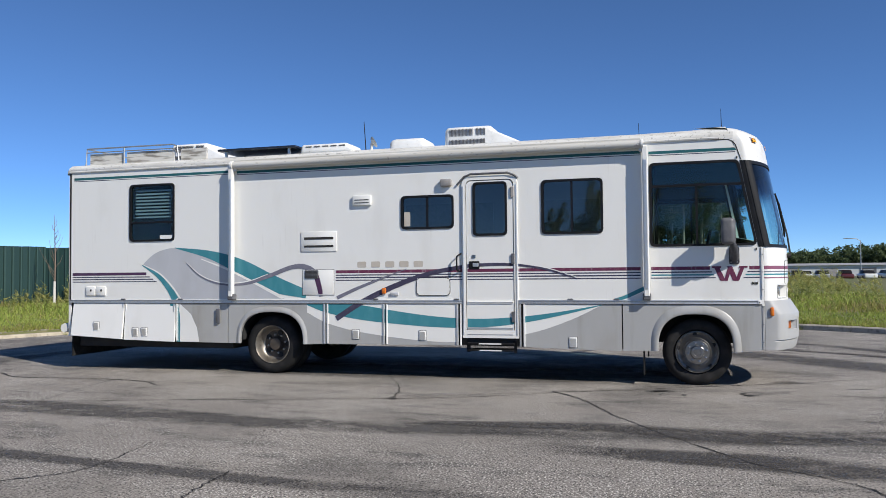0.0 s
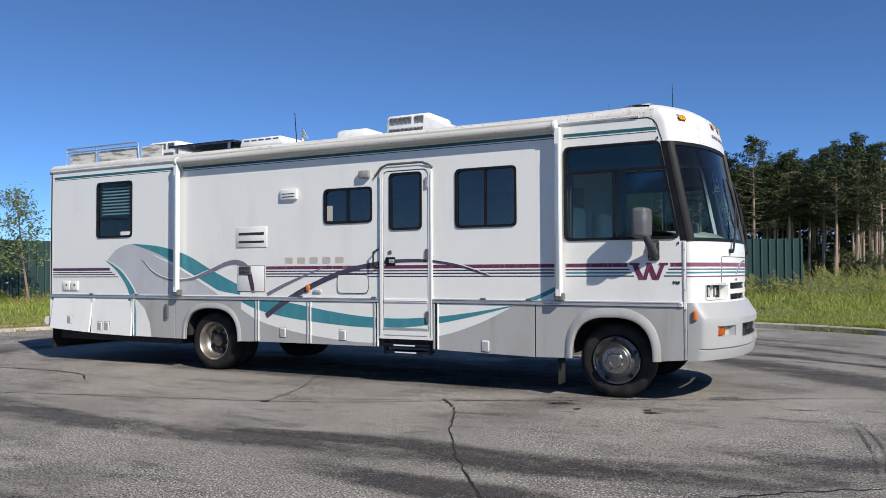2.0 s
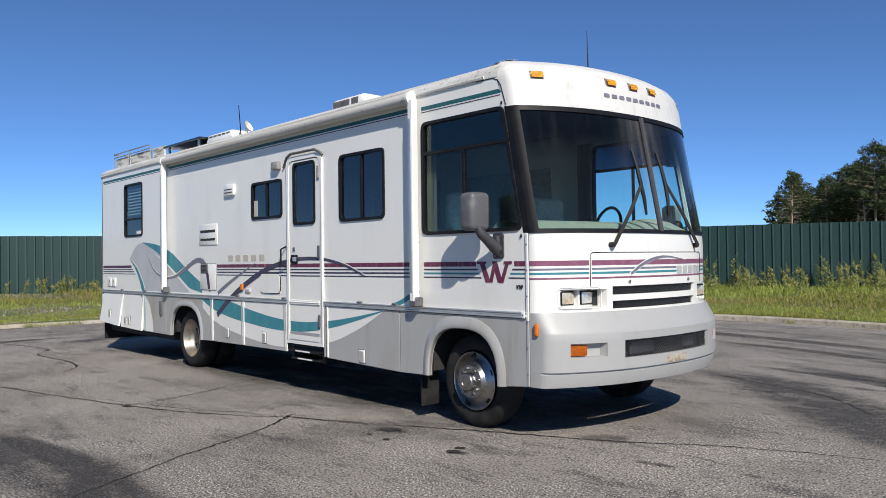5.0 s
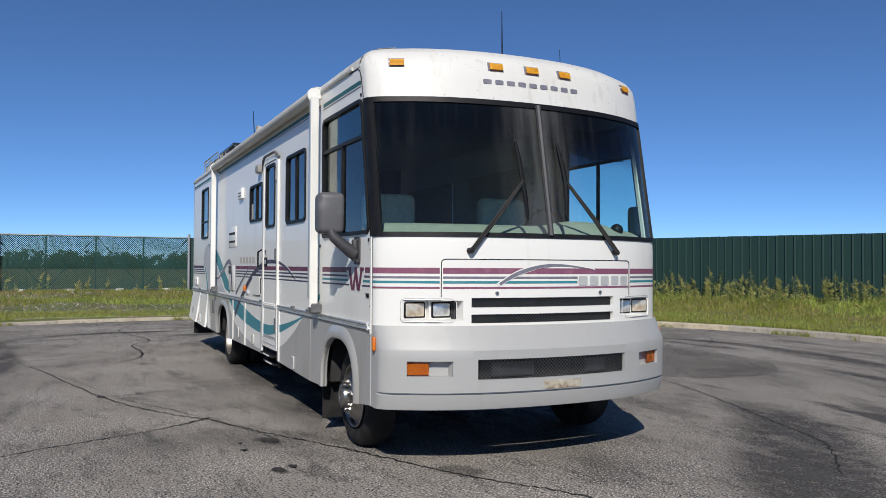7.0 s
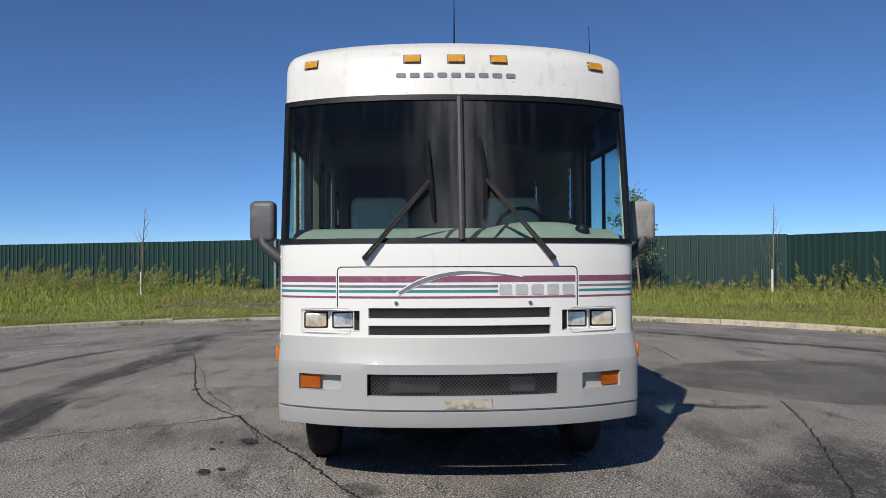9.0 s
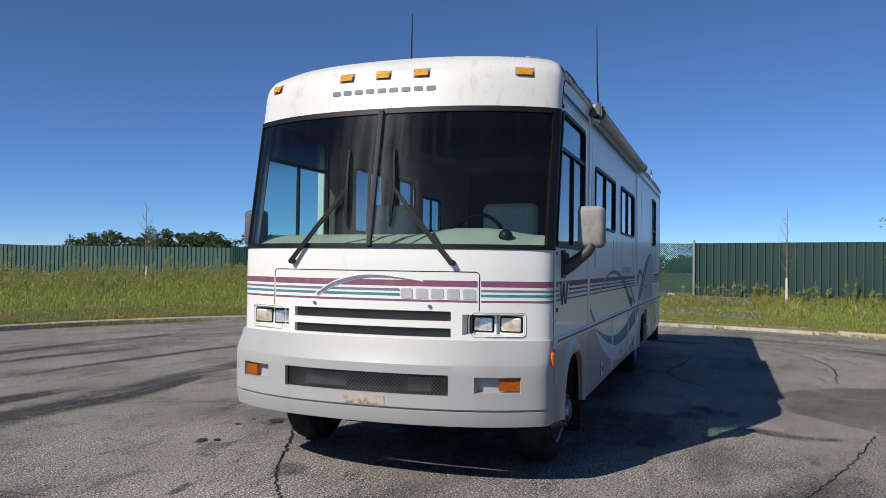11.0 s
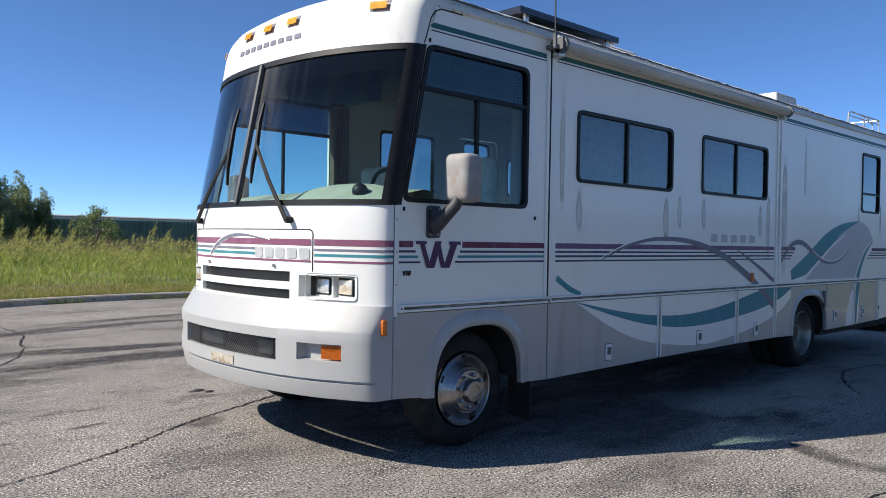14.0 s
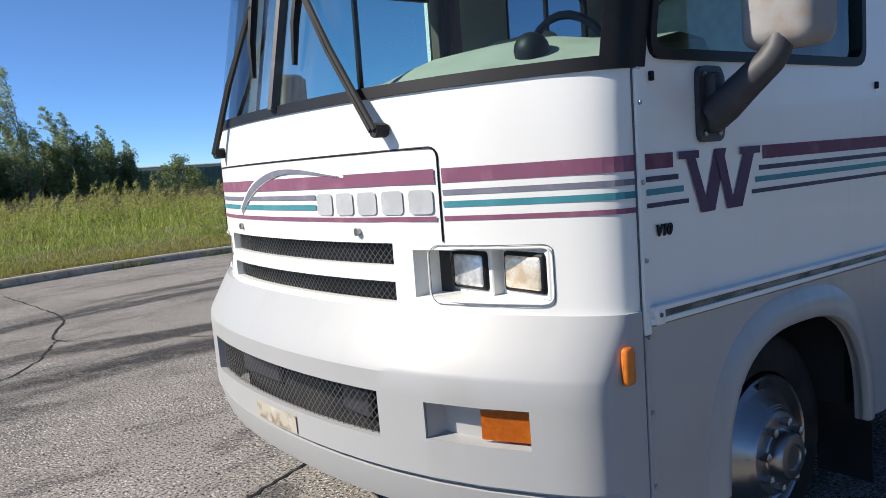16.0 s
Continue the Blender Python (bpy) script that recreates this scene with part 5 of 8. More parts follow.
    decal("swoosh", ribbon([(-2.25, 1.545), (-1.85, 1.48), (-1.42, 1.345)], (0.006, 0.012, 0.004)), WHITE, side, 5)
    decal("swoosh", ribbon([(-4.78, 1.09), (-4.39, 1.255), (-3.75, 1.485)], (0.05, 0.04, 0.006)), SLATE, side, 3)
    decal("swoosh", ribbon([(-0.60, 1.215), (-0.85, 1.10), (-0.98, 1.065)] if side < 0 else [(-0.88, 1.20), (-1.05, 1.11), (-1.2, 1.065)], (0.05, 0.045, 0.03)), TEAL, side, 1)
    # bright edges of the locker doors
    for x in (-4.95, -4.067, -3.02, -2.165, -7.385, -8.275) if side < 0 else (-2.383, -3.893, -4.812, -7.26, -8.18):
        for dx in (-0.026, 0.026):
            bm = bmesh.new()
            box(bm, x + dx - 0.011, x + dx + 0.011, side * (W + 0.0), side * (W + 0.017), 0.455, RAIL - 0.036, 0.003, 1)
            part("door_edge", bm, ALU if dx < 0 else WHITE, motorhome)
    # skirt graphics, cut at the panel joints
    rows = SKIRT_P if side < 0 else SKIRT_D
    edge = [(p.x, p.y) for p in spline([(-5.75, 1.01, 0), (-5.35, 0.93, 0), (-4.93, 0.735, 0), (-4.39, 0.61, 0), (-3.58, 0.515, 0), (-3.0, 0.505, 0), (-2.15, 0.61, 0), (-1.6, 0.78, 0), (-1.13, 1.0, 0)], 6)]
    white_area = edge + [(-1.13, 1.006), (-5.75, 1.006)]
    tail_white = [(-7.31, 1.004), (-7.12, 0.85), (-7.02, 0.65), (-6.98, 0.44), (-7.45, 0.44), (-7.45, 1.004)]
    teal_low = ribbon([(-5.25, 1.045), (-4.9, 0.955), (-4.4, 0.885), (-3.85, 0.815), (-3.3, 0.765), (-2.75, 0.755), (-2.2, 0.80), (-1.7, 0.88), (-1.15, 0.995)], (0.10, 0.16, 0.20, 0.17, 0.14, 0.115, 0.085, 0.05, 0.008))
    teal_tail = ribbon([(-7.42, 1.02), (-7.36, 0.8), (-7.33, 0.44)], (0.13, 0.11, 0.05))
    for x0, x1, a, b, arch, material in rows:
        if material is WHITE and side < 0:
            decal("swoosh", clipped(teal_tail, x0, x1, max(a, b), 1.0), TEAL, side, 2, W + 0.006)
            continue
        if arch and x1 > 0:
            continue
        zmin = max(a, b) + 0.002
        if not arch:
            decal("swoosh", clipped(white_area, x0, x1, zmin, 1.003), WHITE, side, 0, W + 0.006)
        else:
            decal("swoosh", clipped(white_area, -5.24, x1, zmin, 1.003), WHITE, side, 0, W + 0.006)
        decal("swoosh", clipped(tail_white, x0, x1, zmin, 1.003), WHITE, side, 0, W + 0.006)
        decal("swoosh", clipped(teal_low, max(x0, -5.24 if arch else x0), x1, zmin, 1.003), TEAL, side, 2, W + 0.006, label="teal swoosh")
        decal("swoosh", clipped(teal_tail, x0, x1, zmin, 1.003), TEAL, side, 2, W + 0.006)
        decal("swoosh", clipped(arc, x0, x1, zmin, RAIL - 0.036), NAVY if side < 0 else SLATE, side, 4, W + 0.006)

# rain streaks down the driver's side
for x, z0, z1, w in ((-2.48, 1.93, 1.50, 0.07), (-2.72, 1.95, 1.62, 0.05), (-1.16, 1.93, 1.55, 0.06), (-0.93, 2.75, 1.70, 0.05), (-3.18, 1.95, 1.62, 0.06), (-4.42, 1.95, 1.55, 0.06), (-4.62, 2.1, 1.3, 0.07), (-4.90, 2.95, 1.25, 0.07), (-5.03, 2.6, 1.1, 0.12), (-5.6, 2.85, 2.0, 0.05), (-7.4, 2.1, 1.5, 0.05), (-8.25, 2.1, 1.6, 0.05)):
    stain("rain_streak", [(x, z0), (x + 0.006, (z0 + z1) / 2), (x - 0.004, z1)], (w * 0.8, w * 1.6, w * 1.0), 0, "faint greyish rain streak", n=6, material=STREAK, parent=motorhome, upright=W + 0.0008)
# seams of the driver's side
for x0, x1, d in ((-0.78, -0.755, 0.004), (-4.835, -4.80, 0.012), (-4.95, -4.90, 0.01)):
    bm = bmesh.new()
    box(bm, x0, x1, W - 0.002, W + d, RAIL + 0.02, 3.02, 0.002, 1)
    part("seam_trim", bm, WHITE if d > 0.005 else BLACK, motorhome)
bm = bmesh.new()
box(bm, -0.752, -0.72, W - 0.002, W + 0.012, RAIL + 0.02, 2.95, 0.004, 1)
part("seam_trim", bm, WHITE, motorhome)
# seam strips beside the front corner
for side in (-1, 1):
    bm = bmesh.new()
    box(bm, 0.748, 0.776, side * (W - 0.002), side * (W + 0.012), 0.985, 1.70, 0.004, 1)
    part("seam_trim", bm, WHITE, motorhome, "white corner strip with screws")
    bm = bmesh.new()
    box(bm, 0.748, 0.776, side * (W - 0.002), side * (W + 0.012), 0.46, 0.983, 0.004, 1)
    part("seam_trim", bm, SILVER, motorhome, "grey corner strip with screws")
    bm = bmesh.new()
    box(bm, 0.776, 0.780, side * (W - 0.01), side * (W + 0.004), 0.46, 1.70)
    part("seam_gap", bm, GREYPLASTIC, motorhome, smooth=False)
    bm = bmesh.new()
    plate(bm, rounded([(0.781, 0.968), (0.808, 0.968), (0.808, 1.05), (0.781, 1.05)], 0.010), [], side * (W + 0.004), side * (W - 0.01))
    part("panel_tongue", bm, WHITE, motorhome, smooth=False)
    for k in range(6):
        s = bmesh.new()
        lathe(s, [(0.007, 0.0), (0.006, 0.004), (0.0, 0.005)], (0.763, side * (W + 0.013), 0.56 + k * 0.21), 8, sign=side)
        part("screw", s, CHROME, motorhome)
    # corner marker lamp on the bumper
    m = bmesh.new()
    box(m, 0.838, 0.882, side * (W + 0.004), side * (W + 0.030), 0.870, 0.975, 0.014, 3)
    part("side_marker", m, ORANGE, motorhome, "orange side marker lamp")
    # gutter along the roof edge
    g = bmesh.new()
    tube(g, [(-9.3, side * (W + 0.006), 3.045), (0.30, side * (W + 0.006), 3.045)], 0.016, 6)
    part("gutter", g, ROOF_WHITE, motorhome)

# front: bonnet outline, arc, blocks, screws
top_z, corner = 1.5375, 0.03
hood = [(-0.856, 1.262), (-0.856, top_z - corner)]
hood += [(-0.856 + corner * (1 - math.cos(a)), top_z - corner * (1 - math.sin(a))) for a in (0.4, 0.8, 1.2, 1.57)]
hood += [(u, p) for u, p in ((-0.7 + 0.14 * k, top_z) for k in range(11))]
hood += [(0.814 - corner * (1 - math.sin(a)), top_z - corner * (1 - math.cos(a))) for a in (0.0, 0.4, 0.8, 1.2, 1.57)]
hood += [(0.814, 1.4), (0.814, 1.262)]
bm = bmesh.new()
tube(bm, [skin(u, z, 0.0006) for u, z in hood], 0.0034, 6)
part("bonnet_gap", bm, BLACK, motorhome)
bow_line = ribbon([(-0.43, 1.355), (-0.28, 1.435), (-0.08, 1.488), (0.12, 1.497), (0.40, 1.468)], (0.02, 0.028, 0.024, 0.014, 0.003))
part("bonnet_arc", skin_poly(ribbon([(-0.445, 1.35), (-0.28, 1.437), (-0.08, 1.492), (0.12, 1.501), (0.42, 1.468)], (0.030, 0.039, 0.035, 0.022, 0.008)), 0.0038), WHITE, motorhome, smooth=False)
part("bonnet_arc", skin_poly(bow_line, 0.0046), SLATE, motorhome, "slate-grey arc across the bonnet stripes", smooth=False)
for k in range(5):
    a, b = 0.255 + 0.112 * k, 0.255 + 0.112 * k + 0.088
    part("name_block", skin_poly(rounded([(a, 1.343), (b, 1.343), (b, 1.415), (a, 1.415)], 0.016), 0.0035), LETTER, motorhome, smooth=False)
for u in (-0.45, 0.47):
    bm = bmesh.new()
    p = skin(u, 1.29, 0.0)
    tube(bm, [p, p + Vector((0.012, 0, 0))], 0.013, 10)
    part("bonnet_lock", bm, CHROME, motorhome, "round bonnet lock")
for k in range(9):
    a = -0.45 + k * 0.0985
    part("name_block", skin_poly(rounded([(a, 2.886), (a + 0.07, 2.886), (a + 0.07, 2.922), (a, 2.922)], 0.012), 0.004), SLATE, motorhome, smooth=False)
for u in (-1.09, -0.335, -0.02, 0.29, 1.04):
    bm = skin_patch(u - 0.055, u + 0.055, 3.003, 3.053, 0.022)
    bmesh.ops.solidify(bm, geom=bm.faces[:], thickness=0.03)
    lamp = part("marker_lamp", bm, AMBER, motorhome, "amber roof marker lamp", smooth=False)
    part("lamp_base", skin_patch(u - 0.065, u + 0.065, 2.993, 3.063, 0.004), SLATE, lamp, smooth=False)


# grilles with expanded-metal mesh
def wire_mesh(u0, u1, z0, z1, step, out, nose, name="grille_mesh"):
    bm = bmesh.new()
    h = z1 - z0
    w = 0.0017

    def strip(pa, pb):
        a, b = skin(pa[0], pa[1], out, nose), skin(pb[0], pb[1], out, nose)
        d = (b - a).normalized()
        q = Vector((1, 0, 0)).cross(d).normalized() * w
        bm.faces.new([bm.verts.new(v) for v in (a - q, a + q, b + q, b - q)])
    u = u0 - h
    while u < u1:
        for sgn in (1, -1):
            pts = []
            n = 5
            for k in range(n + 1):
                uu = u + h * k / n
                zz = z0 + h * k / n if sgn > 0 else z1 - h * k / n
                pts.append((uu, zz))
            for p, q in zip(pts, pts[1:]):
                if u0 <= p[0] <= u1 and u0 <= q[0] <= u1:
                    strip(p, q)
        u += step
    ob = part(name, bm, WIRE, motorhome, "diamond wire mesh", smooth=False)
    ob["kind"] = "stuff"


wire_mesh(-0.64, 0.62, 1.185, 1.255, 0.026, -0.025, NOSE)
wire_mesh(-0.64, 0.62, 1.07, 1.135, 0.026, -0.025, NOSE)
wire_mesh(-0.645, 0.645, 0.675, 0.82, 0.028, -0.015, BNOSE)
part("grille_backing", skin_patch(-0.75, 0.75, 1.03, 1.28, -0.09, 1), DARK, motorhome, smooth=False)
part("grille_backing", skin_patch(-0.75, 0.75, 0.62, 0.88, -0.12, 1, BNOSE, BSEAM), DARK, motorhome, smooth=False)
for y0, y1 in ((-0.5, -0.15), (0.32, 0.5)):
    bm = bmesh.new()
    p = skin((y0 + y1) / 2, 0.73, -0.1, BNOSE)
    box(bm, p.x - 0.02, p.x + 0.01, y0, y1, 0.68, 0.78, 0.01, 1)
    part("cooler", bm, MIRROR_GREY, motorhome, "dark grey cooler behind the mesh")


def dense(loop, step=0.03):
    """Add points along the long sides of a loop."""
    out = []
    for i, b in enumerate(loop):
        a = Vector(loop[i - 1])
        b = Vector(b)
        n = max(1, int((b - a).length / step))
        out += [tuple(a.lerp(b, k / n)) for k in range(1, n + 1)]
    return out


def bucket(u0, u1, z0, z1, depth, material, nose, seam, name):
    """The recess behind a rectangular hole in the skin."""
    bm = bmesh.new()
    us = [u0 + (u1 - u0) * k / 3 for k in range(4)]
    rim = [(u, z0) for u in us] + [(us[3], z1)] + [(u, z1) for u in us[2::-1]]
    front = [bm.verts.new(skin(u, z, -0.002, nose, seam)) for u, z in rim]
    cu, cz = (u0 + u1) / 2, (z0 + z1) / 2
    back = [bm.verts.new(skin(cu + (u - cu) * 0.94, cz + (z - cz) * 0.9, -depth, nose, seam)) for u, z in rim]
    for i in range(len(rim)):
        bm.faces.new((front[i - 1], front[i], back[i], back[i - 1]))
    bm.faces.new(back)
    bmesh.ops.recalc_face_normals(bm, faces=bm.faces)
    bmesh.ops.reverse_faces(bm, faces=bm.faces)
    return part(name, bm, material, motorhome, smooth=False)


def on_skin_box(u0, u1, z0, z1, front, depth, nose, seam=SEAM, bevel=0.008):
    bm = skin_patch(u0, u1, z0, z1, front, 1, nose, seam)
    bmesh.ops.solidify(bm, geom=bm.faces[:], thickness=depth)
    return bm


for s in (-1, 1):
    u0, u1 = (0.70, 1.114) if s > 0 else (-1.114, -0.70)
    b = bucket(u0, u1, 1.092, 1.236, 0.13, WHITE, NOSE, SEAM, "lamp_bucket")
    for a, c, x in ((0.702, 0.916, 0.984), (0.917, 1.112, 0.946)):
        bm = bmesh.new()
        box(bm, x - 0.08, x, s * a, s * c, 1.094, 1.234, 0.004, 1)
        part("lamp_housing", bm, WHITE, b)
    for a, c, x, lens_mat in ((0.742, 0.900, 0.997, LENS), (0.932, 1.100, 0.958, LENS_WARM)):
        bm = bmesh.new()
        box(bm, x - 0.05, x, s * a, s * c, 1.108, 1.225, 0.012, 3)
        part("headlight", bm, BLACK, b, "rectangular headlight in a black bezel")
        bm = bmesh.new()
        box(bm, x - 0.03, x + 0.005, s * a + s * 0.009, s * c - s * 0.009, 1.117, 1.216, 0.012, 3)
        part("headlight_lens", bm, lens_mat, b, "clear ribbed headlight lens")
    # raised frame of the insert, set back beside the grille
    u0, u1 = (0.742, 1.120) if s > 0 else (-1.120, -0.742)
    ring = [skin(u, z, 0.002 - 0.14 * max(0.0, 0.86 - abs(u))) for u, z in dense(rrect(u0, u1, 1.084, 1.242, 0.026))]
    bm = bmesh.new()
    tube(bm, ring + ring[:1], 0.003, 8, cap=False)
    part("bucket_lip", bm, WHITE, b)
    ring = [skin(u, z, 0.0015) for u, z in dense(rrect(u0 - 0.008 if s < 0 else u0 + 0.02, u1 + 0.008 if s > 0 else u1 - 0.02, 1.076, 1.250, 0.032))]
    bm = bmesh.new()
    tube(bm, ring + ring[:1], 0.0011, 6, cap=False)
    part("bucket_gap", bm, GREYPLASTIC, b)
    u0, u1 = (0.82, 1.12) if s > 0 else (-1.12, -0.82)
    b = bucket(u0, u1, 0.70, 0.81, 0.06, SILVER, BNOSE, BSEAM, "signal_recess")
    ta, tb = (0.972, 1.11) if s > 0 else (-1.11, -0.972)
    part("turn_signal", on_skin_box(ta, tb, 0.712, 0.798, -0.022, 0.03, BNOSE, BSEAM), ORANGE, b, "orange turn signal lens", smooth=False)
part("plate_mark", skin_patch(-0.13, 0.19, 0.592, 0.655, 0.010, 1, BNOSE, BSEAM), surface("old_glue", (0.42, 0.38, 0.30), 0.8, layers=(((0.20, 0.13, 0.07), 16.0, 0.48, 0.62, None, 0.85), ((0.62, 0.60, 0.55), 9.0, 0.5, 0.7, None, 0.7))), motorhome, "stained patch where a plate was mounted", smooth=False)
# apron under the bumper
bm = bmesh.new()
box(bm, 0.70, 0.98, -1.0, 1.0, 0.44, 0.6, 0.02, 1)
part("front_apron", bm, DARK, motorhome)


def wiper(base, elbow, top, foot):
    bm = bmesh.new()
    lift = 0.045
    b0, e0 = skin(base[0], base[1], lift), skin(elbow[0], elbow[1], lift)
    tube(bm, [skin(base[0], base[1], 0.0), b0], 0.022, 8)
    for d in (-0.012, 0.012):
        tube(bm, [b0 + Vector((0, d, 0)), (b0 + e0) / 2 + Vector((0.012, d, 0)), e0 + Vector((0, d * 0.5, 0))], 0.0095, 6)
    arm = part("wiper_arm", bm, DARK, motorhome, "weathered dark twin-arm windscreen wiper")
    bm = bmesh.new()
    t0, f0 = skin(top[0], top[1], 0.018), skin(foot[0], foot[1], 0.018)
    mid = skin(elbow[0], elbow[1], 0.035)
    tube(bm, [t0, (t0 + mid) / 2 + Vector((0.008, 0, 0)), mid, (f0 + mid) / 2 + Vector((0.008, 0, 0)), f0], [0.010, 0.016, 0.018, 0.016, 0.010], 6)
    part("wiper_blade", bm, BLACK, arm)


wiper((-0.66, 1.60), (-0.215, 2.13), (-0.235, 2.44), (-0.19, 1.86))
wiper((0.63, 1.60), (0.17, 2.14), (0.135, 2.44), (0.155, 1.86))


def mirror(side):
    bm = bmesh.new()
    box(bm, 0.42, 0.475, side * (W + 0.002), side * (W + 0.05), 1.52, 1.69, 0.015, 2)
    arm = part("mirror_arm", bm, MIRROR_GREY, motorhome, "dark grey mirror bracket")
    bm = bmesh.new()
    bend = [(0.445, 0.025, 1.575), (0.445, 0.06, 1.595), (0.443, 0.11, 1.635), (0.437, 0.155, 1.672), (0.428, 0.187, 1.700), (0.42, 0.203, 1.728), (0.412, 0.21, 1.765)]
    tube(bm, [(x, side * (W + y), z) for x, y, z in bend], [0.052, 0.049, 0.045, 0.042, 0.04, 0.038, 0.036], 18)
    part("arm", bm, MIRROR_GREY, arm)
    bm = bmesh.new()
    plate(bm, rounded([(0.385, 1.495), (0.505, 1.495), (0.505, 1.71), (0.385, 1.71)], 0.03), [], side * (W + 0.016), side * (W + 0.001))
    part("foot_plate", bm, MIRROR_GREY, arm)
    for x, z in ((0.41, 1.52), (0.48, 1.52), (0.41, 1.685), (0.48, 1.685)):
        bm = bmesh.new()
        box(bm, x - 0.009, x + 0.009, side * (W + 0.014), side * (W + 0.022), z - 0.009, z + 0.009, 0.006, 2)
        part("bolt", bm, CHROME, arm)
    bm = bmesh.new()
    a, b = W + 0.108, W + 0.308
    box(bm, 0.305, 0.465, side * a, side * b, 1.73, 2.048, 0.045, 4)
    for v in bm.verts:
        v.co.x += 0.03 * (abs(v.co.y) - a) / 0.2 * -1
    part("mirror_shell", bm, CHALKY if side > 0 else GREYPLASTIC, arm, "large faded plastic mirror housing")
    bm = bmesh.new()
    box(bm, 0.292, 0.30, side * (a + 0.03), side * (b - 0.03), 1.75, 2.025, 0.004, 1)
    part("mirror_glass", bm, surface("mirror", (0.8, 0.8, 0.8), 0.03, metal=1.0), arm)


mirror(-1)
mirror(1)

# entry door
def door_loop(x0, x1, z0, z1, r, n=5):
    """A door outline with square lower and round upper corners."""
    return [(x0, z0), (x1, z0)] + rrect(x0, x1, z0, z1, r, n)[:2 * n + 2]


bm = bmesh.new()
plate(bm, door_loop(-2.965, -2.215, 0.56, 2.70, 0.10), [door_loop(-2.915, -2.262, 0.665, 2.655, 0.075)], -W - 0.022, -W + 0.03)
entry = part("entry_door", bm, WHITE, motorhome, "white entry door in an aluminium frame", smooth=False)
bm = bmesh.new()
plate(bm, door_loop(-2.905, -2.272, 0.675, 2.645, 0.07), [rounded(rect(-2.81, -2.355, 1.915, 2.62), 0.06)], -W - 0.014, -W + 0.02)
part("door_leaf", bm, WHITE, entry, smooth=False)
for x0, x1 in ((-2.957, -2.942), (-2.238, -2.223)):
    bm = bmesh.new()
    box(bm, x0, x1, -W - 0.028, -W - 0.02, 0.60, 2.58, 0.003, 1)
    part("door_trim", bm, ALU, entry)
for z0, z1, d in ((RAIL - 0.028, RAIL + 0.02, 0.026), (RAIL - 0.01, RAIL + 0.004, 0.032), (0.668, 0.70, 0.022), (0.60, 0.612, 0.026)):
    bm = bmesh.new()
    box(bm, -2.90, -2.278, -W - d, -W - 0.012, z0, z1, 0.004, 1)
    part("door_rail", bm, ALU if z0 < 0.9 else WHITE, entry)
for k, (z0, z1, material) in enumerate(SIDE_STRIPES):
    decal("stripe", rect(-2.895, -2.275, z0, z1), material, -1, 0, W + 0.014, entry)
decal("swoosh", clipped(arc, -2.895, -2.275, 1.0, 2.0), NAVY, -1, 3, W + 0.014, entry)
decal("swoosh", clipped(teal_low, -2.895, -2.275, 0.68, 1.0), TEAL, -1, 2, W + 0.014, entry)
bm = bmesh.new()
plate(bm, rounded(rect(-2.815, -2.35, 1.91, 2.625), 0.06), [rounded(rect(-2.785, -2.38, 1.94, 2.595), 0.05)], -W - 0.026, -W)
dw = part("door_window", bm, BLACK, entry, smooth=False)
bm = bmesh.new()
plate(bm, rounded(rect(-2.79, -2.375, 1.935, 2.60), 0.05), [], -W - 0.008, None)
part("pane", bm, DARKGLASS, dw, smooth=False)
bm = bmesh.new()
box(bm, -2.87, -2.73, -W - 0.024, -W - 0.013, 1.47, 1.575, 0.008, 1)
lk = part("door_lock", bm, BLACK, entry, "black door latch")
bm = bmesh.new()
box(bm, -2.82, -2.74, -W - 0.034, -W - 0.022, 1.50, 1.55, 0.006, 1)
part("lever", bm, ALU, lk)
bm = bmesh.new()
box(bm, -2.83, -2.78, -W - 0.026, -W - 0.013, 1.615, 1.66, 0.006, 1)
part("deadbolt", bm, CHROME, entry)
bm = bmesh.new()
tube(bm, [(-3.0, -W, 1.44), (-3.03, -W - 0.06, 1.46), (-3.03, -W - 0.06, 1.64), (-2.99, -W, 1.68)], 0.011, 8)
part("grab_handle", bm, BLACK, entry)
for z in (2.48, 1.60, 0.84):
    bm = bmesh.new()
    box(bm, -2.30, -2.255, -W - 0.034, -W - 0.013, z - 0.07, z + 0.07, 0.006, 1)
    part("hinge", bm, GREYPLASTIC if z < 2 else CHALKY, entry)
bm = bmesh.new()
tube(bm, [(-3.03, -W - 0.012, 2.60), (-2.93, -W - 0.03, 2.70), (-2.84, -W - 0.032, 2.735), (-2.34, -W - 0.032, 2.735), (-2.25, -W - 0.03, 2.70), (-2.205, -W - 0.012, 2.66)], 0.015, 8)
part("drip_cap", bm, GREYPLASTIC, entry)
bm = bmesh.new()
box(bm, -2.90, -2.27, -W - 0.05, -W + 0.25, 0.475, 0.50, 0.006, 1)
box(bm, -2.88, -2.29, -W - 0.02, -W + 0.2, 0.385, 0.41, 0.006, 1)
box(bm, -2.92, -2.88, -W + 0.02, -W + 0.06, 0.37, 0.55)
box(bm, -2.29, -2.25, -W + 0.02, -W + 0.06, 0.37, 0.55)
st = part("entry_step", bm, BLACK, motorhome, "folding black metal entry step")
for z, y in ((0.487, -W - 0.052), (0.397, -W - 0.022)):
    bm = bmesh.new()
    box(bm, -2.74, -2.44, y, y + 0.004, z - 0.008, z + 0.008)
    part("tread_strip", bm, WHITE, st)


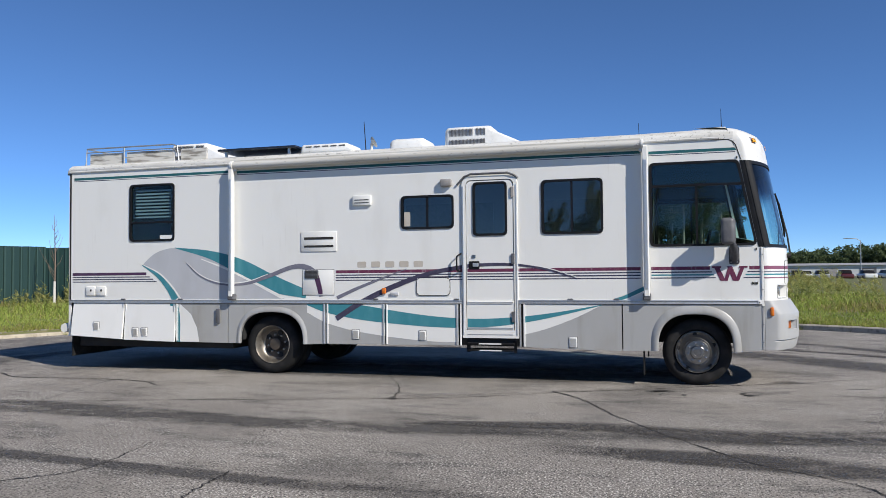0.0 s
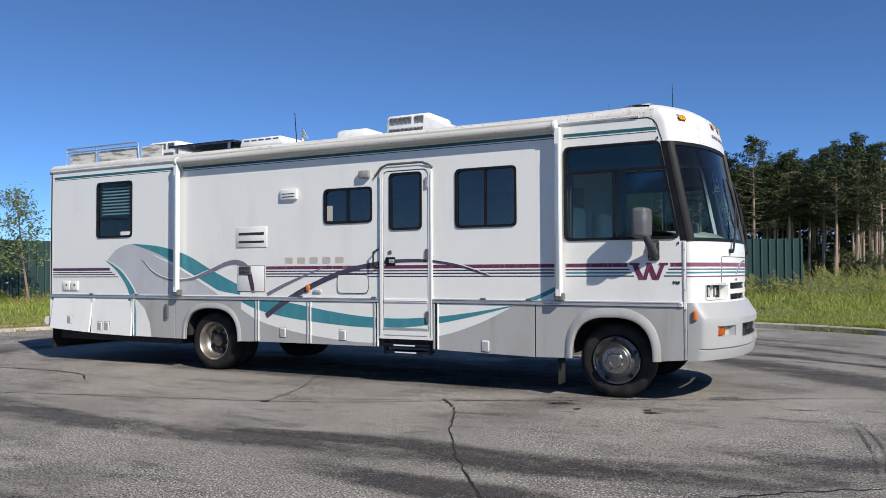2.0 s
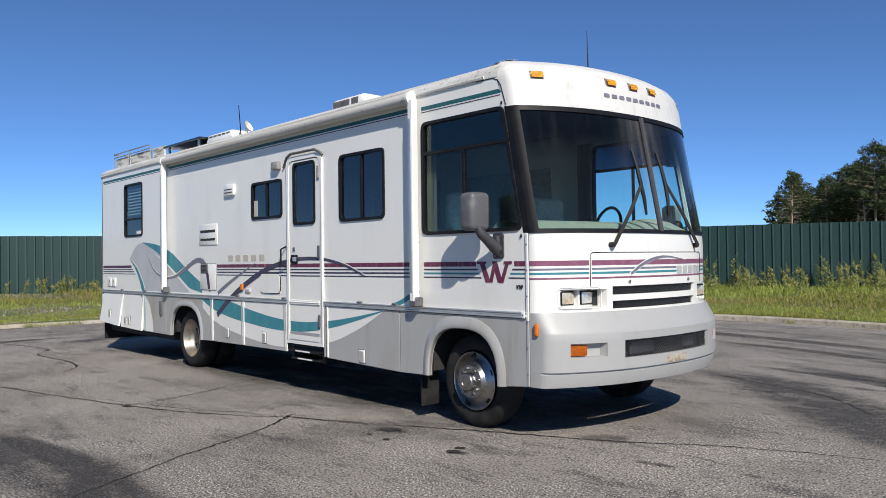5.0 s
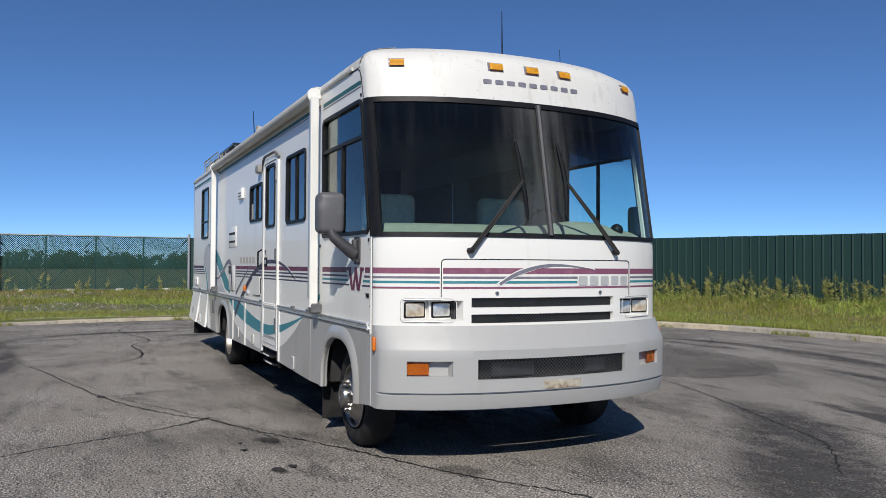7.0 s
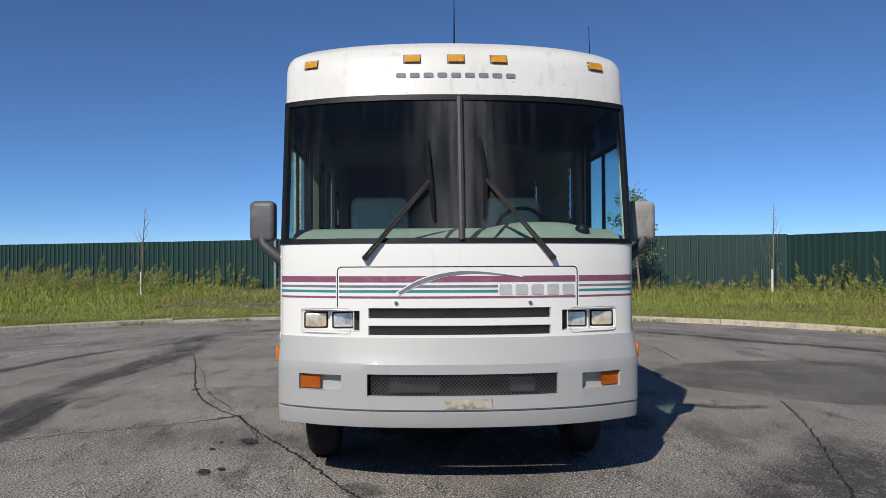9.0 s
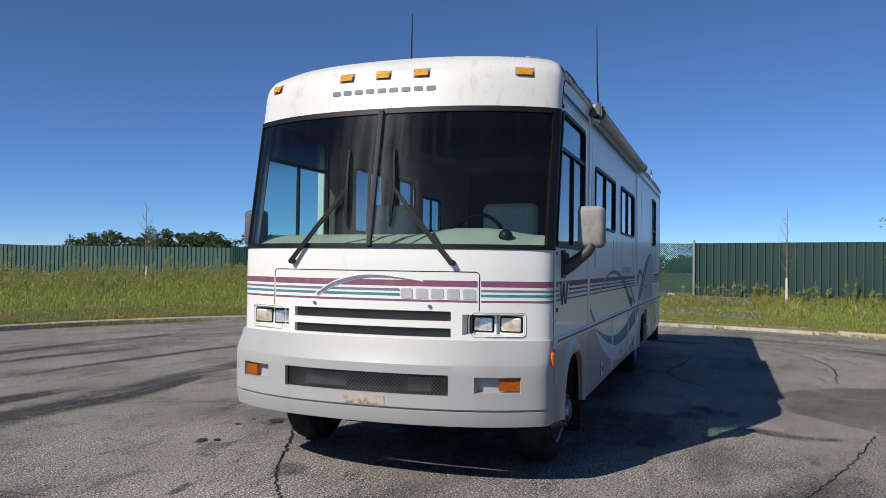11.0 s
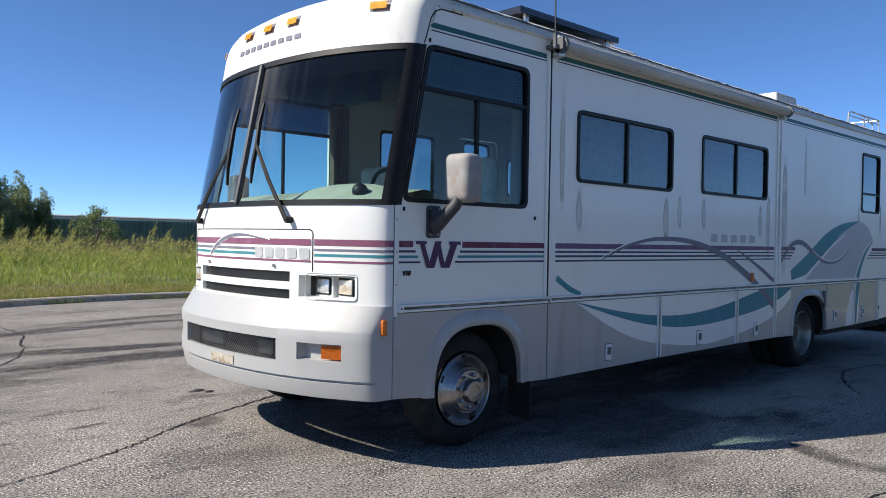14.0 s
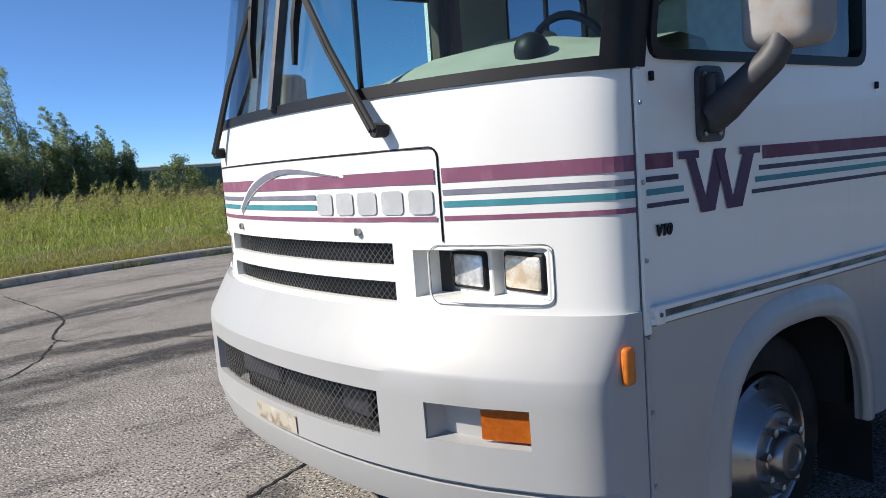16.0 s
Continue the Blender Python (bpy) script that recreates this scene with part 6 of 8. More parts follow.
# awnings
def awning(side, x0, x1, z, arms):
    bm = bmesh.new()
    y = side * (W + (0.066 if side < 0 else 0.085))
    tube(bm, [(x0, y, z), (x1, y, z)], 0.055 if side < 0 else 0.05, 14)
    box(bm, x0, x1, side * (W - 0.01), side * (W + 0.05), z + 0.045, z + 0.085, 0.008, 1)
    aw = part("awning_roller", bm, AWNING if side < 0 else GRIMY_SHADED, motorhome, "rolled white awning with grimy cover")
    for x in (x0, x1):
        b = bmesh.new()
        tube(b, [(x - 0.03 if x == x0 else x, y, z), (x if x == x0 else x + 0.03, y, z)], 0.066, 14)
        part("end_cap", b, WHITE if side < 0 else GREYPLASTIC, aw)
        b = bmesh.new()
        box(b, x - 0.03, x + 0.03, side * W, y, z - 0.09, z - 0.02, 0.01, 1)
        part("bracket", b, ALU, aw)
    for x in arms:
        b = bmesh.new()
        box(b, x - 0.034, x + 0.034, side * (W + 0.035), side * (W + 0.108), 1.11, z - 0.02, 0.008, 1)
        arm = part("awning_arm", b, WHITE, aw, "white aluminium awning arm")
        b = bmesh.new()
        box(b, x - 0.02, x + 0.02, side * (W + 0.106), side * (W + 0.116), 1.2, z - 0.2, 0.004, 1)
        part("inner_arm", b, ALU, aw)
        b = bmesh.new()
        box(b, x - 0.05, x + 0.05, side * (W + 0.0), side * (W + 0.10), 1.06, 1.15, 0.012, 1)
        part("foot", b, GREYPLASTIC, aw)
    return aw


awning(-1, -6.38, -0.63, 3.012, (-6.41, -0.585))
awning(1, -4.84, -0.80, 2.99, ())
# lumpy sealant along the roof's edge
bm = bmesh.new()
rs = random.Random(61)
tube(bm, [(-9.25 + 0.075 * k, 1.262 + rs.uniform(-0.004, 0.004), 3.116 + rs.uniform(-0.003, 0.005)) for k in range(129)], [rs.uniform(0.005, 0.012) for _ in range(129)], 6)
part("roof_sealant", bm, GREYPLASTIC, motorhome, "grimy grey sealant bead")
bm = bmesh.new()
tube(bm, [(-0.70, W + 0.09, 2.98), (-0.72, W + 0.07, 3.3), (-0.74, W + 0.06, 3.78)], [0.009, 0.006, 0.003], 6)
ant = part("antenna", bm, BLACK, motorhome, "whip antenna on a bracket")
bm = bmesh.new()
box(bm, -0.745, -0.695, W, W + 0.10, 2.95, 2.985, 0.008, 2)
tube(bm, [(-0.70, W + 0.09, 2.95), (-0.70, W + 0.09, 3.06)], 0.016, 8)
part("antenna_bracket", bm, GREYPLASTIC, ant)
bm = bmesh.new()
tube(bm, [(0.42, 0.0, 3.17), (0.41, 0.0, 3.66)], [0.008, 0.003], 6)
part("antenna", bm, BLACK, motorhome)
bm = bmesh.new()
tube(bm, [(-4.40, -1.12, 3.15), (-4.42, -1.14, 3.57)], [0.008, 0.005], 6)
part("antenna", bm, BLACK, motorhome)


# wall fittings of the door side
def fitting(name, x0, x1, z0, z1, d, material, side=-1, bevel=0.008, label="", slots=(), slot_material=None, base=W):
    bm = bmesh.new()
    box(bm, x0, x1, side * (base - 0.003), side * (base + d), z0, z1, bevel, 2)
    ob = part(name, bm, material, motorhome, label)
    if name in ("locker_latch", "heater_door"):
        b = bmesh.new()
        box(b, x0 - 0.005, x1 + 0.005, side * (base - 0.003), side * (base + 0.005), z0 - 0.005, z1 + 0.005, 0.002, 1)
        part("gasket", b, GREYPLASTIC, ob)
    for sx0, sx1, sz0, sz1 in slots:
        b = bmesh.new()
        box(b, sx0, sx1, side * (base + d - 0.004), side * (base + d + 0.0025), sz0, sz1)
        part("slot", b, slot_material or DARK, ob)
    return ob


fitting("fridge_vent", -5.33, -4.78, 1.74, 2.025, 0.012, WHITE, label="white louvred fridge vent", slots=((-5.28, -4.83, 1.80, 1.83), (-5.28, -4.83, 1.91, 1.945)))
fitting("range_vent", -4.53, -4.26, 2.37, 2.51, 0.035, WHITE, label="white range hood vent", slots=((-4.50, -4.29, 2.40, 2.412), (-4.50, -4.29, 2.44, 2.452)))
fitting("porch_light", -3.26, -3.10, 2.585, 2.685, 0.06, CHALKY, label="grey porch light", bevel=0.02)
fitting("water_hatch", -3.605, -3.145, 1.125, 1.355, 0.008, WHITE, bevel=0.006, label="white rounded filler hatch")
bm = bmesh.new()
plate(bm, rounded(rect(-3.613, -3.137, 1.117, 1.363), 0.065), [], -W - 0.0085, -W)
part("hatch_gasket", bm, BLACK, motorhome)
bm = bmesh.new()
plate(bm, rounded(rect(-3.605, -3.145, 1.125, 1.355), 0.06), [], -W - 0.014, -W - 0.006)
part("hatch_rim", bm, WHITE, motorhome)
fitting("power_inlet", -8.98, -8.81, 1.125, 1.265, 0.02, WHITE, label="white power inlet cover", slots=((-8.90, -8.87, 1.19, 1.22),))
fitting("power_inlet", -8.79, -8.62, 1.125, 1.265, 0.02, WHITE, label="white power inlet cover", slots=((-8.71, -8.68, 1.19, 1.22),))
fitting("heater_door", -5.31, -4.83, 1.13, 1.485, 0.010, WHITE, label="white heater access door")
curl = ribbon([(-5.85, 1.40), (-5.5, 1.52), (-5.28, 1.53), (-5.12, 1.44), (-5.05, 1.25), (-5.02, 1.11)], (0.055, 0.06, 0.07, 0.075, 0.075, 0.06), 6)
decal("curl", clipped(curl, -5.30, -4.84, 1.14, 1.475), PLUM, -1, 0, W + 0.0105)
fitting("heater_vent", -5.27, -5.06, 1.36, 1.48, 0.022, GREYPLASTIC, label="grey louvred heater vent", slots=tuple((-5.255, -5.075, 1.372 + 0.018 * k, 1.38 + 0.018 * k) for k in range(6)))
fitting("marker_light", -4.11, -4.05, 1.145, 1.225, 0.03, ORANGE, bevel=0.012, label="orange side marker light")
fitting("outlet_cover", -3.99, -3.87, 1.12, 1.165, 0.02, PALE, label="grey outlet cover")
for x, z in ((-4.50, 0.585), (-3.53, 0.58), (-1.51, 0.52)):
    fitting("locker_latch", x - 0.05, x + 0.05, z - 0.065, z + 0.065, 0.012, WHITE, label="recessed locker latch", slots=((x - 0.035, x + 0.035, z - 0.05, z + 0.05),), slot_material=GREY, base=W + 0.006)
for x, z, d in ((-8.74, 0.66, 0.058), (-7.90, 0.58, 0.038), (-8.06, 0.575, 0.038)):
    fitting("locker_latch", x - 0.05, x + 0.05, z - 0.065, z + 0.065, 0.012, WHITE, label="recessed locker latch", slots=((x - 0.035, x + 0.035, z - 0.05, z + 0.05),), slot_material=GREY, base=W + 0.006 + d)
for x, z in ((-8.2, 0.62), (-7.6, 0.60), (-6.6, 0.60), (-4.35, 0.57), (-3.12, 0.57), (-1.59, 0.56)):
    fitting("locker_latch", x - 0.045, x + 0.045, z - 0.068, z + 0.068, 0.012, WHITE, 1, label="recessed locker latch", slots=((x - 0.028, x + 0.028, z - 0.02, z + 0.045),), slot_material=GREYPLASTIC, base=W + 0.006)
for side, x in ((-1, -6.66), (1, -6.22)):
    fitting("panel_bolt", x - 0.03, x + 0.03, 0.72, 0.93, 0.03, GREYPLASTIC, side, label="dark hanging latch", base=W + 0.006)
fitting("side_marker", -4.25, -4.21, 1.10, 1.19, 0.03, ORANGE, 1, 0.01, label="orange side marker light")
for x in (-8.3, -7.3, -4.2, -3.05, -1.54, -0.96):
    fitting("hold_back", x - 0.035, x + 0.035, RAIL + 0.018, RAIL + 0.04, 0.03, GREYPLASTIC, label="small door catch")
for side in (-1, 1):
    for x, z in ((0.70, 1.68), (0.50, 2.80), (-0.60, 1.66)):
        fitting("snap_hook", x - 0.006, x + 0.006, z - 0.013, z + 0.013, 0.012, BLACK, side, 0.003)
    # mud flaps
    bm = bmesh.new()
    box(bm, -0.645, -0.63, side * 1.02, side * 1.24, 0.12, 0.60)
    part("mud_flap", bm, TYRE, motorhome, "black rubber mud flap")
bm = bmesh.new()
tube(bm, [(-9.42, -1.25, 0.62), (-9.42, 1.25, 0.62)], 0.07, 8)
part("rear_bumper", bm, WHITE, motorhome, "white rear bumper")

bm = bmesh.new()
box(bm, -9.26, -9.24, -1.26, 1.26, 0.19, 0.60)
part("rear_flap", bm, TYRE, motorhome, "wide black rubber flap behind the rear axle")
bm = bmesh.new()
box(bm, -9.2, -6.5, -1.15, 1.15, 0.34, 0.5)
part("rear_underside", bm, DARK, motorhome)

# ---- roof equipment ----
def roof_box(name, x0, x1, y0, y1, z0, z1, material, taper=0.15, label="", bevel=0.05):
    bm = bmesh.new()
    box(bm, x0, x1, y0, y1, z0, z1, bevel, 4)
    for v in bm.verts:
        if v.co.z > (z0 + z1) / 2:
            if v.co.x > (x0 + x1) / 2:
                v.co.x -= taper * (x1 - x0)
            v.co.y = (y0 + y1) / 2 + (v.co.y - (y0 + y1) / 2) * 0.93
    return part(name, bm, material, motorhome, label)


AC_WHITE = surface("appliance_white", (0.76, 0.76, 0.735), 0.45, layers=(((0.48, 0.46, 0.41), 6.0, 0.5, 0.85, None, 0.5), ((0.12, 0.11, 0.09), 60.0, 0.66, 0.72, None, 0.8)))
for x0, x1 in ((-3.47, -2.22), (-8.15, -6.95)):
    ac = roof_box("air_conditioner", x0, x1, -0.36, 0.36, 3.19, 3.575, AC_WHITE, 0.42, "white rooftop air conditioner with louvres", 0.07)
    for k in range(26):
        for side in (-1, 1):
            for z0, z1, lean in ((3.43, 3.535, 0.343), (3.30, 3.375, 0.361)):
                if k in (17, 18) and z0 > 3.4:
                    continue
                b = bmesh.new()
                x = x0 + 0.085 + k * 0.021
                box(b, x, x + 0.008, side * (lean - 0.01), side * (lean + 0.004), z0, z1)
                part("louvre", b, GREYPLASTIC, ac)
roof_box("roof_vent_cover", -4.36, -3.68, -0.34, 0.26, 3.19, 3.46, AC_WHITE, 0.12, "white domed roof vent cover", 0.10)
roof_box("roof_vent_cover", -5.42, -4.60, -1.14, -0.55, 3.15, 3.30, AC_WHITE, 0.10, "white low roof vent cover", 0.05)
for k in range(5):
    b = bmesh.new()
    box(b, -5.33 + 0.13 * k, -5.24 + 0.13 * k, -1.127, -1.112, 3.255, 3.268)
    part("vent_slot", b, GREYPLASTIC, motorhome)
bm = bmesh.new()
lathe(bm, [(0.0, 0.0), (0.06, 0.01), (0.12, 0.04), (0.15, 0.08)], (0, 0, 0), 20)
bmesh.ops.transform(bm, matrix=pose(-4.33, -1.08, 3.27, 30, 0, -60) @ Matrix.Scale(0.55, 4), verts=bm.verts)
tube(bm, [(-4.33, -1.08, 3.16), (-4.33, -1.08, 3.27)], 0.02, 8)
part("dish_aerial", bm, ROOF_WHITE, motorhome, "small white dish aerial")
for x0, x1, y0, y1, z in ((-6.72, -5.45, -1.22, -0.58, 3.285), (-1.95, -0.62, 0.60, 1.09, 3.315)):
    bm = bmesh.new()
    box(bm, x0, x1, y0, y1, z - (0.035 if y0 < 0 else 0.055), z, 0.006, 1)
    sp = part("solar_panel", bm, SOLAR, motorhome, "dark solar panel on brackets")
    bm = bmesh.new()
    box(bm, x0 + 0.025, x1 - 0.025, y0 + 0.025, y1 - 0.025, z - 0.002, z + 0.003)
    part("cells", bm, SOLAR, sp)
    bm = bmesh.new()
    box(bm, x0 + 0.02, x1 - 0.02, y0 - 0.004, y1 + 0.004, z - 0.03, z - 0.006)
    part("panel_edge", bm, SOLAR, sp)
    for x in (x0 + 0.12, x1 - 0.12):
        for y in (y0 + 0.05, y1 - 0.05):
            b = bmesh.new()
            box(b, x - 0.02, x + 0.02, y - 0.012, y + 0.012, 3.17, z - 0.03)
            part("leg", b, ALU, sp)
roof_box("roof_hatch", -5.9, -5.3, 0.55, 1.05, 3.16, 3.33, ROOF_WHITE, 0.05, "white roof hatch", 0.03)
# luggage rails
bm = bmesh.new()
for y in (-1.12, 0.95):
    x_end = -7.45 if y < 0 else -7.85
    tube(bm, [(x_end, y, 3.17), (x_end - 0.03, y, 3.40), (x_end - 0.12, y, 3.425), (-9.12, y, 3.43), (-9.14, y, 3.16)], 0.012, 6)
    tube(bm, [(x_end - 0.04, y, 3.365), (-9.13, y, 3.37)], 0.008, 6)
    for x in (-8.43,) if y < 0 else (-8.5,):
        tube(bm, [(x, y, 3.16), (x, y, 3.425)], 0.012, 6)
tube(bm, [(-9.12, -1.12, 3.43), (-9.12, 0.95, 3.43)], 0.012, 6)
part("luggage_rail", bm, GALV, motorhome, "metal roof luggage rails")
for x0, x1 in ((-9.08, -8.47), (-8.40, -7.54), (-7.43, -6.98)):
    bm = bmesh.new()
    box(bm, x0, x1, -1.10, -1.07, 3.15, 3.35, 0.004, 1)
    part("rail_board", bm, surface("weathered_white", (0.62, 0.60, 0.55), 0.8, layers=(((0.22, 0.20, 0.17), 9.0, 0.5, 0.62, (0.3, 1, 2), 0.9),)) if x0 < -9 else bpy.data.materials["weathered_white"], motorhome, "weathered white board on the roof")
# ladder at the back
bm = bmesh.new()
for y in (0.75, 1.1):
    tube(bm, [(-8.95, y, 3.3), (-9.25, y, 3.50), (-9.48, y, 3.42), (-9.48, y, 0.9)], 0.013, 6)
for k in range(8):
    tube(bm, [(-9.48, 0.75, 1.0 + 0.3 * k), (-9.48, 1.1, 1.0 + 0.3 * k)], 0.011, 6)
part("ladder", bm, ALU, motorhome, "aluminium ladder on the rear wall")

# ---- cab interior ----
bm = bmesh.new()
us = [round(-1.1 + 0.11 * k, 3) for k in range(21)]
grid = []
for x_back, z_off in ((0.0, 0.0), (0.14, 0.035), (0.28, 0.085), (0.42, 0.115), (0.54, 0.10), (0.60, 0.02), (0.62, -0.5)):
    row = []
    for u in us:
        p = skin(u, 1.70, -0.06)
        hump = (0.05 * math.exp(-((u - 0.58) / 0.30) ** 4) if 0.2 < x_back < 0.61 else 0.03 * math.exp(-((u - 0.58) / 0.30) ** 4) if x_back == 0.14 else 0)
        row.append(bm.verts.new((p.x - x_back, u * 1.1, 1.705 + z_off + hump)))
    grid.append(row)
for r, s in zip(grid, grid[1:]):
    for k in range(len(us) - 1):
        bm.faces.new((r[k], r[k + 1], s[k + 1], s[k]))
bmesh.ops.recalc_face_normals(bm, faces=bm.faces)
part("dashboard", bm, DASH, motorhome, "pale green-grey dashboard cover")
bm = bmesh.new()
pts = [(0.22 + 0.05 * math.sin(t), 0.55 + 0.21 * math.cos(t), 1.80 + 0.2 * math.sin(t)) for t in [2 * math.pi * k / 24 for k in range(25)]]
tube(bm, pts, 0.016, 6, cap=False)
tube(bm, [(0.22, 0.35, 1.80), (0.22, 0.75, 1.80)], 0.014, 6)
tube(bm, [(0.22, 0.55, 1.80), (0.5, 0.55, 1.55)], 0.03, 6)
part("steering_wheel", bm, BLACK, motorhome, "black steering wheel")
bm = bmesh.new()
bmesh.ops.create_uvsphere(bm, u_segments=12, v_segments=8, radius=0.055)
bmesh.ops.transform(bm, matrix=pose(0.78, 0.92, 1.80), verts=bm.verts)
part("compass", bm, BLACK, motorhome, "black compass ball on the dashboard")
for y in (-0.62, 0.58):
    bm = bmesh.new()
    box(bm, -0.62, -0.12, y - 0.27, y + 0.27, 1.38, 1.54, 0.06, 3)
    seat = part("cab_seat", bm, BEIGE, motorhome, "beige cab armchair")
    bm = bmesh.new()
    box(bm, -0.72, -0.56, y - 0.26, y + 0.26, 1.45, 2.16, 0.07, 3)
    part("backrest", bm, BEIGE, seat)
    bm = bmesh.new()
    box(bm, -0.55, -0.15, y - 0.25, y + 0.25, 1.03, 1.38, 0.02, 1)
    part("pedestal", bm, DARK, seat)
    bm = bmesh.new()
    for s in (-1, 1):
        box(bm, -0.55, -0.15, y + s * 0.29 - 0.035, y + s * 0.29 + 0.035, 1.60, 1.68, 0.02, 2)
    part("armrest", bm, BEIGE, seat)
for y in (-1.18, 1.18):
    bm = bmesh.new()
    prev = None
    for k in range(25):
        x = -0.66 + 0.20 * k / 24
        yy = y + 0.025 * math.sin(k * 1.5)
        cur = [bm.verts.new((x, yy, 1.62)), bm.verts.new((x, yy, 2.80))]
        if prev:
            bm.faces.new((prev[0], cur[0], cur[1], prev[1]))
        prev = cur
    part("curtain", bm, CURTAIN, motorhome, "brown gathered curtain")
# the driver's tinted sun visor, swung down
bm = bmesh.new()
visor = [(0.12, 2.62), (1.02, 2.62), (1.04, 2.40), (0.62, 2.36), (0.22, 2.44)]
front_side = [bm.verts.new(skin(u, z, -0.13)) for u, z in visor]
back_side = [bm.verts.new(skin(u, z, -0.136)) for u, z in visor]
bm.faces.new(front_side)
bm.faces.new(back_side[::-1])
for k in range(len(visor)):
    bm.faces.new((front_side[k - 1], back_side[k - 1], back_side[k], front_side[k]))
bmesh.ops.recalc_face_normals(bm, faces=bm.faces)
part("sun_visor", bm, glass("visor_tint", (0.30, 0.55, 0.58)), motorhome, "teal-tinted transparent sun visor", smooth=False)
bm = bmesh.new()
box(bm, -9.2, 0.5, -1.22, 1.22, 2.94, 2.96)
part("headliner", bm, BEIGE, motorhome)
bm = bmesh.new()
box(bm, -4.98, -4.94, -1.22, 1.22, 1.03, 2.94)
part("partition", bm, CURTAIN, motorhome)
bm = bmesh.new()
box(bm, -4.6, -2.7, 0.70, 1.2, 1.03, 1.55, 0.04, 2)
box(bm, -4.6, -2.7, 1.08, 1.2, 1.55, 1.9, 0.04, 2)
part("sofa", bm, BEIGE, motorhome)
bm = bmesh.new()
box(bm, -4.9, -3.05, -1.22, -0.65, 1.03, 1.93, 0.01, 1)
part("galley_cabinet", bm, BEIGE, motorhome)
# darker upper panes of the cab windows
for s, frame_ob in ((-1, win_p[3]), (1, win_d[3])):
    bm = bmesh.new()
    plate(bm, [(-0.50, 2.49), (0.575, 2.49), (0.525, 2.75), (-0.50, 2.75)], [], s * (W - 0.018), None)
    part("upper_pane", bm, TOPGLASS, frame_ob, "dark tinted upper pane", smooth=False)
# closed shades behind the windows of the driver's side
for x0, x1 in ((-2.61, -1.08), (-4.60, -3.08)):
    bm = bmesh.new()
    for k in range(15):
        z = 1.94 + 0.043 * k
        box(bm, x0, x1, W - 0.075 + 0.008 * (k % 2), W - 0.065 + 0.008 * (k % 2), z, z + 0.044)
    part("pleated_shade", bm, BEIGE, motorhome, "closed pale pleated shade")
# blind in the rear window
for k in range(9):
    bm = bmesh.new()
    z = 2.30 + 0.05 * k
    box(bm, -8.12, -7.50, -W + 0.035, -W + 0.05, z, z + 0.022)
    part("blind_slat", bm, PALE, win_p[0])
bm = bmesh.new()
box(bm, -7.66, -7.43, -W - 0.006, -W - 0.004, 1.975, 2.03)
part("sticker", bm, WHITE, win_p[0], "white and pale blue stickers")
bm = bmesh.new()
box(bm, -3.79, -3.70, -W + 0.01, -W + 0.02, 2.06, 2.26, 0.004, 1)
part("sticker", bm, TAN, win_p[1], "yellowed sticker")


# ---- fences and gate ----
def fence_panel_mesh(paint, crown):
    bm = bmesh.new()
    w = 0.32
    prof = [(0, 0.0), (0.205, 0.0), (0.22, 0.06), (0.275, 0.06), (0.295, 0.0), (w, 0.0)]
    rows = []
    for z in (0.0, 2.4):
        rows.append([bm.verts.new((x, -d, z)) for x, d in prof] + [bm.verts.new((x, 0.02 - d, z)) for x, d in reversed(prof)])
    n = len(rows[0])
    for k in range(n):
        bm.faces.new((rows[0][k], rows[0][(k + 1) % n], rows[1][(k + 1) % n], rows[1][k]))
    bm.faces.new(rows[1])
    bmesh.ops.recalc_face_normals(bm, faces=bm.faces)
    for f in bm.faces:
        # the rib's crown and one flank are painted paler, as if catching the sun
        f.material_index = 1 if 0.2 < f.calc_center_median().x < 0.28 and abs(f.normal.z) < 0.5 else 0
    me = bpy.data.meshes.new("panel")
    bm.to_mesh(me)
    bm.free()
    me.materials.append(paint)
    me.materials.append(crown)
    return me


PANEL, HAZY_PANEL = fence_panel_mesh(FENCE, FENCE_RIB), fence_panel_mesh(HAZY_FENCE, HAZY_FENCE)


def fence(a, b, base, label="dark green corrugated steel fence behind tall weeds", panel=PANEL):
    a, b = Vector((*a, 0)), Vector((*b, 0))
    d = b - a
    if d.x * (CY - a.y) - d.y * (CX - a.x) > 0:
        a, b, d = b, a, -d
    ob = tagged(new("fence"), label, "fence", "green fence runs")
    ob.matrix_basis = Matrix.Translation((a.x, a.y, base)) @ Matrix.Rotation(math.atan2(d.y, d.x), 4, "Z")
    for k in range(math.ceil(d.length / 0.32)):
        p = new("panel", panel)
        p.parent = ob
        p.location = (k * 0.32, random.uniform(-0.006, 0.006), random.uniform(-0.005, 0.005))
    for z in (0.5, 1.9):
        bm = bmesh.new()
        box(bm, 0, d.length, 0.025, 0.075, z, z + 0.08)
        part("rail", bm, panel.materials[0], ob)
    return ob


GATE_L, GATE_R = (-30.3, -6.5), (-30.9, 1.2)
FENCE_C, FENCE_E = (-25.5, 15.5), (0.3, 26.0)
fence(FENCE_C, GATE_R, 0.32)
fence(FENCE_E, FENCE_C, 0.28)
fence(GATE_L, (-43.0, -32.0), 0.28)
HAZY = "green corrugated steel fence, painted paler for distance haze, behind tall weeds"
fence((-43.0, -32.0), (-36.0, -52.0), 0.22, HAZY, HAZY_PANEL)
fence((-36.0, -52.0), (-10.0, -62.0), 0.2, HAZY, HAZY_PANEL)
fence((-10.0, -62.0), (22.0, -67.0), 0.2, HAZY, HAZY_PANEL)


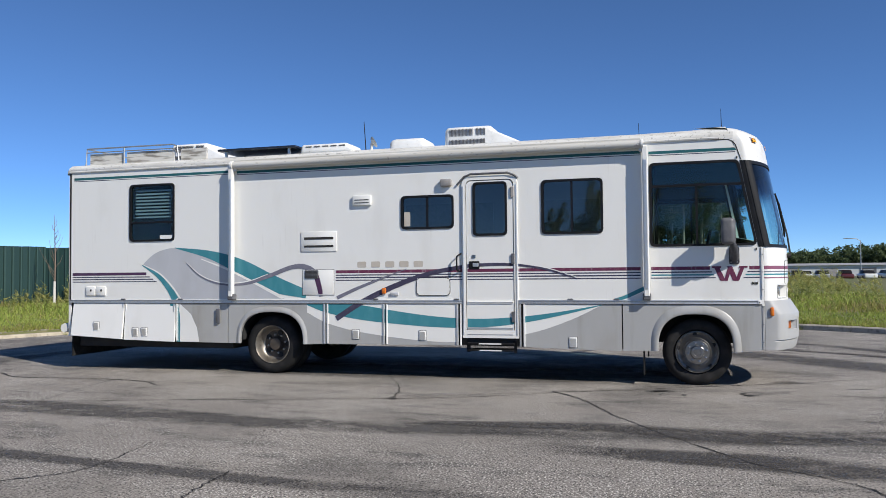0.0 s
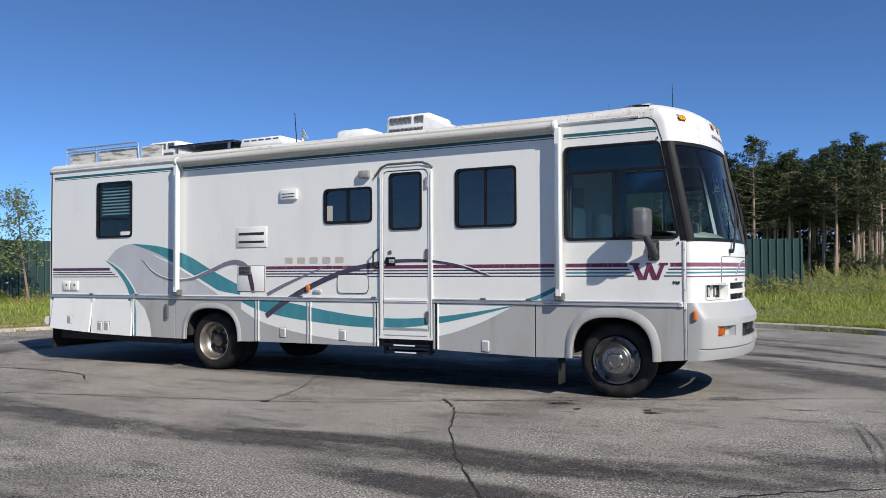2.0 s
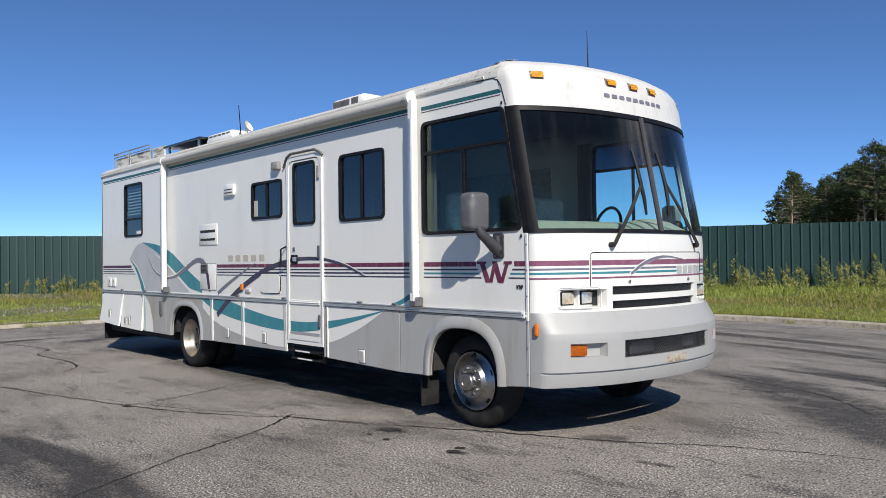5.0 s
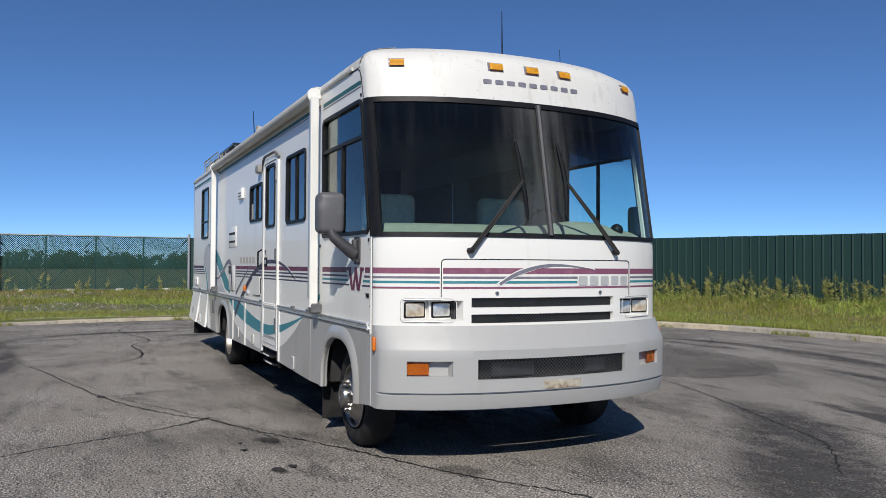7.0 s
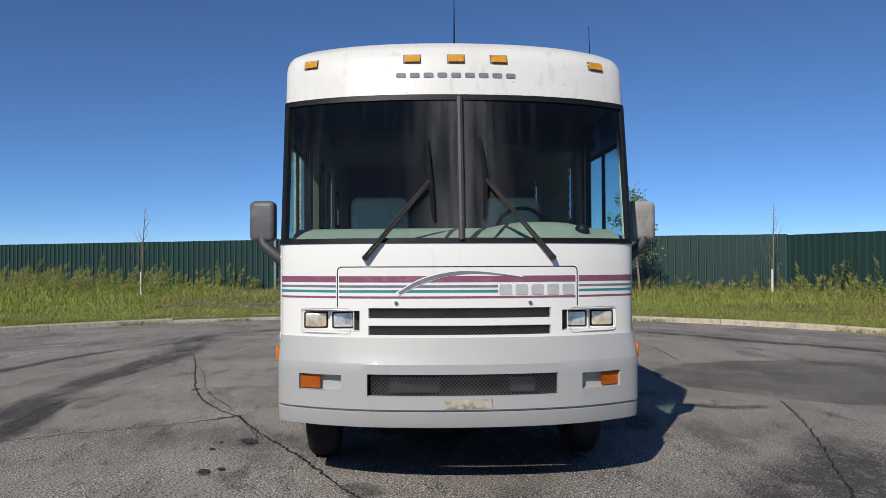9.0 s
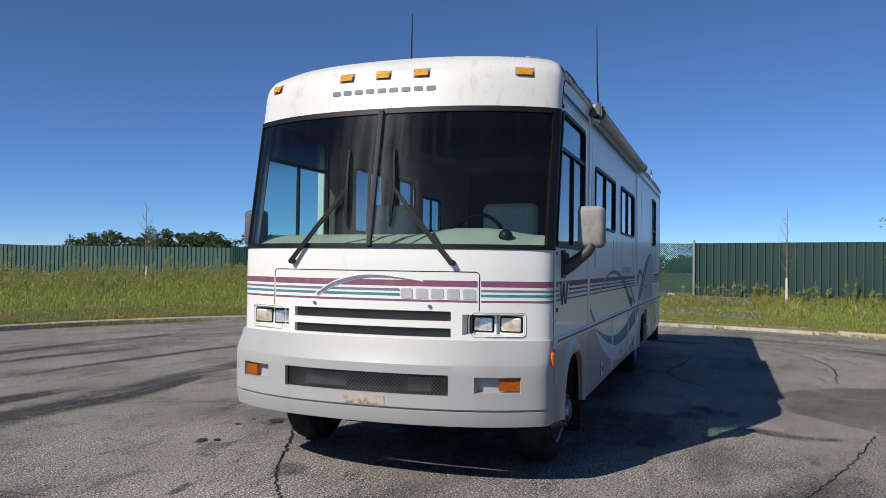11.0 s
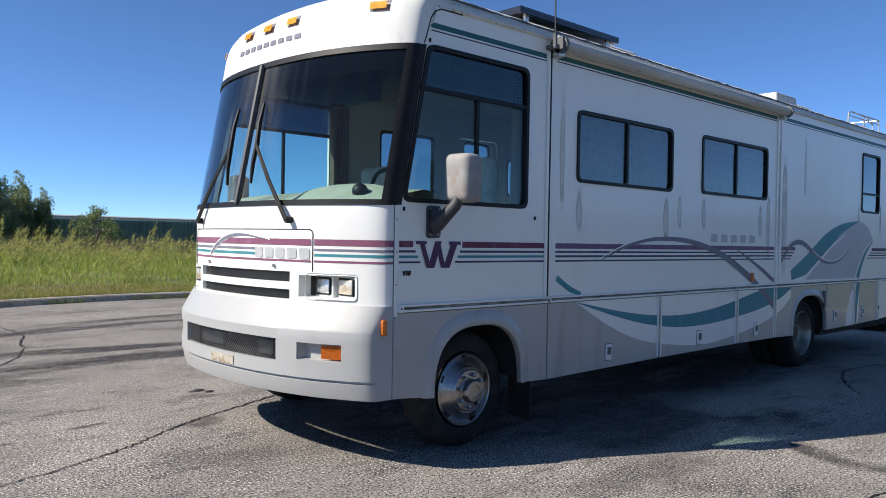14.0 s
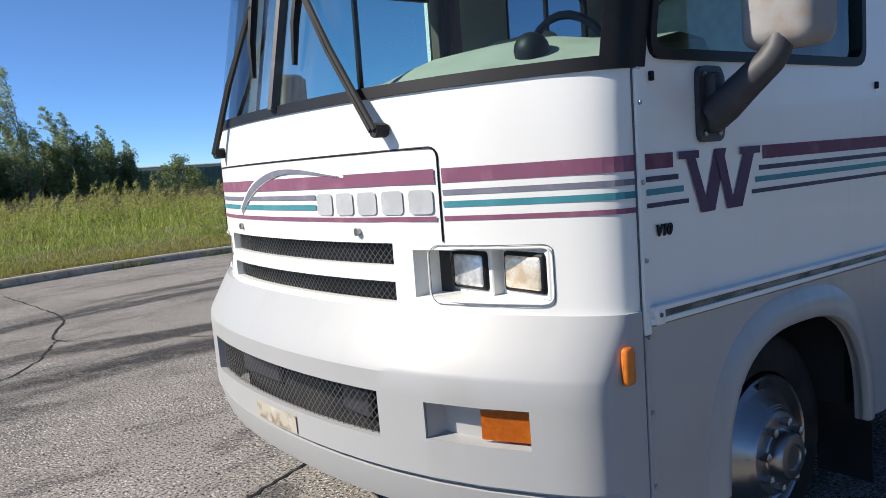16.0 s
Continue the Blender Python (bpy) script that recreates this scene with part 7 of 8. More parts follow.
def build_gate():
    a, b = Vector((*GATE_R, 0)), Vector((*GATE_L, 0))
    d = b - a
    n = d.length
    gate = tagged(new("chain_link_gate"), "wide chain-link gate with green wire mesh in a galvanised frame", "gate")
    gate.matrix_basis = Matrix.Translation((a.x, a.y, 0.42)) @ Matrix.Rotation(math.atan2(d.y, d.x), 4, "Z")
    for z in (0.0, 2.28):
        bm = bmesh.new()
        tube(bm, [(0, 0, z), (n, 0, z)], 0.035, 8)
        part("rail", bm, GALV, gate)
    for k in range(5):
        bm = bmesh.new()
        tube(bm, [(n * k / 4, 0, 0), (n * k / 4, 0, 2.28)], 0.03, 8)
        part("upright", bm, MESHGREEN, gate)
    for k in range(4):
        bm = bmesh.new()
        x0, x1 = (n * k / 4, n * (k + 1) / 4) if k % 2 else (n * (k + 1) / 4, n * k / 4)
        tube(bm, [(x0, 0.02, 0.0), (x1, 0.02, 2.28)], 0.02, 6)
        part("brace", bm, MESHGREEN, gate)
    verts, faces = [], []
    step, h, w = 0.085, 2.28, 0.0195
    for sgn in (1, -1):
        u = -h
        while u < n:
            t0, t1 = max(0, -u / h), min(1, (n - u) / h)
            if t1 > t0:
                p = [(u + h * t, h * t if sgn > 0 else h * (1 - t)) for t in (t0, t1)]
                i = len(verts)
                verts += [(p[0][0] - w, 0.04, p[0][1]), (p[0][0] + w, 0.04, p[0][1]), (p[1][0] + w, 0.04, p[1][1]), (p[1][0] - w, 0.04, p[1][1])]
                faces.append((i, i + 1, i + 2, i + 3))
            u += step
    me = bpy.data.meshes.new("wire_mesh")
    me.from_pydata(verts, [], faces)
    me.materials.append(MESHGREEN)
    ob = new("wire_mesh", me)
    ob.parent = gate
    tagged(ob, kind="stuff")
    for k in range(4):
        bm = bmesh.new()
        x = n * (k + 0.5) / 4
        box(bm, x - 0.16, x + 0.16, -0.06, 0.06, -0.12, 0.02, 0.02, 1)
        part("roller", bm, WHITEBARK, gate, "pale roller under the gate")
    for p in (0, n):
        bm = bmesh.new()
        tube(bm, [(p, 0.1, -0.3), (p, 0.1, 2.45)], 0.06, 10)
        part("gate_post", bm, GALV, gate)


build_gate()


# ---- trees ----
def leaf_cloud(name, centres, count, size, rnd, material, flat=0.5):
    """Many small leaf triangles scattered round the centres (x, y, z, radius)."""
    verts, faces = [], []
    for _ in range(count):
        cx, cy, cz, r = rnd.choice(centres)
        v = Vector((rnd.gauss(0, 0.45), rnd.gauss(0, 0.45), rnd.gauss(0, 0.45 * flat)))
        v *= r * min(1, 0.85 / max(v.length, 0.01))
        c = Vector((cx, cy, cz)) + v
        s = size * rnd.uniform(0.5, 1.3)
        a = Vector((rnd.gauss(0, 1), rnd.gauss(0, 1), rnd.gauss(0, 0.7))).normalized() * s
        b = a.orthogonal().normalized() * s * rnd.uniform(0.35, 0.6)
        b.rotate(Matrix.Rotation(rnd.uniform(0, 6.28), 3, a))
        i = len(verts)
        verts += [tuple(c - a * 0.5), tuple(c + b * 0.5), tuple(c + a * 0.6), tuple(c - b * 0.5)]
        faces.append((i, i + 1, i + 2, i + 3))
    me = bpy.data.meshes.new(name)
    me.from_pydata(verts, [], faces)
    me.materials.append(material)
    return me


def pine(seed, h, crown_from=(0.34, 0.55), leaves=5600, leaf=0.25, label="tall pine with a bare reddish trunk and dark needles"):
    rnd = random.Random(seed)
    ob = tagged(new("pine_tree"), label, "tree", "pine wood")
    bm = bmesh.new()
    lean = rnd.uniform(-0.5, 0.5)
    top = Vector((lean, rnd.uniform(-0.4, 0.4), h))
    pts = [Vector((0, 0, 0)), top * 0.35 + Vector((rnd.uniform(-0.1, 0.1), 0, 0)), top * 0.7, top * 0.97]
    tube(bm, pts, [0.17, 0.14, 0.09, 0.02], 7)
    centres = []
    low = rnd.uniform(*crown_from)
    for k in range(58):
        u = k / 57
        t = low + (0.985 - low) * u
        p = top * t
        reach = ((1 - u ** 3.2) * (0.55 + 0.45 * min(1, u * 3)) * h * 0.215 + 0.4) * rnd.uniform(0.5, 1.1)
        a = k * 2.4 + rnd.uniform(-0.5, 0.5)
        q = p + Vector((math.cos(a) * reach, math.sin(a) * reach, rnd.uniform(0.05, 0.6)))
        tube(bm, [p, (p + q) / 2 + Vector((0, 0, -0.05)), q], [0.035, 0.025, 0.01], 4)
        for f, r in ((0.55, 0.5), (0.85, 0.58), (1.05, 0.42)):
            c = p.lerp(q, f)
            centres.append((c.x + rnd.uniform(-0.25, 0.25), c.y + rnd.uniform(-0.25, 0.25), c.z + 0.18, r * rnd.uniform(0.75, 1.3)))
    for k in range(12):
        t = rnd.uniform(0.12, low)
        p = top * t
        a = rnd.uniform(0, 6.28)
        tube(bm, [p, p + Vector((math.cos(a), math.sin(a), rnd.uniform(-0.2, 0.3))) * rnd.uniform(0.5, 1.4)], [0.022, 0.006], 4)
    tr = part("trunk", bm, PINEBARK, ob)
    cr = new("crown", leaf_cloud("crown", centres, leaves, leaf, rnd, NEEDLES, 0.62))
    cr.parent = ob
    return ob


def broadleaf(seed, h, spread, leaves, size, material, label, low=0.15, trunk=0.09, wind=0.0):
    rnd = random.Random(seed)
    ob = tagged(new("tree"), label, "tree")
    bm = bmesh.new()
    centres = []
    stems = 1 if low > 0.25 else rnd.randint(2, 4)
    for _ in range(stems):
        tip = Vector((rnd.uniform(-0.3, 0.3) * spread, rnd.uniform(-0.3, 0.3) * spread, h * rnd.uniform(0.8, 1.0))) + Vector((0.87, -0.5, 0)) * wind * h
        foot = Vector((rnd.uniform(-0.25, 0.25), rnd.uniform(-0.25, 0.25), 0))
        tube(bm, [foot, foot.lerp(tip, 0.4) + Vector((rnd.uniform(-0.2, 0.2), 0, 0)), tip], [trunk, trunk * 0.7, 0.012], 6)
        for k in range(20):
            t = low + (0.97 - low) * k / 19
            p = foot.lerp(tip, t)
            reach = spread * 0.5 * (math.sin(math.pi * min(1, 0.22 + 0.75 * (t - low) / (1 - low))) if not wind else (1.08 - (t - low) / (1 - low)) ** 0.8) * rnd.uniform(0.5, 1.15)
            a = rnd.uniform(0, 6.28)
            q = p + Vector((math.cos(a) * reach, math.sin(a) * reach, rnd.uniform(0.1, 0.35) * h * 0.2)) + Vector((0.87, -0.5, 0.3)) * wind * reach * 1.5
            tube(bm, [p, p.lerp(q, 0.5) + Vector((0, 0, 0.05)), q], [trunk * 0.35, trunk * 0.2, 0.006], 4)
            for f in (0.6, 1.0):
                c = p.lerp(q, f)
                centres.append((c.x, c.y, c.z, 0.10 * h * rnd.uniform(0.5, 1.2) + 0.12))
    part("trunk", bm, BARK, ob)
    cr = new("crown", leaf_cloud("crown", centres, leaves, size, rnd, material, 0.8))
    cr.parent = ob
    return ob


def poplar(seed, h, lean, label):
    """A slim tree of several upright leaders that the wind bends one way, with steep leafy branches."""
    rnd = random.Random(seed)
    ob = tagged(new("tree"), label, "tree")
    bm = bmesh.new()
    centres = []
    blow = Vector((0.87, -0.5, 0))
    for s in range(5):
        top = h * (1.0 if s == 0 else rnd.uniform(0.5, 0.88))
        foot = Vector((rnd.uniform(-0.25, 0.25), rnd.uniform(-0.25, 0.25), 0))
        spread = Vector((rnd.gauss(0, 0.10), rnd.gauss(0, 0.10), 0)) * h * (0.3 if s == 0 else 1)
        stem = [foot + spread * t ** 0.7 + blow * lean * h * t ** 1.7 + Vector((rnd.gauss(0, 0.04), rnd.gauss(0, 0.04), top * t)) for t in (0, 0.25, 0.5, 0.75, 1.0)]
        tube(bm, stem, [0.075, 0.06, 0.042, 0.022, 0.006], 6)
        for k in range(22):
            t = 0.12 + 0.86 * k / 21
            i = min(3, int(t * 4))
            p = stem[i].lerp(stem[i + 1], t * 4 - i)
            reach = h * (0.075 + 0.17 * (1 - t) ** 0.75) * rnd.uniform(0.55, 1.2)
            a = rnd.uniform(0, 6.28)
            q = p + Vector((math.cos(a) * 0.62, math.sin(a) * 0.62, 0.95)) * reach + blow * reach * (0.25 + 0.5 * t)
            tube(bm, [p, p.lerp(q, 0.5) + Vector((math.cos(a), math.sin(a), 0)) * 0.1 * reach, q], [0.018, 0.011, 0.004], 4)
            for f in (0.35, 0.6, 0.8, 1.0):
                c = p.lerp(q, f)
                centres.append((c.x, c.y, c.z, rnd.uniform(0.18, 0.52) * (1.15 - 0.35 * f) * (1.15 - 0.4 * t)))
    part("trunk", bm, BARK, ob)
    cr = new("crown", leaf_cloud("crown", centres, 10500, 0.15, rnd, POPLAR, 1.2))
    cr.parent = ob
    return ob


def sow(proto, spots):
    """Set the first tree at the first spot and copies at the rest: (x, y, z, turn, scale)."""
    for k, (x, y, z, turn, s) in enumerate(spots):
        m = Matrix.Translation((x, y, z)) @ Matrix.Rotation(turn, 4, "Z")
        ob = proto if k == 0 else copy_thing(proto, m)
        ob.matrix_basis = m @ Matrix.Scale(s, 4)


rnd = random.Random(7)
spots = [[] for _ in range(8)]
for row in range(8):
    for k in range(22):
        x = -38 + 47.5 * (k + rnd.uniform(-0.4, 0.4)) / 21
        y = 72 + row * 4.0 + rnd.uniform(-2.0, 2.0)
        if x > 6.2 or x < -31.5 - 0.46 * (y - 72):
            continue
        s = 0.66 + 0.29 * min(1, max(0, (x + 38) / 30)) + rnd.uniform(-0.06, 0.04)
        spots[(k + row) % 5 if row < 3 else 5 + (k + row) % 3].append((x, y, 0.1, rnd.uniform(0, 6.28), s))
for k, group_spots in enumerate(spots):
    front_row = k < 5
    sow(pine(100 + k, 12.2 + 0.45 * (k % 5), (0.30, 0.54) if front_row else (0.34, 0.55), leaves=7800 if front_row else 2600, leaf=0.215 if front_row else 0.36), group_spots)
back = [(-38 + 45 * (i + rnd.uniform(-0.3, 0.3)) / 23, 106 + rnd.uniform(-2, 2), 0.1, rnd.uniform(0, 6.28), 0.72 + 0.2 * min(1, i / 12) + rnd.uniform(-0.06, 0.04)) for i in range(24)]
sow(pine(110, 12.6, (0.04, 0.08), 3000, 0.42, "pine with dark needles down to the ground"), back)


def dead_pine(seed, h):
    rnd = random.Random(seed)
    ob = tagged(new("dead_pine"), "dead pine with a pale bare trunk beside the wood", "tree", "pine wood")
    bm = bmesh.new()
    top = Vector((rnd.uniform(-0.4, 0.4), rnd.uniform(-0.3, 0.3), h))
    tube(bm, [Vector((0, 0, 0)), top * 0.5 + Vector((0.08, 0, 0)), top], [0.15, 0.10, 0.02], 7)
    part("trunk", bm, DEADWOOD, ob)
    bm = bmesh.new()
    for k in range(44):
        t = rnd.uniform(0.2, 0.97)
        p, a = top * t, rnd.uniform(0, 6.28)
        d = Vector((math.cos(a), math.sin(a), rnd.uniform(-0.15, 0.45))) * h * 0.16 * (1.15 - t) * rnd.uniform(0.5, 1.3)
        tube(bm, [p, p + d * 0.5 + Vector((0, 0, 0.06)), p + d], [0.04, 0.025, 0.008], 4)
        for _ in range(2):
            e = Vector((rnd.gauss(0, 1), rnd.gauss(0, 1), rnd.gauss(0, 0.5))) * 0.28
            tube(bm, [p + d * 0.6, p + d * 0.6 + e], [0.016, 0.005], 3)
    part("branches", bm, DEADWOOD, ob)
    return ob


DEADWOOD = surface("dead_wood", (0.42, 0.36, 0.30), 0.9, layers=(((0.25, 0.21, 0.17), 5.0, 0.4, 0.75, (2, 2, 0.4), 0.8),))
sow(dead_pine(71, 9.6), [(-14.2, 69.8, 0.1, 0, 1.0), (-19.2, 70.2, 0.1, 2.1, 0.85)])
sow(dead_pine(72, 8.6), [(-22.1, 70.0, 0.1, 0, 0.85), (-16.0, 70.6, 0.1, 4.0, 0.8)])
# undergrowth at the wood's edge
edge_bush = broadleaf(31, 4.0, 3.6, 2600, 0.22, FARLEAF, "dense green bush at the edge of the pine wood", 0.05)
sow(edge_bush, [(5.6, 73, 0.1, 0, 0.8), (4.2, 70.5, 0.1, 2, 0.7), (3.0, 72, 0.1, 3, 0.55), (-2.0, 72, 0.1, 1, 0.6), (-8, 71, 0.1, 4, 0.6), (-15, 72, 0.1, 5, 0.5)])

dark_bush = broadleaf(33, 4.6, 5.0, 3600, 0.26, FARLEAF, "dark bush under the pines", 0.04)
rb = random.Random(5)
sow(dark_bush, [(-36 + 43 * k / 39 + rb.uniform(-1, 1), (84 if k % 2 else 99) + rb.uniform(-2, 2), 0.1, rb.uniform(0, 6), rb.uniform(0.55, 0.8) if k % 2 else rb.uniform(1.1, 1.5)) for k in range(40)])
young = broadleaf(57, 4.6, 1.9, 2600, 0.11, LEAVES, "young leafy tree with a thin pale trunk before the fence", 0.26, trunk=0.05)
sow(young, [(-25.0, 8.9, 0.3, 0, 1.08)])

# trees and bushes to the south
south = "wind-blown leafy tree among tall weeds"
t_a = poplar(51, 8.7, 0.10, south)
t_b = poplar(52, 7.3, 0.28, south)
t_d = poplar(58, 6.3, 0.16, south)
t_c = broadleaf(53, 4.6, 4.4, 9500, 0.20, BUSHLEAF, "dark leafy bush among tall weeds", 0.04)
sow(t_a, [(-6.8, -52.0, 0.2, 0, 1.0), (1.2, -53.0, 0.2, 0.4, 0.9), (6.5, -55, 0.2, 6.0, 0.95), (12.0, -54, 0.2, 0.5, 1.0), (20.0, -50, 0.2, 6.1, 1.0)])
sow(t_b, [(-3.2, -52.0, 0.2, 0, 1.0), (-4.6, -53.0, 0.2, 0.3, 0.72), (3.6, -54.5, 0.2, 6.0, 0.95), (9.5, -52, 0.2, 0.4, 1.0), (16.0, -53, 0.2, 0.2, 1.1)])
sow(t_d, [(-9.1, -52.4, 0.2, 0, 1.02), (-10.4, -53.0, 0.2, 0.5, 0.96), (-12.2, -53.6, 0.2, 6.0, 0.84), (-8.0, -54.0, 0.2, 0.8, 0.8), (-5.6, -53.4, 0.2, 0.2, 0.78), (-13.6, -54.0, 0.2, 5.8, 0.68), (-1.6, -52.6, 0.2, 0.4, 0.72), (-0.2, -51.6, 0.2, 6.1, 0.7), (-10.9, -51.8, 0.2, 1.0, 0.62)])
sow(t_c, [(-10.6, -54.5, 0.2, 0, 0.95), (-12.9, -55, 0.2, 1.1, 0.8), (-5.6, -54.6, 0.2, 2.6, 0.85), (-1.0, -51.6, 0.2, 3.9, 0.92), (1.5, -50.5, 0.2, 5.2, 0.7), (-9.6, -52.6, 0.2, 0.6, 0.6), (-2.6, -53.0, 0.2, 1.6, 0.9), (1.2, -53.5, 0.2, 2.6, 0.85), (3.0, -52.5, 0.2, 4.4, 0.85), (5.2, -53.5, 0.2, 0.9, 0.95), (-4.4, -54.0, 0.2, 5.5, 0.85), (-13.4, -55, 0.2, 3.2, 0.5), (8.0, -54.0, 0.2, 2.2, 0.9)])
lone = broadleaf(54, 3.0, 3.0, 3600, 0.15, LEAVES, "yellow-green bush standing alone in the weeds", 0.05)
sow(lone, [(-14.5, -48.0, 0.2, 0, 1.0), (-16.2, -49.0, 0.2, 2.0, 0.75)])


def far_wood(name, label, a, b, count, h, seed, depth=8.0):
    rnd = random.Random(seed)
    centres = []
    for k in range(count):
        t = (k + rnd.random()) / count
        x, y = a[0] + (b[0] - a[0]) * t + rnd.uniform(-1, 1) * depth * 0.4, a[1] + (b[1] - a[1]) * t + rnd.uniform(-1, 1) * depth
        hh = h * rnd.uniform(0.65, 1.1)
        for _ in range(14):
            f = rnd.uniform(0.08, 0.92)
            centres.append((x + rnd.uniform(-1, 1) * h * 0.36, y + rnd.uniform(-1, 1) * h * 0.36, hh * f, h * 0.22 * (1.15 - f * 0.5)))
    ob = new(name, leaf_cloud(name, centres, count * 620, h * 0.10, rnd, FARLEAF, 0.8))
    return tagged(ob, label, "trees", kind="stuff")


far_wood("far_trees", "line of green trees on the horizon", (14, 200), (80, 186), 110, 7.4, 61)
far_wood("far_trees", "line of green trees behind the fence", (-80, -84), (-89, -60), 40, 5.6, 62, 3.0)
far_wood("far_trees", "low tree line beyond the gate", (-200, -70), (-190, 60), 190, 4.6, 63, 10)
far_wood("far_trees", "low tree line on the southern horizon", (-60, -300), (-260, -230), 60, 3.6, 64, 12)


# ---- far buildings and cars ----
def hall(name, x0, x1, y0, y1, h, label, turn=0.0, doors=0):
    ob = tagged(new(name), label, "building")
    bm = bmesh.new()
    box(bm, x0, x1, y0, y1, -0.2, h)
    part("wall", bm, bpy.data.materials.get("hall_wall") or surface("hall_wall", (0.55, 0.56, 0.56), 0.6, layers=(((0.42, 0.43, 0.44), 0.3, 0.4, 0.7, None, 0.6),)), ob, smooth=False)
    bm = bmesh.new()
    yc = (y0 + y1) / 2
    vs = [bm.verts.new(v) for v in ((x0 - 0.5, y0 - 0.5, h), (x1 + 0.5, y0 - 0.5, h), (x1 + 0.5, yc, h + 0.5), (x0 - 0.5, yc, h + 0.5), (x1 + 0.5, y1 + 0.5, h), (x0 - 0.5, y1 + 0.5, h))]
    bm.faces.new((vs[0], vs[1], vs[2], vs[3]))
    bm.faces.new((vs[3], vs[2], vs[4], vs[5]))
    bm.faces.new((vs[0], vs[3], vs[5]))
    bm.faces.new((vs[1], vs[4], vs[2]))
    part("roof", bm, bpy.data.materials.get("hall_roof") or surface("hall_roof", (0.30, 0.30, 0.31), 0.6, layers=(((0.38, 0.38, 0.38), 0.4, 0.4, 0.7, None, 0.6),)), ob, smooth=False)
    for k in range(doors):
        bm = bmesh.new()
        x = x0 + (x1 - x0) * (k + 0.5) / doors
        box(bm, x - 1.6, x + 1.6, y0 - 0.06, y0 + 0.02, 0, min(3.0, h - 0.6))
        part("roller_door", bm, GREYPLASTIC if k % 3 == 0 else CHALKY, ob, smooth=False)
    return ob


hall("warehouse", 14, 82, 172, 184, 2.7, "long low white warehouse beyond the car park", doors=9)
hall("factory_hall", -105, 2, -150, -120, 4.15, "wide grey factory hall behind the southern fence", doors=4)


def car(colour, seed):
    ob = tagged(new("car"), "parked car seen far off beyond the weeds", "car", "cars in the far car park")
    paint = surface("car_paint_%d" % seed, colour, 0.3, coat=0.5)
    bm = bmesh.new()
    box(bm, -2.1, 2.1, -0.85, 0.85, 0.3, 0.95, 0.15, 3)
    part("body", bm, paint, ob)
    bm = bmesh.new()
    box(bm, -1.25, 1.0, -0.76, 0.76, 0.93, 1.45, 0.12, 3)
    for v in bm.verts:
        if v.co.z > 1.2:
            v.co.x *= 0.72
            v.co.y *= 0.88
    part("cabin", bm, BLACK, ob)
    bm = bmesh.new()
    box(bm, -0.88, 0.7, -0.66, 0.66, 1.43, 1.49, 0.03, 2)
    part("roof", bm, paint, ob)
    for x in (-1.3, 1.3):
        for y in (-0.86, 0.86):
            bm = bmesh.new()
            lathe(bm, [(0.0, 0.02), (0.2, 0.02), (0.32, 0.0), (0.32, -0.18), (0.0, -0.18)], (x, y, 0.32), 14, sign=1 if y > 0 else -1)
            part("wheel", bm, TYRE, ob)
    return ob


cars = [car(c, k) for k, c in enumerate(((0.7, 0.7, 0.7), (0.03, 0.03, 0.035), (0.35, 0.36, 0.38), (0.10, 0.02, 0.02), (0.75, 0.75, 0.72)))]
rnd = random.Random(9)
used = set()
for k in range(26):
    proto = cars[k % 5]
    x, y = 15 + (k % 13) * 3.0 + rnd.uniform(-0.3, 0.3), (112 if k < 13 else 126) + rnd.uniform(-0.5, 0.5)
    m = Matrix.Translation((x, y, 0.1)) @ Matrix.Rotation(1.57 + (math.pi if rnd.random() < 0.5 else 0) + rnd.uniform(-0.05, 0.05), 4, "Z")
    if proto in used:
        copy_thing(proto, m)
    else:
        proto.matrix_basis = m
        used.add(proto)
bm = bmesh.new()
lot_pts = [(8, 104), (62, 104), (66, 168), (8, 168)]
face = bm.faces.new([bm.verts.new((x, y, 0.1)) for x, y in lot_pts])
bmesh.ops.extrude_face_region(bm, geom=[face])
for v in bm.verts[:]:
    if v.index >= 0 and v in face.verts:
        v.co.z = -0.1
bmesh.ops.recalc_face_normals(bm, faces=bm.faces)
tagged(link("car_park", bm, surface("lot_asphalt", (0.12, 0.118, 0.115), 0.9, layers=(((0.17, 0.165, 0.16), 0.5, 0.4, 0.7, None, 0.7),))), "asphalt car park beyond the weeds", "car park", kind="structure")
pole = tagged(new("street_lamp"), "grey street lamp over the far car park", "street lamp")
bm = bmesh.new()
tube(bm, [(27.5, 118, 0.1), (27.5, 118, 6.0)], [0.09, 0.05], 8)
part("pole", bm, GALV, pole)
bm = bmesh.new()
tube(bm, [(27.5, 118, 5.9), (27.0, 118, 6.25), (25.8, 118, 6.35)], 0.05, 6)
box(bm, 25.2, 25.9, 117.85, 118.15, 6.28, 6.4, 0.03, 1)
part("lamp_head", bm, GALV, pole)


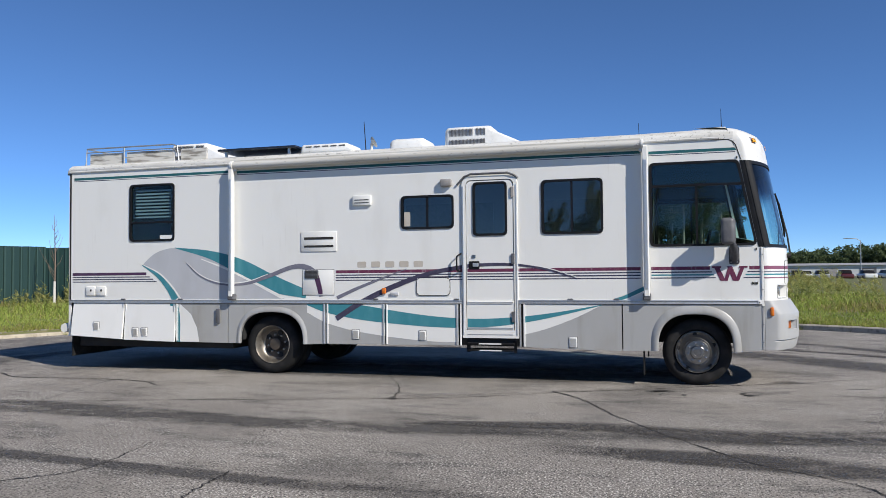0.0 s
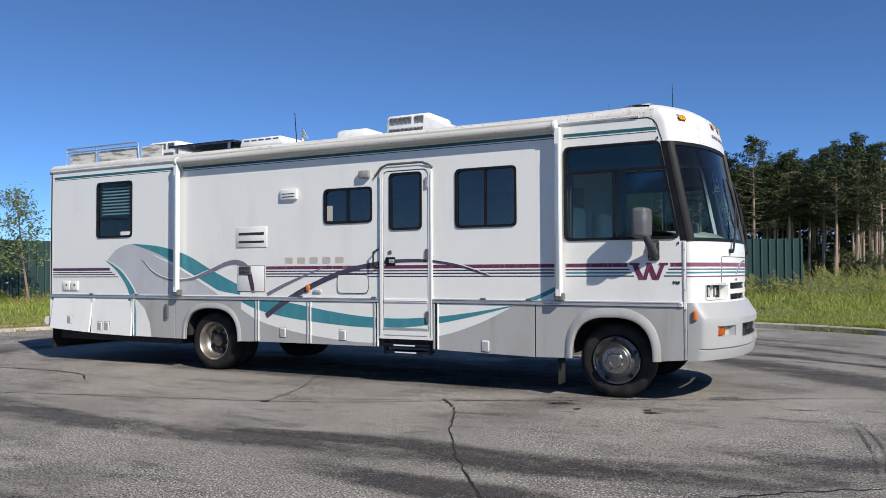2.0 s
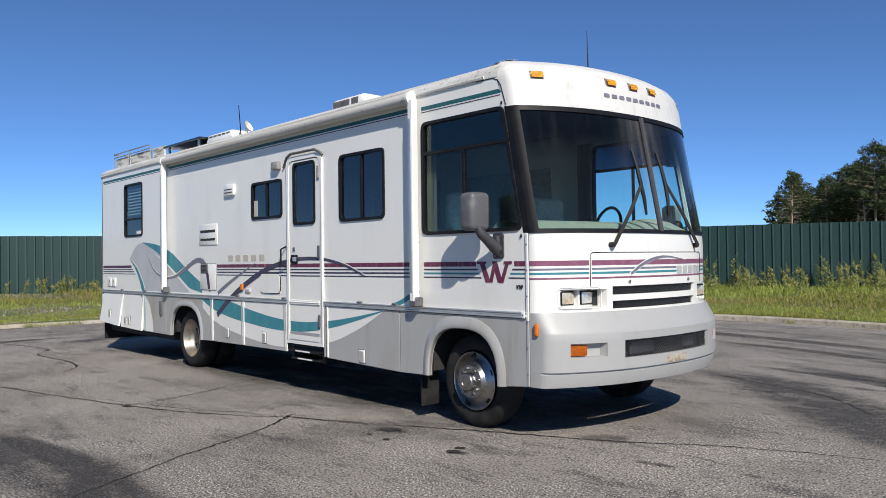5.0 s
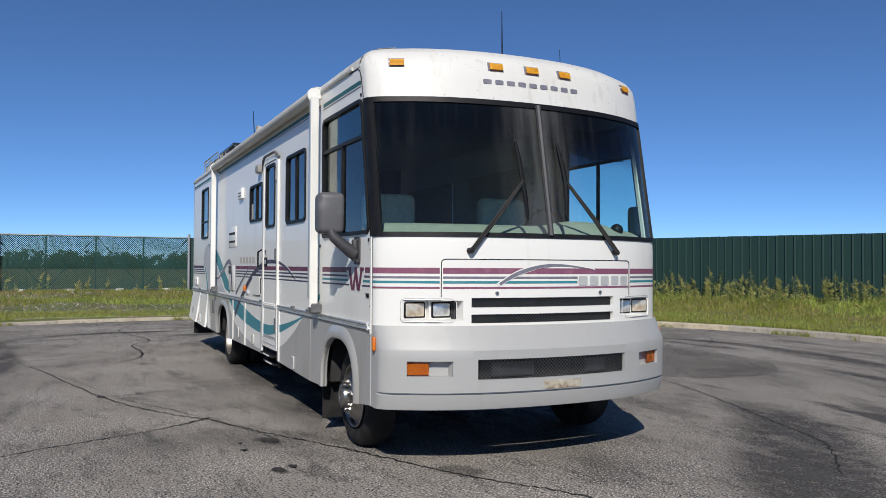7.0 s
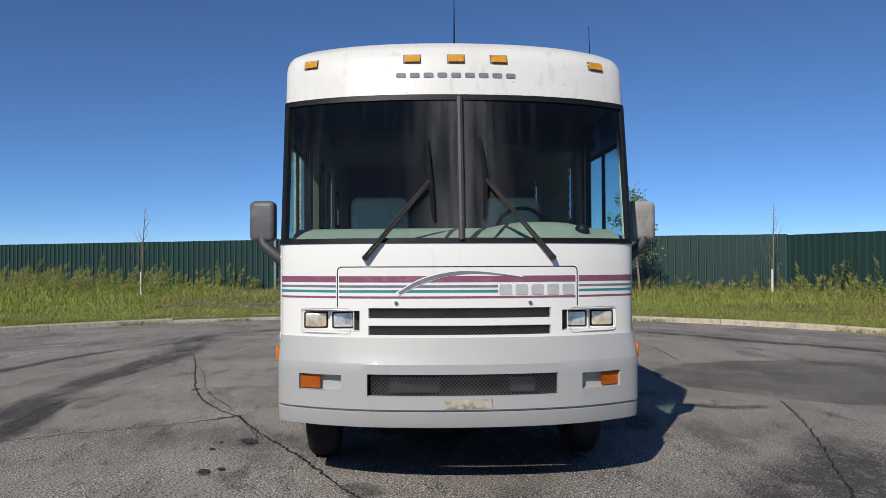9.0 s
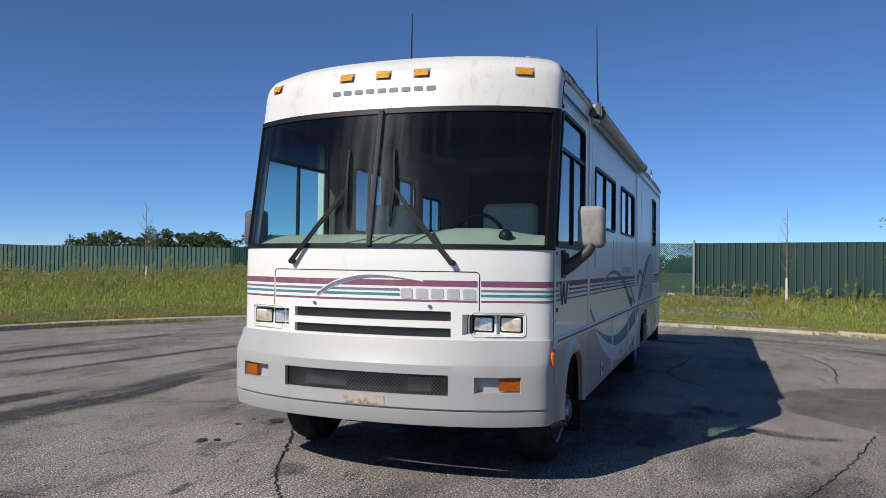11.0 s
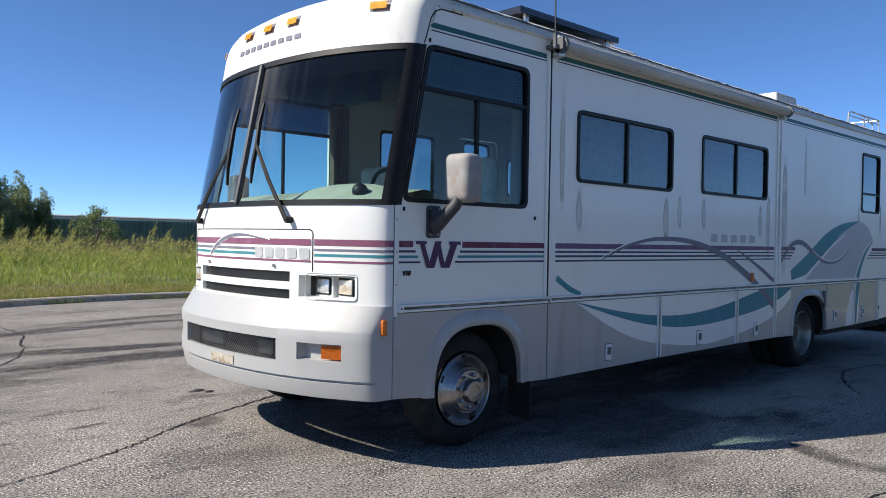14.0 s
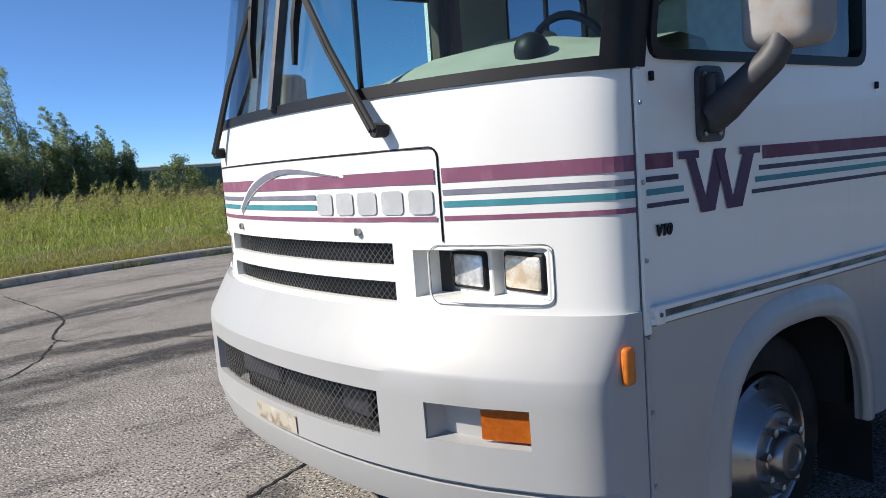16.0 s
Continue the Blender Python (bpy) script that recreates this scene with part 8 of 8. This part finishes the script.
# ---- saplings ----
def sapling(x, y, h, seed, leafy=False):
    rnd = random.Random(seed)
    ob = tagged(new("sapling"), "thin bare sapling with a white trunk guard" if not leafy else "thin sapling with a few leaves low on the trunk", "tree", "saplings")
    z0 = ground_height(x, y)
    ob.location = (x, y, z0)
    bm = bmesh.new()
    tip = Vector((rnd.uniform(-0.25, 0.25), rnd.uniform(-0.25, 0.25), h))
    tube(bm, [(0, 0, -0.05), tip * 0.5 + Vector((0.05, 0, 0)), tip], [0.035, 0.022, 0.004], 6)
    for k in range(16):
        t = 0.28 + 0.62 * k / 15
        p = tip * t
        a = rnd.uniform(0, 6.28)
        ln = (1.05 - t) * h * 0.38 * rnd.uniform(0.6, 1.2)
        q = p + Vector((math.cos(a) * ln * 0.55, math.sin(a) * ln * 0.55, ln * 0.95))
        tube(bm, [p, p.lerp(q, 0.5) + Vector((math.cos(a), math.sin(a), 0)) * 0.06, q], [0.011, 0.008, 0.003], 4)
    part("trunk", bm, BARK, ob)
    bm = bmesh.new()
    tube(bm, [(0, 0, 0), (0.01, 0, 0.95)], [0.055, 0.045], 8)
    part("trunk_guard", bm, WHITEBARK, ob)
    if leafy:
        centres = [(tip.x * 0.5 - 0.08, tip.y * 0.5 + d, h * f, 0.36) for f, d in ((0.44, 0.42), (0.52, 0.3), (0.6, 0.18))]
        cr = new("crown", leaf_cloud("crown", centres, 700, 0.11, rnd, BUSHLEAF, 1.0))
        cr.parent = ob


sapling(-23.6, 14.0, 3.6, 1)
sapling(-25.0, -10.9, 3.6, 2)
sapling(-25.6, 4.7, 3.6, 3)
sapling(-27.5, -26.5, 4.6, 4, True)


# ---- grass and weeds ----
def clear(x, y):
    return not in_road(x, y, 0.24) and x < 8.0


def blades(name, spots, label, material):
    """Grass as bent blades: x, y, z, height, width, lean."""
    a = np.array(spots, dtype=np.float64)
    n = len(a)
    rng = np.random.default_rng(5)
    t = rng.uniform(0, 2 * np.pi, n)
    lt = rng.uniform(0, 2 * np.pi, n)
    dx, dy = np.cos(t) * a[:, 4] / 2, np.sin(t) * a[:, 4] / 2
    lx, ly = np.cos(lt) * a[:, 5], np.sin(lt) * a[:, 5]
    v = np.empty((n, 5, 3))
    v[:, 0] = np.c_[a[:, 0] - dx, a[:, 1] - dy, a[:, 2] - 0.02]
    v[:, 1] = np.c_[a[:, 0] + dx, a[:, 1] + dy, a[:, 2] - 0.02]
    v[:, 2] = np.c_[a[:, 0] + dx * 0.8 + lx * 0.35, a[:, 1] + dy * 0.8 + ly * 0.35, a[:, 2] + a[:, 3] * 0.6]
    v[:, 3] = np.c_[a[:, 0] - dx * 0.8 + lx * 0.35, a[:, 1] - dy * 0.8 + ly * 0.35, a[:, 2] + a[:, 3] * 0.6]
    v[:, 4] = np.c_[a[:, 0] + lx, a[:, 1] + ly, a[:, 2] + a[:, 3]]
    base = np.arange(n)[:, None] * 5
    quads = base + np.array([[0, 1, 2, 3]])
    tris = base + np.array([[3, 2, 4]])
    me = bpy.data.meshes.new(name)
    me.from_pydata(v.reshape(-1, 3).tolist(), [], quads.tolist() + tris.tolist())
    me.materials.append(material)
    return tagged(new(name, me), label, "grass", kind="stuff")


rnd = random.Random(21)
lawn, dry, fresh = [], [], []
for _ in range(300000):
    a = rnd.uniform(0.6, 5.75)
    r = RR + 0.2 + 16.5 * rnd.random() ** 1.7
    x, y = CX + r * math.cos(a), CY + r * math.sin(a)
    if not clear(x, y):
        continue
    d = r - RR
    bare = noise.noise(Vector((x * 0.28, y * 0.28, 3.1)))
    near_gate = x < -17 and -8 < y < 3.5
    if bare > (0.05 if near_gate else 0.9) and rnd.random() < 0.85:
        continue
    patchy = 0.75 + 0.7 * noise.noise(Vector((x * 0.8, y * 0.8, 5)))
    h = ((0.035 + 0.075 * rnd.random()) if d < 3.2 else (0.05 + 0.27 * rnd.random() ** 1.6 * min(1, (d - 1.5) / 6))) * patchy
    if near_gate:
        h *= 0.6
    z = ground_height(x, y)
    row = (x, y, z, h * 1.15, 0.011 + 0.012 * min(1, d / 8), h * rnd.uniform(0.3, 1.3))
    green = noise.noise(Vector((x * 0.13, y * 0.13, 6)))
    south = x > -15 and y < -10
    if d < 2.8 and not south and rnd.random() < 0.45 + 0.5 * noise.noise(Vector((x * 0.6, y * 0.6, 7))):
        fresh.append(row)
        continue
    if d > 2.5 and green > (0.02 if y > -13 else -0.45 if d > 3.4 else 0.1) and rnd.random() < (0.72 if south else 0.75):
        fresh.append(row)
        continue
    (dry if rnd.random() < (0.30 + 0.5 * max(0, noise.noise(Vector((x * 0.2, y * 0.2, 8))))) else lawn).append(row)
for _ in range(60000):
    a = rnd.uniform(2.6, 5.1)
    r = RR + 14 + 46 * rnd.random() ** 1.2
    x, y = CX + r * math.cos(a), CY + r * math.sin(a)
    if not clear(x, y) or (x < -29 and y > -9):
        continue
    h = 0.15 + 0.35 * rnd.random() * min(1, (r - RR) / 30)
    (fresh if r < RR + 24 and rnd.random() < 0.75 else dry if rnd.random() < 0.45 else lawn).append((x, y, ground_height(x, y), h, 0.04 + 0.03 * rnd.random(), h * rnd.uniform(0.1, 0.6)))
for _ in range(9000):
    a = rnd.uniform(0.95, 5.45)
    x, y = CX + RR * math.cos(a), CY + RR * math.sin(a)
    if x > 5.0 or noise.noise(Vector((x * 0.9, y * 0.9, 4))) < 0.12:
        continue
    r = RR - 0.06 + 0.05 * rnd.random() if rnd.random() < 0.5 else RR + 0.16 + 0.1 * rnd.random()
    h = rnd.uniform(0.03, 0.15)
    lawn.append((CX + r * math.cos(a), CY + r * math.sin(a), 0.0 if r < RR else 0.1, h, 0.014, h * rnd.uniform(0.4, 1.2)))
blades("grass", lawn, "rough green grass along the kerb", GRASS)
blades("fresh_grass", fresh, "patches of bright fresh grass", FRESH)
blades("dry_grass", dry, "straw-coloured dry grass among the green", DRYGRASS)


rnd = random.Random(88)
centres = []
for _ in range(420):
    t = rnd.random()
    x, y = -26 + 44 * t + rnd.uniform(-2, 2), -34 - 10 * t - 7 * rnd.random() ** 1.5
    if noise.noise(Vector((x * 0.15, y * 0.15, 9))) > -0.12:
        centres.append((x, y, ground_height(x, y) + 0.22, rnd.uniform(0.5, 1.0)))
for _ in range(300):
    x, y = rnd.uniform(-24, 12), rnd.uniform(-50.5, -43)
    centres.append((x, y, ground_height(x, y) + 0.4, rnd.uniform(0.6, 1.15)))
tagged(new("scrub", leaf_cloud("scrub", centres, 52000, 0.13, rnd, SCRUB, 0.55)), "low brownish scrub in front of the southern trees", "scrub", kind="stuff")


def weeds(name, spots, label):
    """Tall weeds: a leaning stem, narrow leaves and a feathery plume. spots: x, y, z, height."""
    rnd = random.Random(77)
    lv, lf, bv, bf = [], [], [], []
    for x, y, z, h in spots:
        lean = Vector((rnd.gauss(-0.10, 0.14), rnd.gauss(0.06, 0.14), 1)).normalized()
        foot = Vector((x, y, z - 0.02))
        side = lean.orthogonal().normalized()
        i = len(lv)
        tip = foot + lean * h
        w = 0.008
        lv += [tuple(foot - side * w), tuple(foot + side * w), tuple(tip)]
        lf.append((i, i + 1, i + 2))
        n = int(18 + 26 * h)
        for k in range(n):
            t = 0.25 + 0.7 * k / n
            p = foot + lean * h * t
            a = rnd.uniform(0, 6.28)
            ln = 0.17 * (1.2 - 0.75 * t) * (0.6 + 0.45 * h) * rnd.uniform(0.7, 1.3)
            d = Vector((math.cos(a), math.sin(a), rnd.uniform(0.2, 0.9))) * ln
            q = Vector((-d.y, d.x, 0)).normalized() * ln * 0.14
            droop = Vector((-0.10 * ln, 0.05 * ln, -ln * rnd.uniform(0.15, 0.5)))
            i = len(lv)
            lv += [tuple(p), tuple(p + d * 0.55 + q), tuple(p + d + droop), tuple(p + d * 0.55 - q)]
            lf.append((i, i + 1, i + 2, i + 3))
        if rnd.random() < 0.75:
            # a nodding plume of short sprays that the wind pushes one way
            bend = Vector((rnd.gauss(-0.35, 0.3), rnd.gauss(0.15, 0.3), 0.35)).normalized()
            for k in range(30):
                t = k / 30
                p = tip - lean * h * 0.20 * (1 - t) + bend * 0.26 * t * t
                a = rnd.uniform(0, 6.28)
                ln = 0.12 * (1.05 - 0.8 * t) * rnd.uniform(0.6, 1.2)
                d = (Vector((math.cos(a), math.sin(a), 0.7)) + bend * 0.6) * ln
                q = Vector((-d.y, d.x, 0)).normalized() * ln * 0.17
                i = len(bv)
                bv += [tuple(p), tuple(p + d * 0.6 + q), tuple(p + d + Vector((0, 0, -0.25 * ln))), tuple(p + d * 0.6 - q)]
                bf.append((i, i + 1, i + 2, i + 3))
    out = tagged(new(name), label, "weeds", kind="stuff")
    for nm, vv, ff, material in (("weed_leaves", lv, lf, WEED), ("weed_plumes", bv, bf, BLOOM)):
        me = bpy.data.meshes.new(nm)
        me.from_pydata(vv, [], ff)
        me.materials.append(material)
        ob = new(nm, me)
        ob.parent = out
        ob["kind"] = "stuff"
    return out


rnd = random.Random(33)
tall = []


def along(a, b, n, near, far, h0, h1):
    """Weeds in a strip between near and far metres in front of the line a-b, on the side of the circle."""
    d = Vector((b[0] - a[0], b[1] - a[1]))
    nrm = Vector((-d.y, d.x)).normalized()
    mid = Vector(((a[0] + b[0]) / 2, (a[1] + b[1]) / 2))
    if (Vector((CX, CY)) - mid).dot(nrm) < 0:
        nrm = -nrm
    for _ in range(n):
        t, off = rnd.random(), near + (far - near) * rnd.random() ** 1.6
        p = Vector(a) + d * t + nrm * off
        if clear(p.x, p.y):
            clump = 0.75 + 0.6 * noise.noise(Vector((p.x * 0.5, p.y * 0.5, 1)))
            tall.append((p.x, p.y, ground_height(p.x, p.y), max(0.3, rnd.uniform(h0, h1) * clump)))


along(FENCE_C, FENCE_E, 130, 0.3, 3.0, 0.6, 1.5)
along(FENCE_C, FENCE_E, 320, 0.4, 5.0, 0.3, 0.9)
along(GATE_R, FENCE_C, 90, 0.3, 2.4, 0.3, 0.8)
along(FENCE_E, (16, 19), 420, -6.0, 5.0, 0.7, 1.3)
along((0.5, 30), (14, 34), 420, -6.0, 8.0, 0.7, 1.4)
along(GATE_L, (-43, -32), 500, 0.3, 8.0, 0.5, 1.4)
for _ in range(2300):
    a = rnd.uniform(3.55, 5.2)
    r = RR + 9.5 + 31 * rnd.random() ** 0.9
    x, y = CX + r * math.cos(a), CY + r * math.sin(a)
    if clear(x, y):
        tall.append((x, y, ground_height(x, y), rnd.uniform(0.4, 1.15 if rnd.random() < 0.8 else 1.6) * max(0.35, 0.8 + 0.9 * noise.noise(Vector((x * 0.3, y * 0.3, 2))))))
for _ in range(260):
    a = rnd.uniform(0.9, 5.3)
    r = RR + 3.5 + 9 * rnd.random()
    x, y = CX + r * math.cos(a), CY + r * math.sin(a)
    if clear(x, y):
        tall.append((x, y, ground_height(x, y), rnd.uniform(0.3, 0.8)))
weeds("tall_weeds", tall, "tall leaning weeds with pale feathery plumes")

# gravel in front of the gate
rnd = random.Random(12)
verts, faces = [], []
for _ in range(3600):
    x, y = rnd.uniform(-29.5, -16.0), rnd.uniform(-8, 3.5)
    if not clear(x, y) or noise.noise(Vector((x * 0.28, y * 0.28, 3.1))) < -0.02:
        continue
    s, z = 0.012 + 0.04 * rnd.random() ** 2, ground_height(x, y)
    i = len(verts)
    for k in range(5):
        a = 2 * math.pi * k / 5 + rnd.uniform(-0.3, 0.3)
        verts.append((x + math.cos(a) * s, y + math.sin(a) * s, z - 0.01))
    verts.append((x + rnd.uniform(-0.3, 0.3) * s, y, z + s * rnd.uniform(0.4, 0.9)))
    faces += [(i + k, i + (k + 1) % 5, i + 5) for k in range(5)]
for _ in range(2600):
    a = rnd.uniform(2.55, 3.75)
    r = RR + 0.2 + abs(rnd.gauss(0, 0.35))
    x, y = CX + r * math.cos(a), CY + r * math.sin(a)
    s, z = 0.01 + 0.03 * rnd.random() ** 2, ground_height(x, y)
    i = len(verts)
    for k in range(5):
        t = 2 * math.pi * k / 5 + rnd.uniform(-0.3, 0.3)
        verts.append((x + math.cos(t) * s, y + math.sin(t) * s, z - 0.005))
    verts.append((x + rnd.uniform(-0.3, 0.3) * s, y, z + s * rnd.uniform(0.4, 0.9)))
    faces += [(i + k, i + (k + 1) % 5, i + 5) for k in range(5)]
me = bpy.data.meshes.new("gravel")
me.from_pydata(verts, [], faces)
me.materials.append(surface("pale_stone", (0.24, 0.22, 0.19), 0.9, island=(0.42, 0.39, 0.34)))
tagged(new("gravel", me), "pale loose stones on bare ground before the gate", "gravel", kind="stuff")
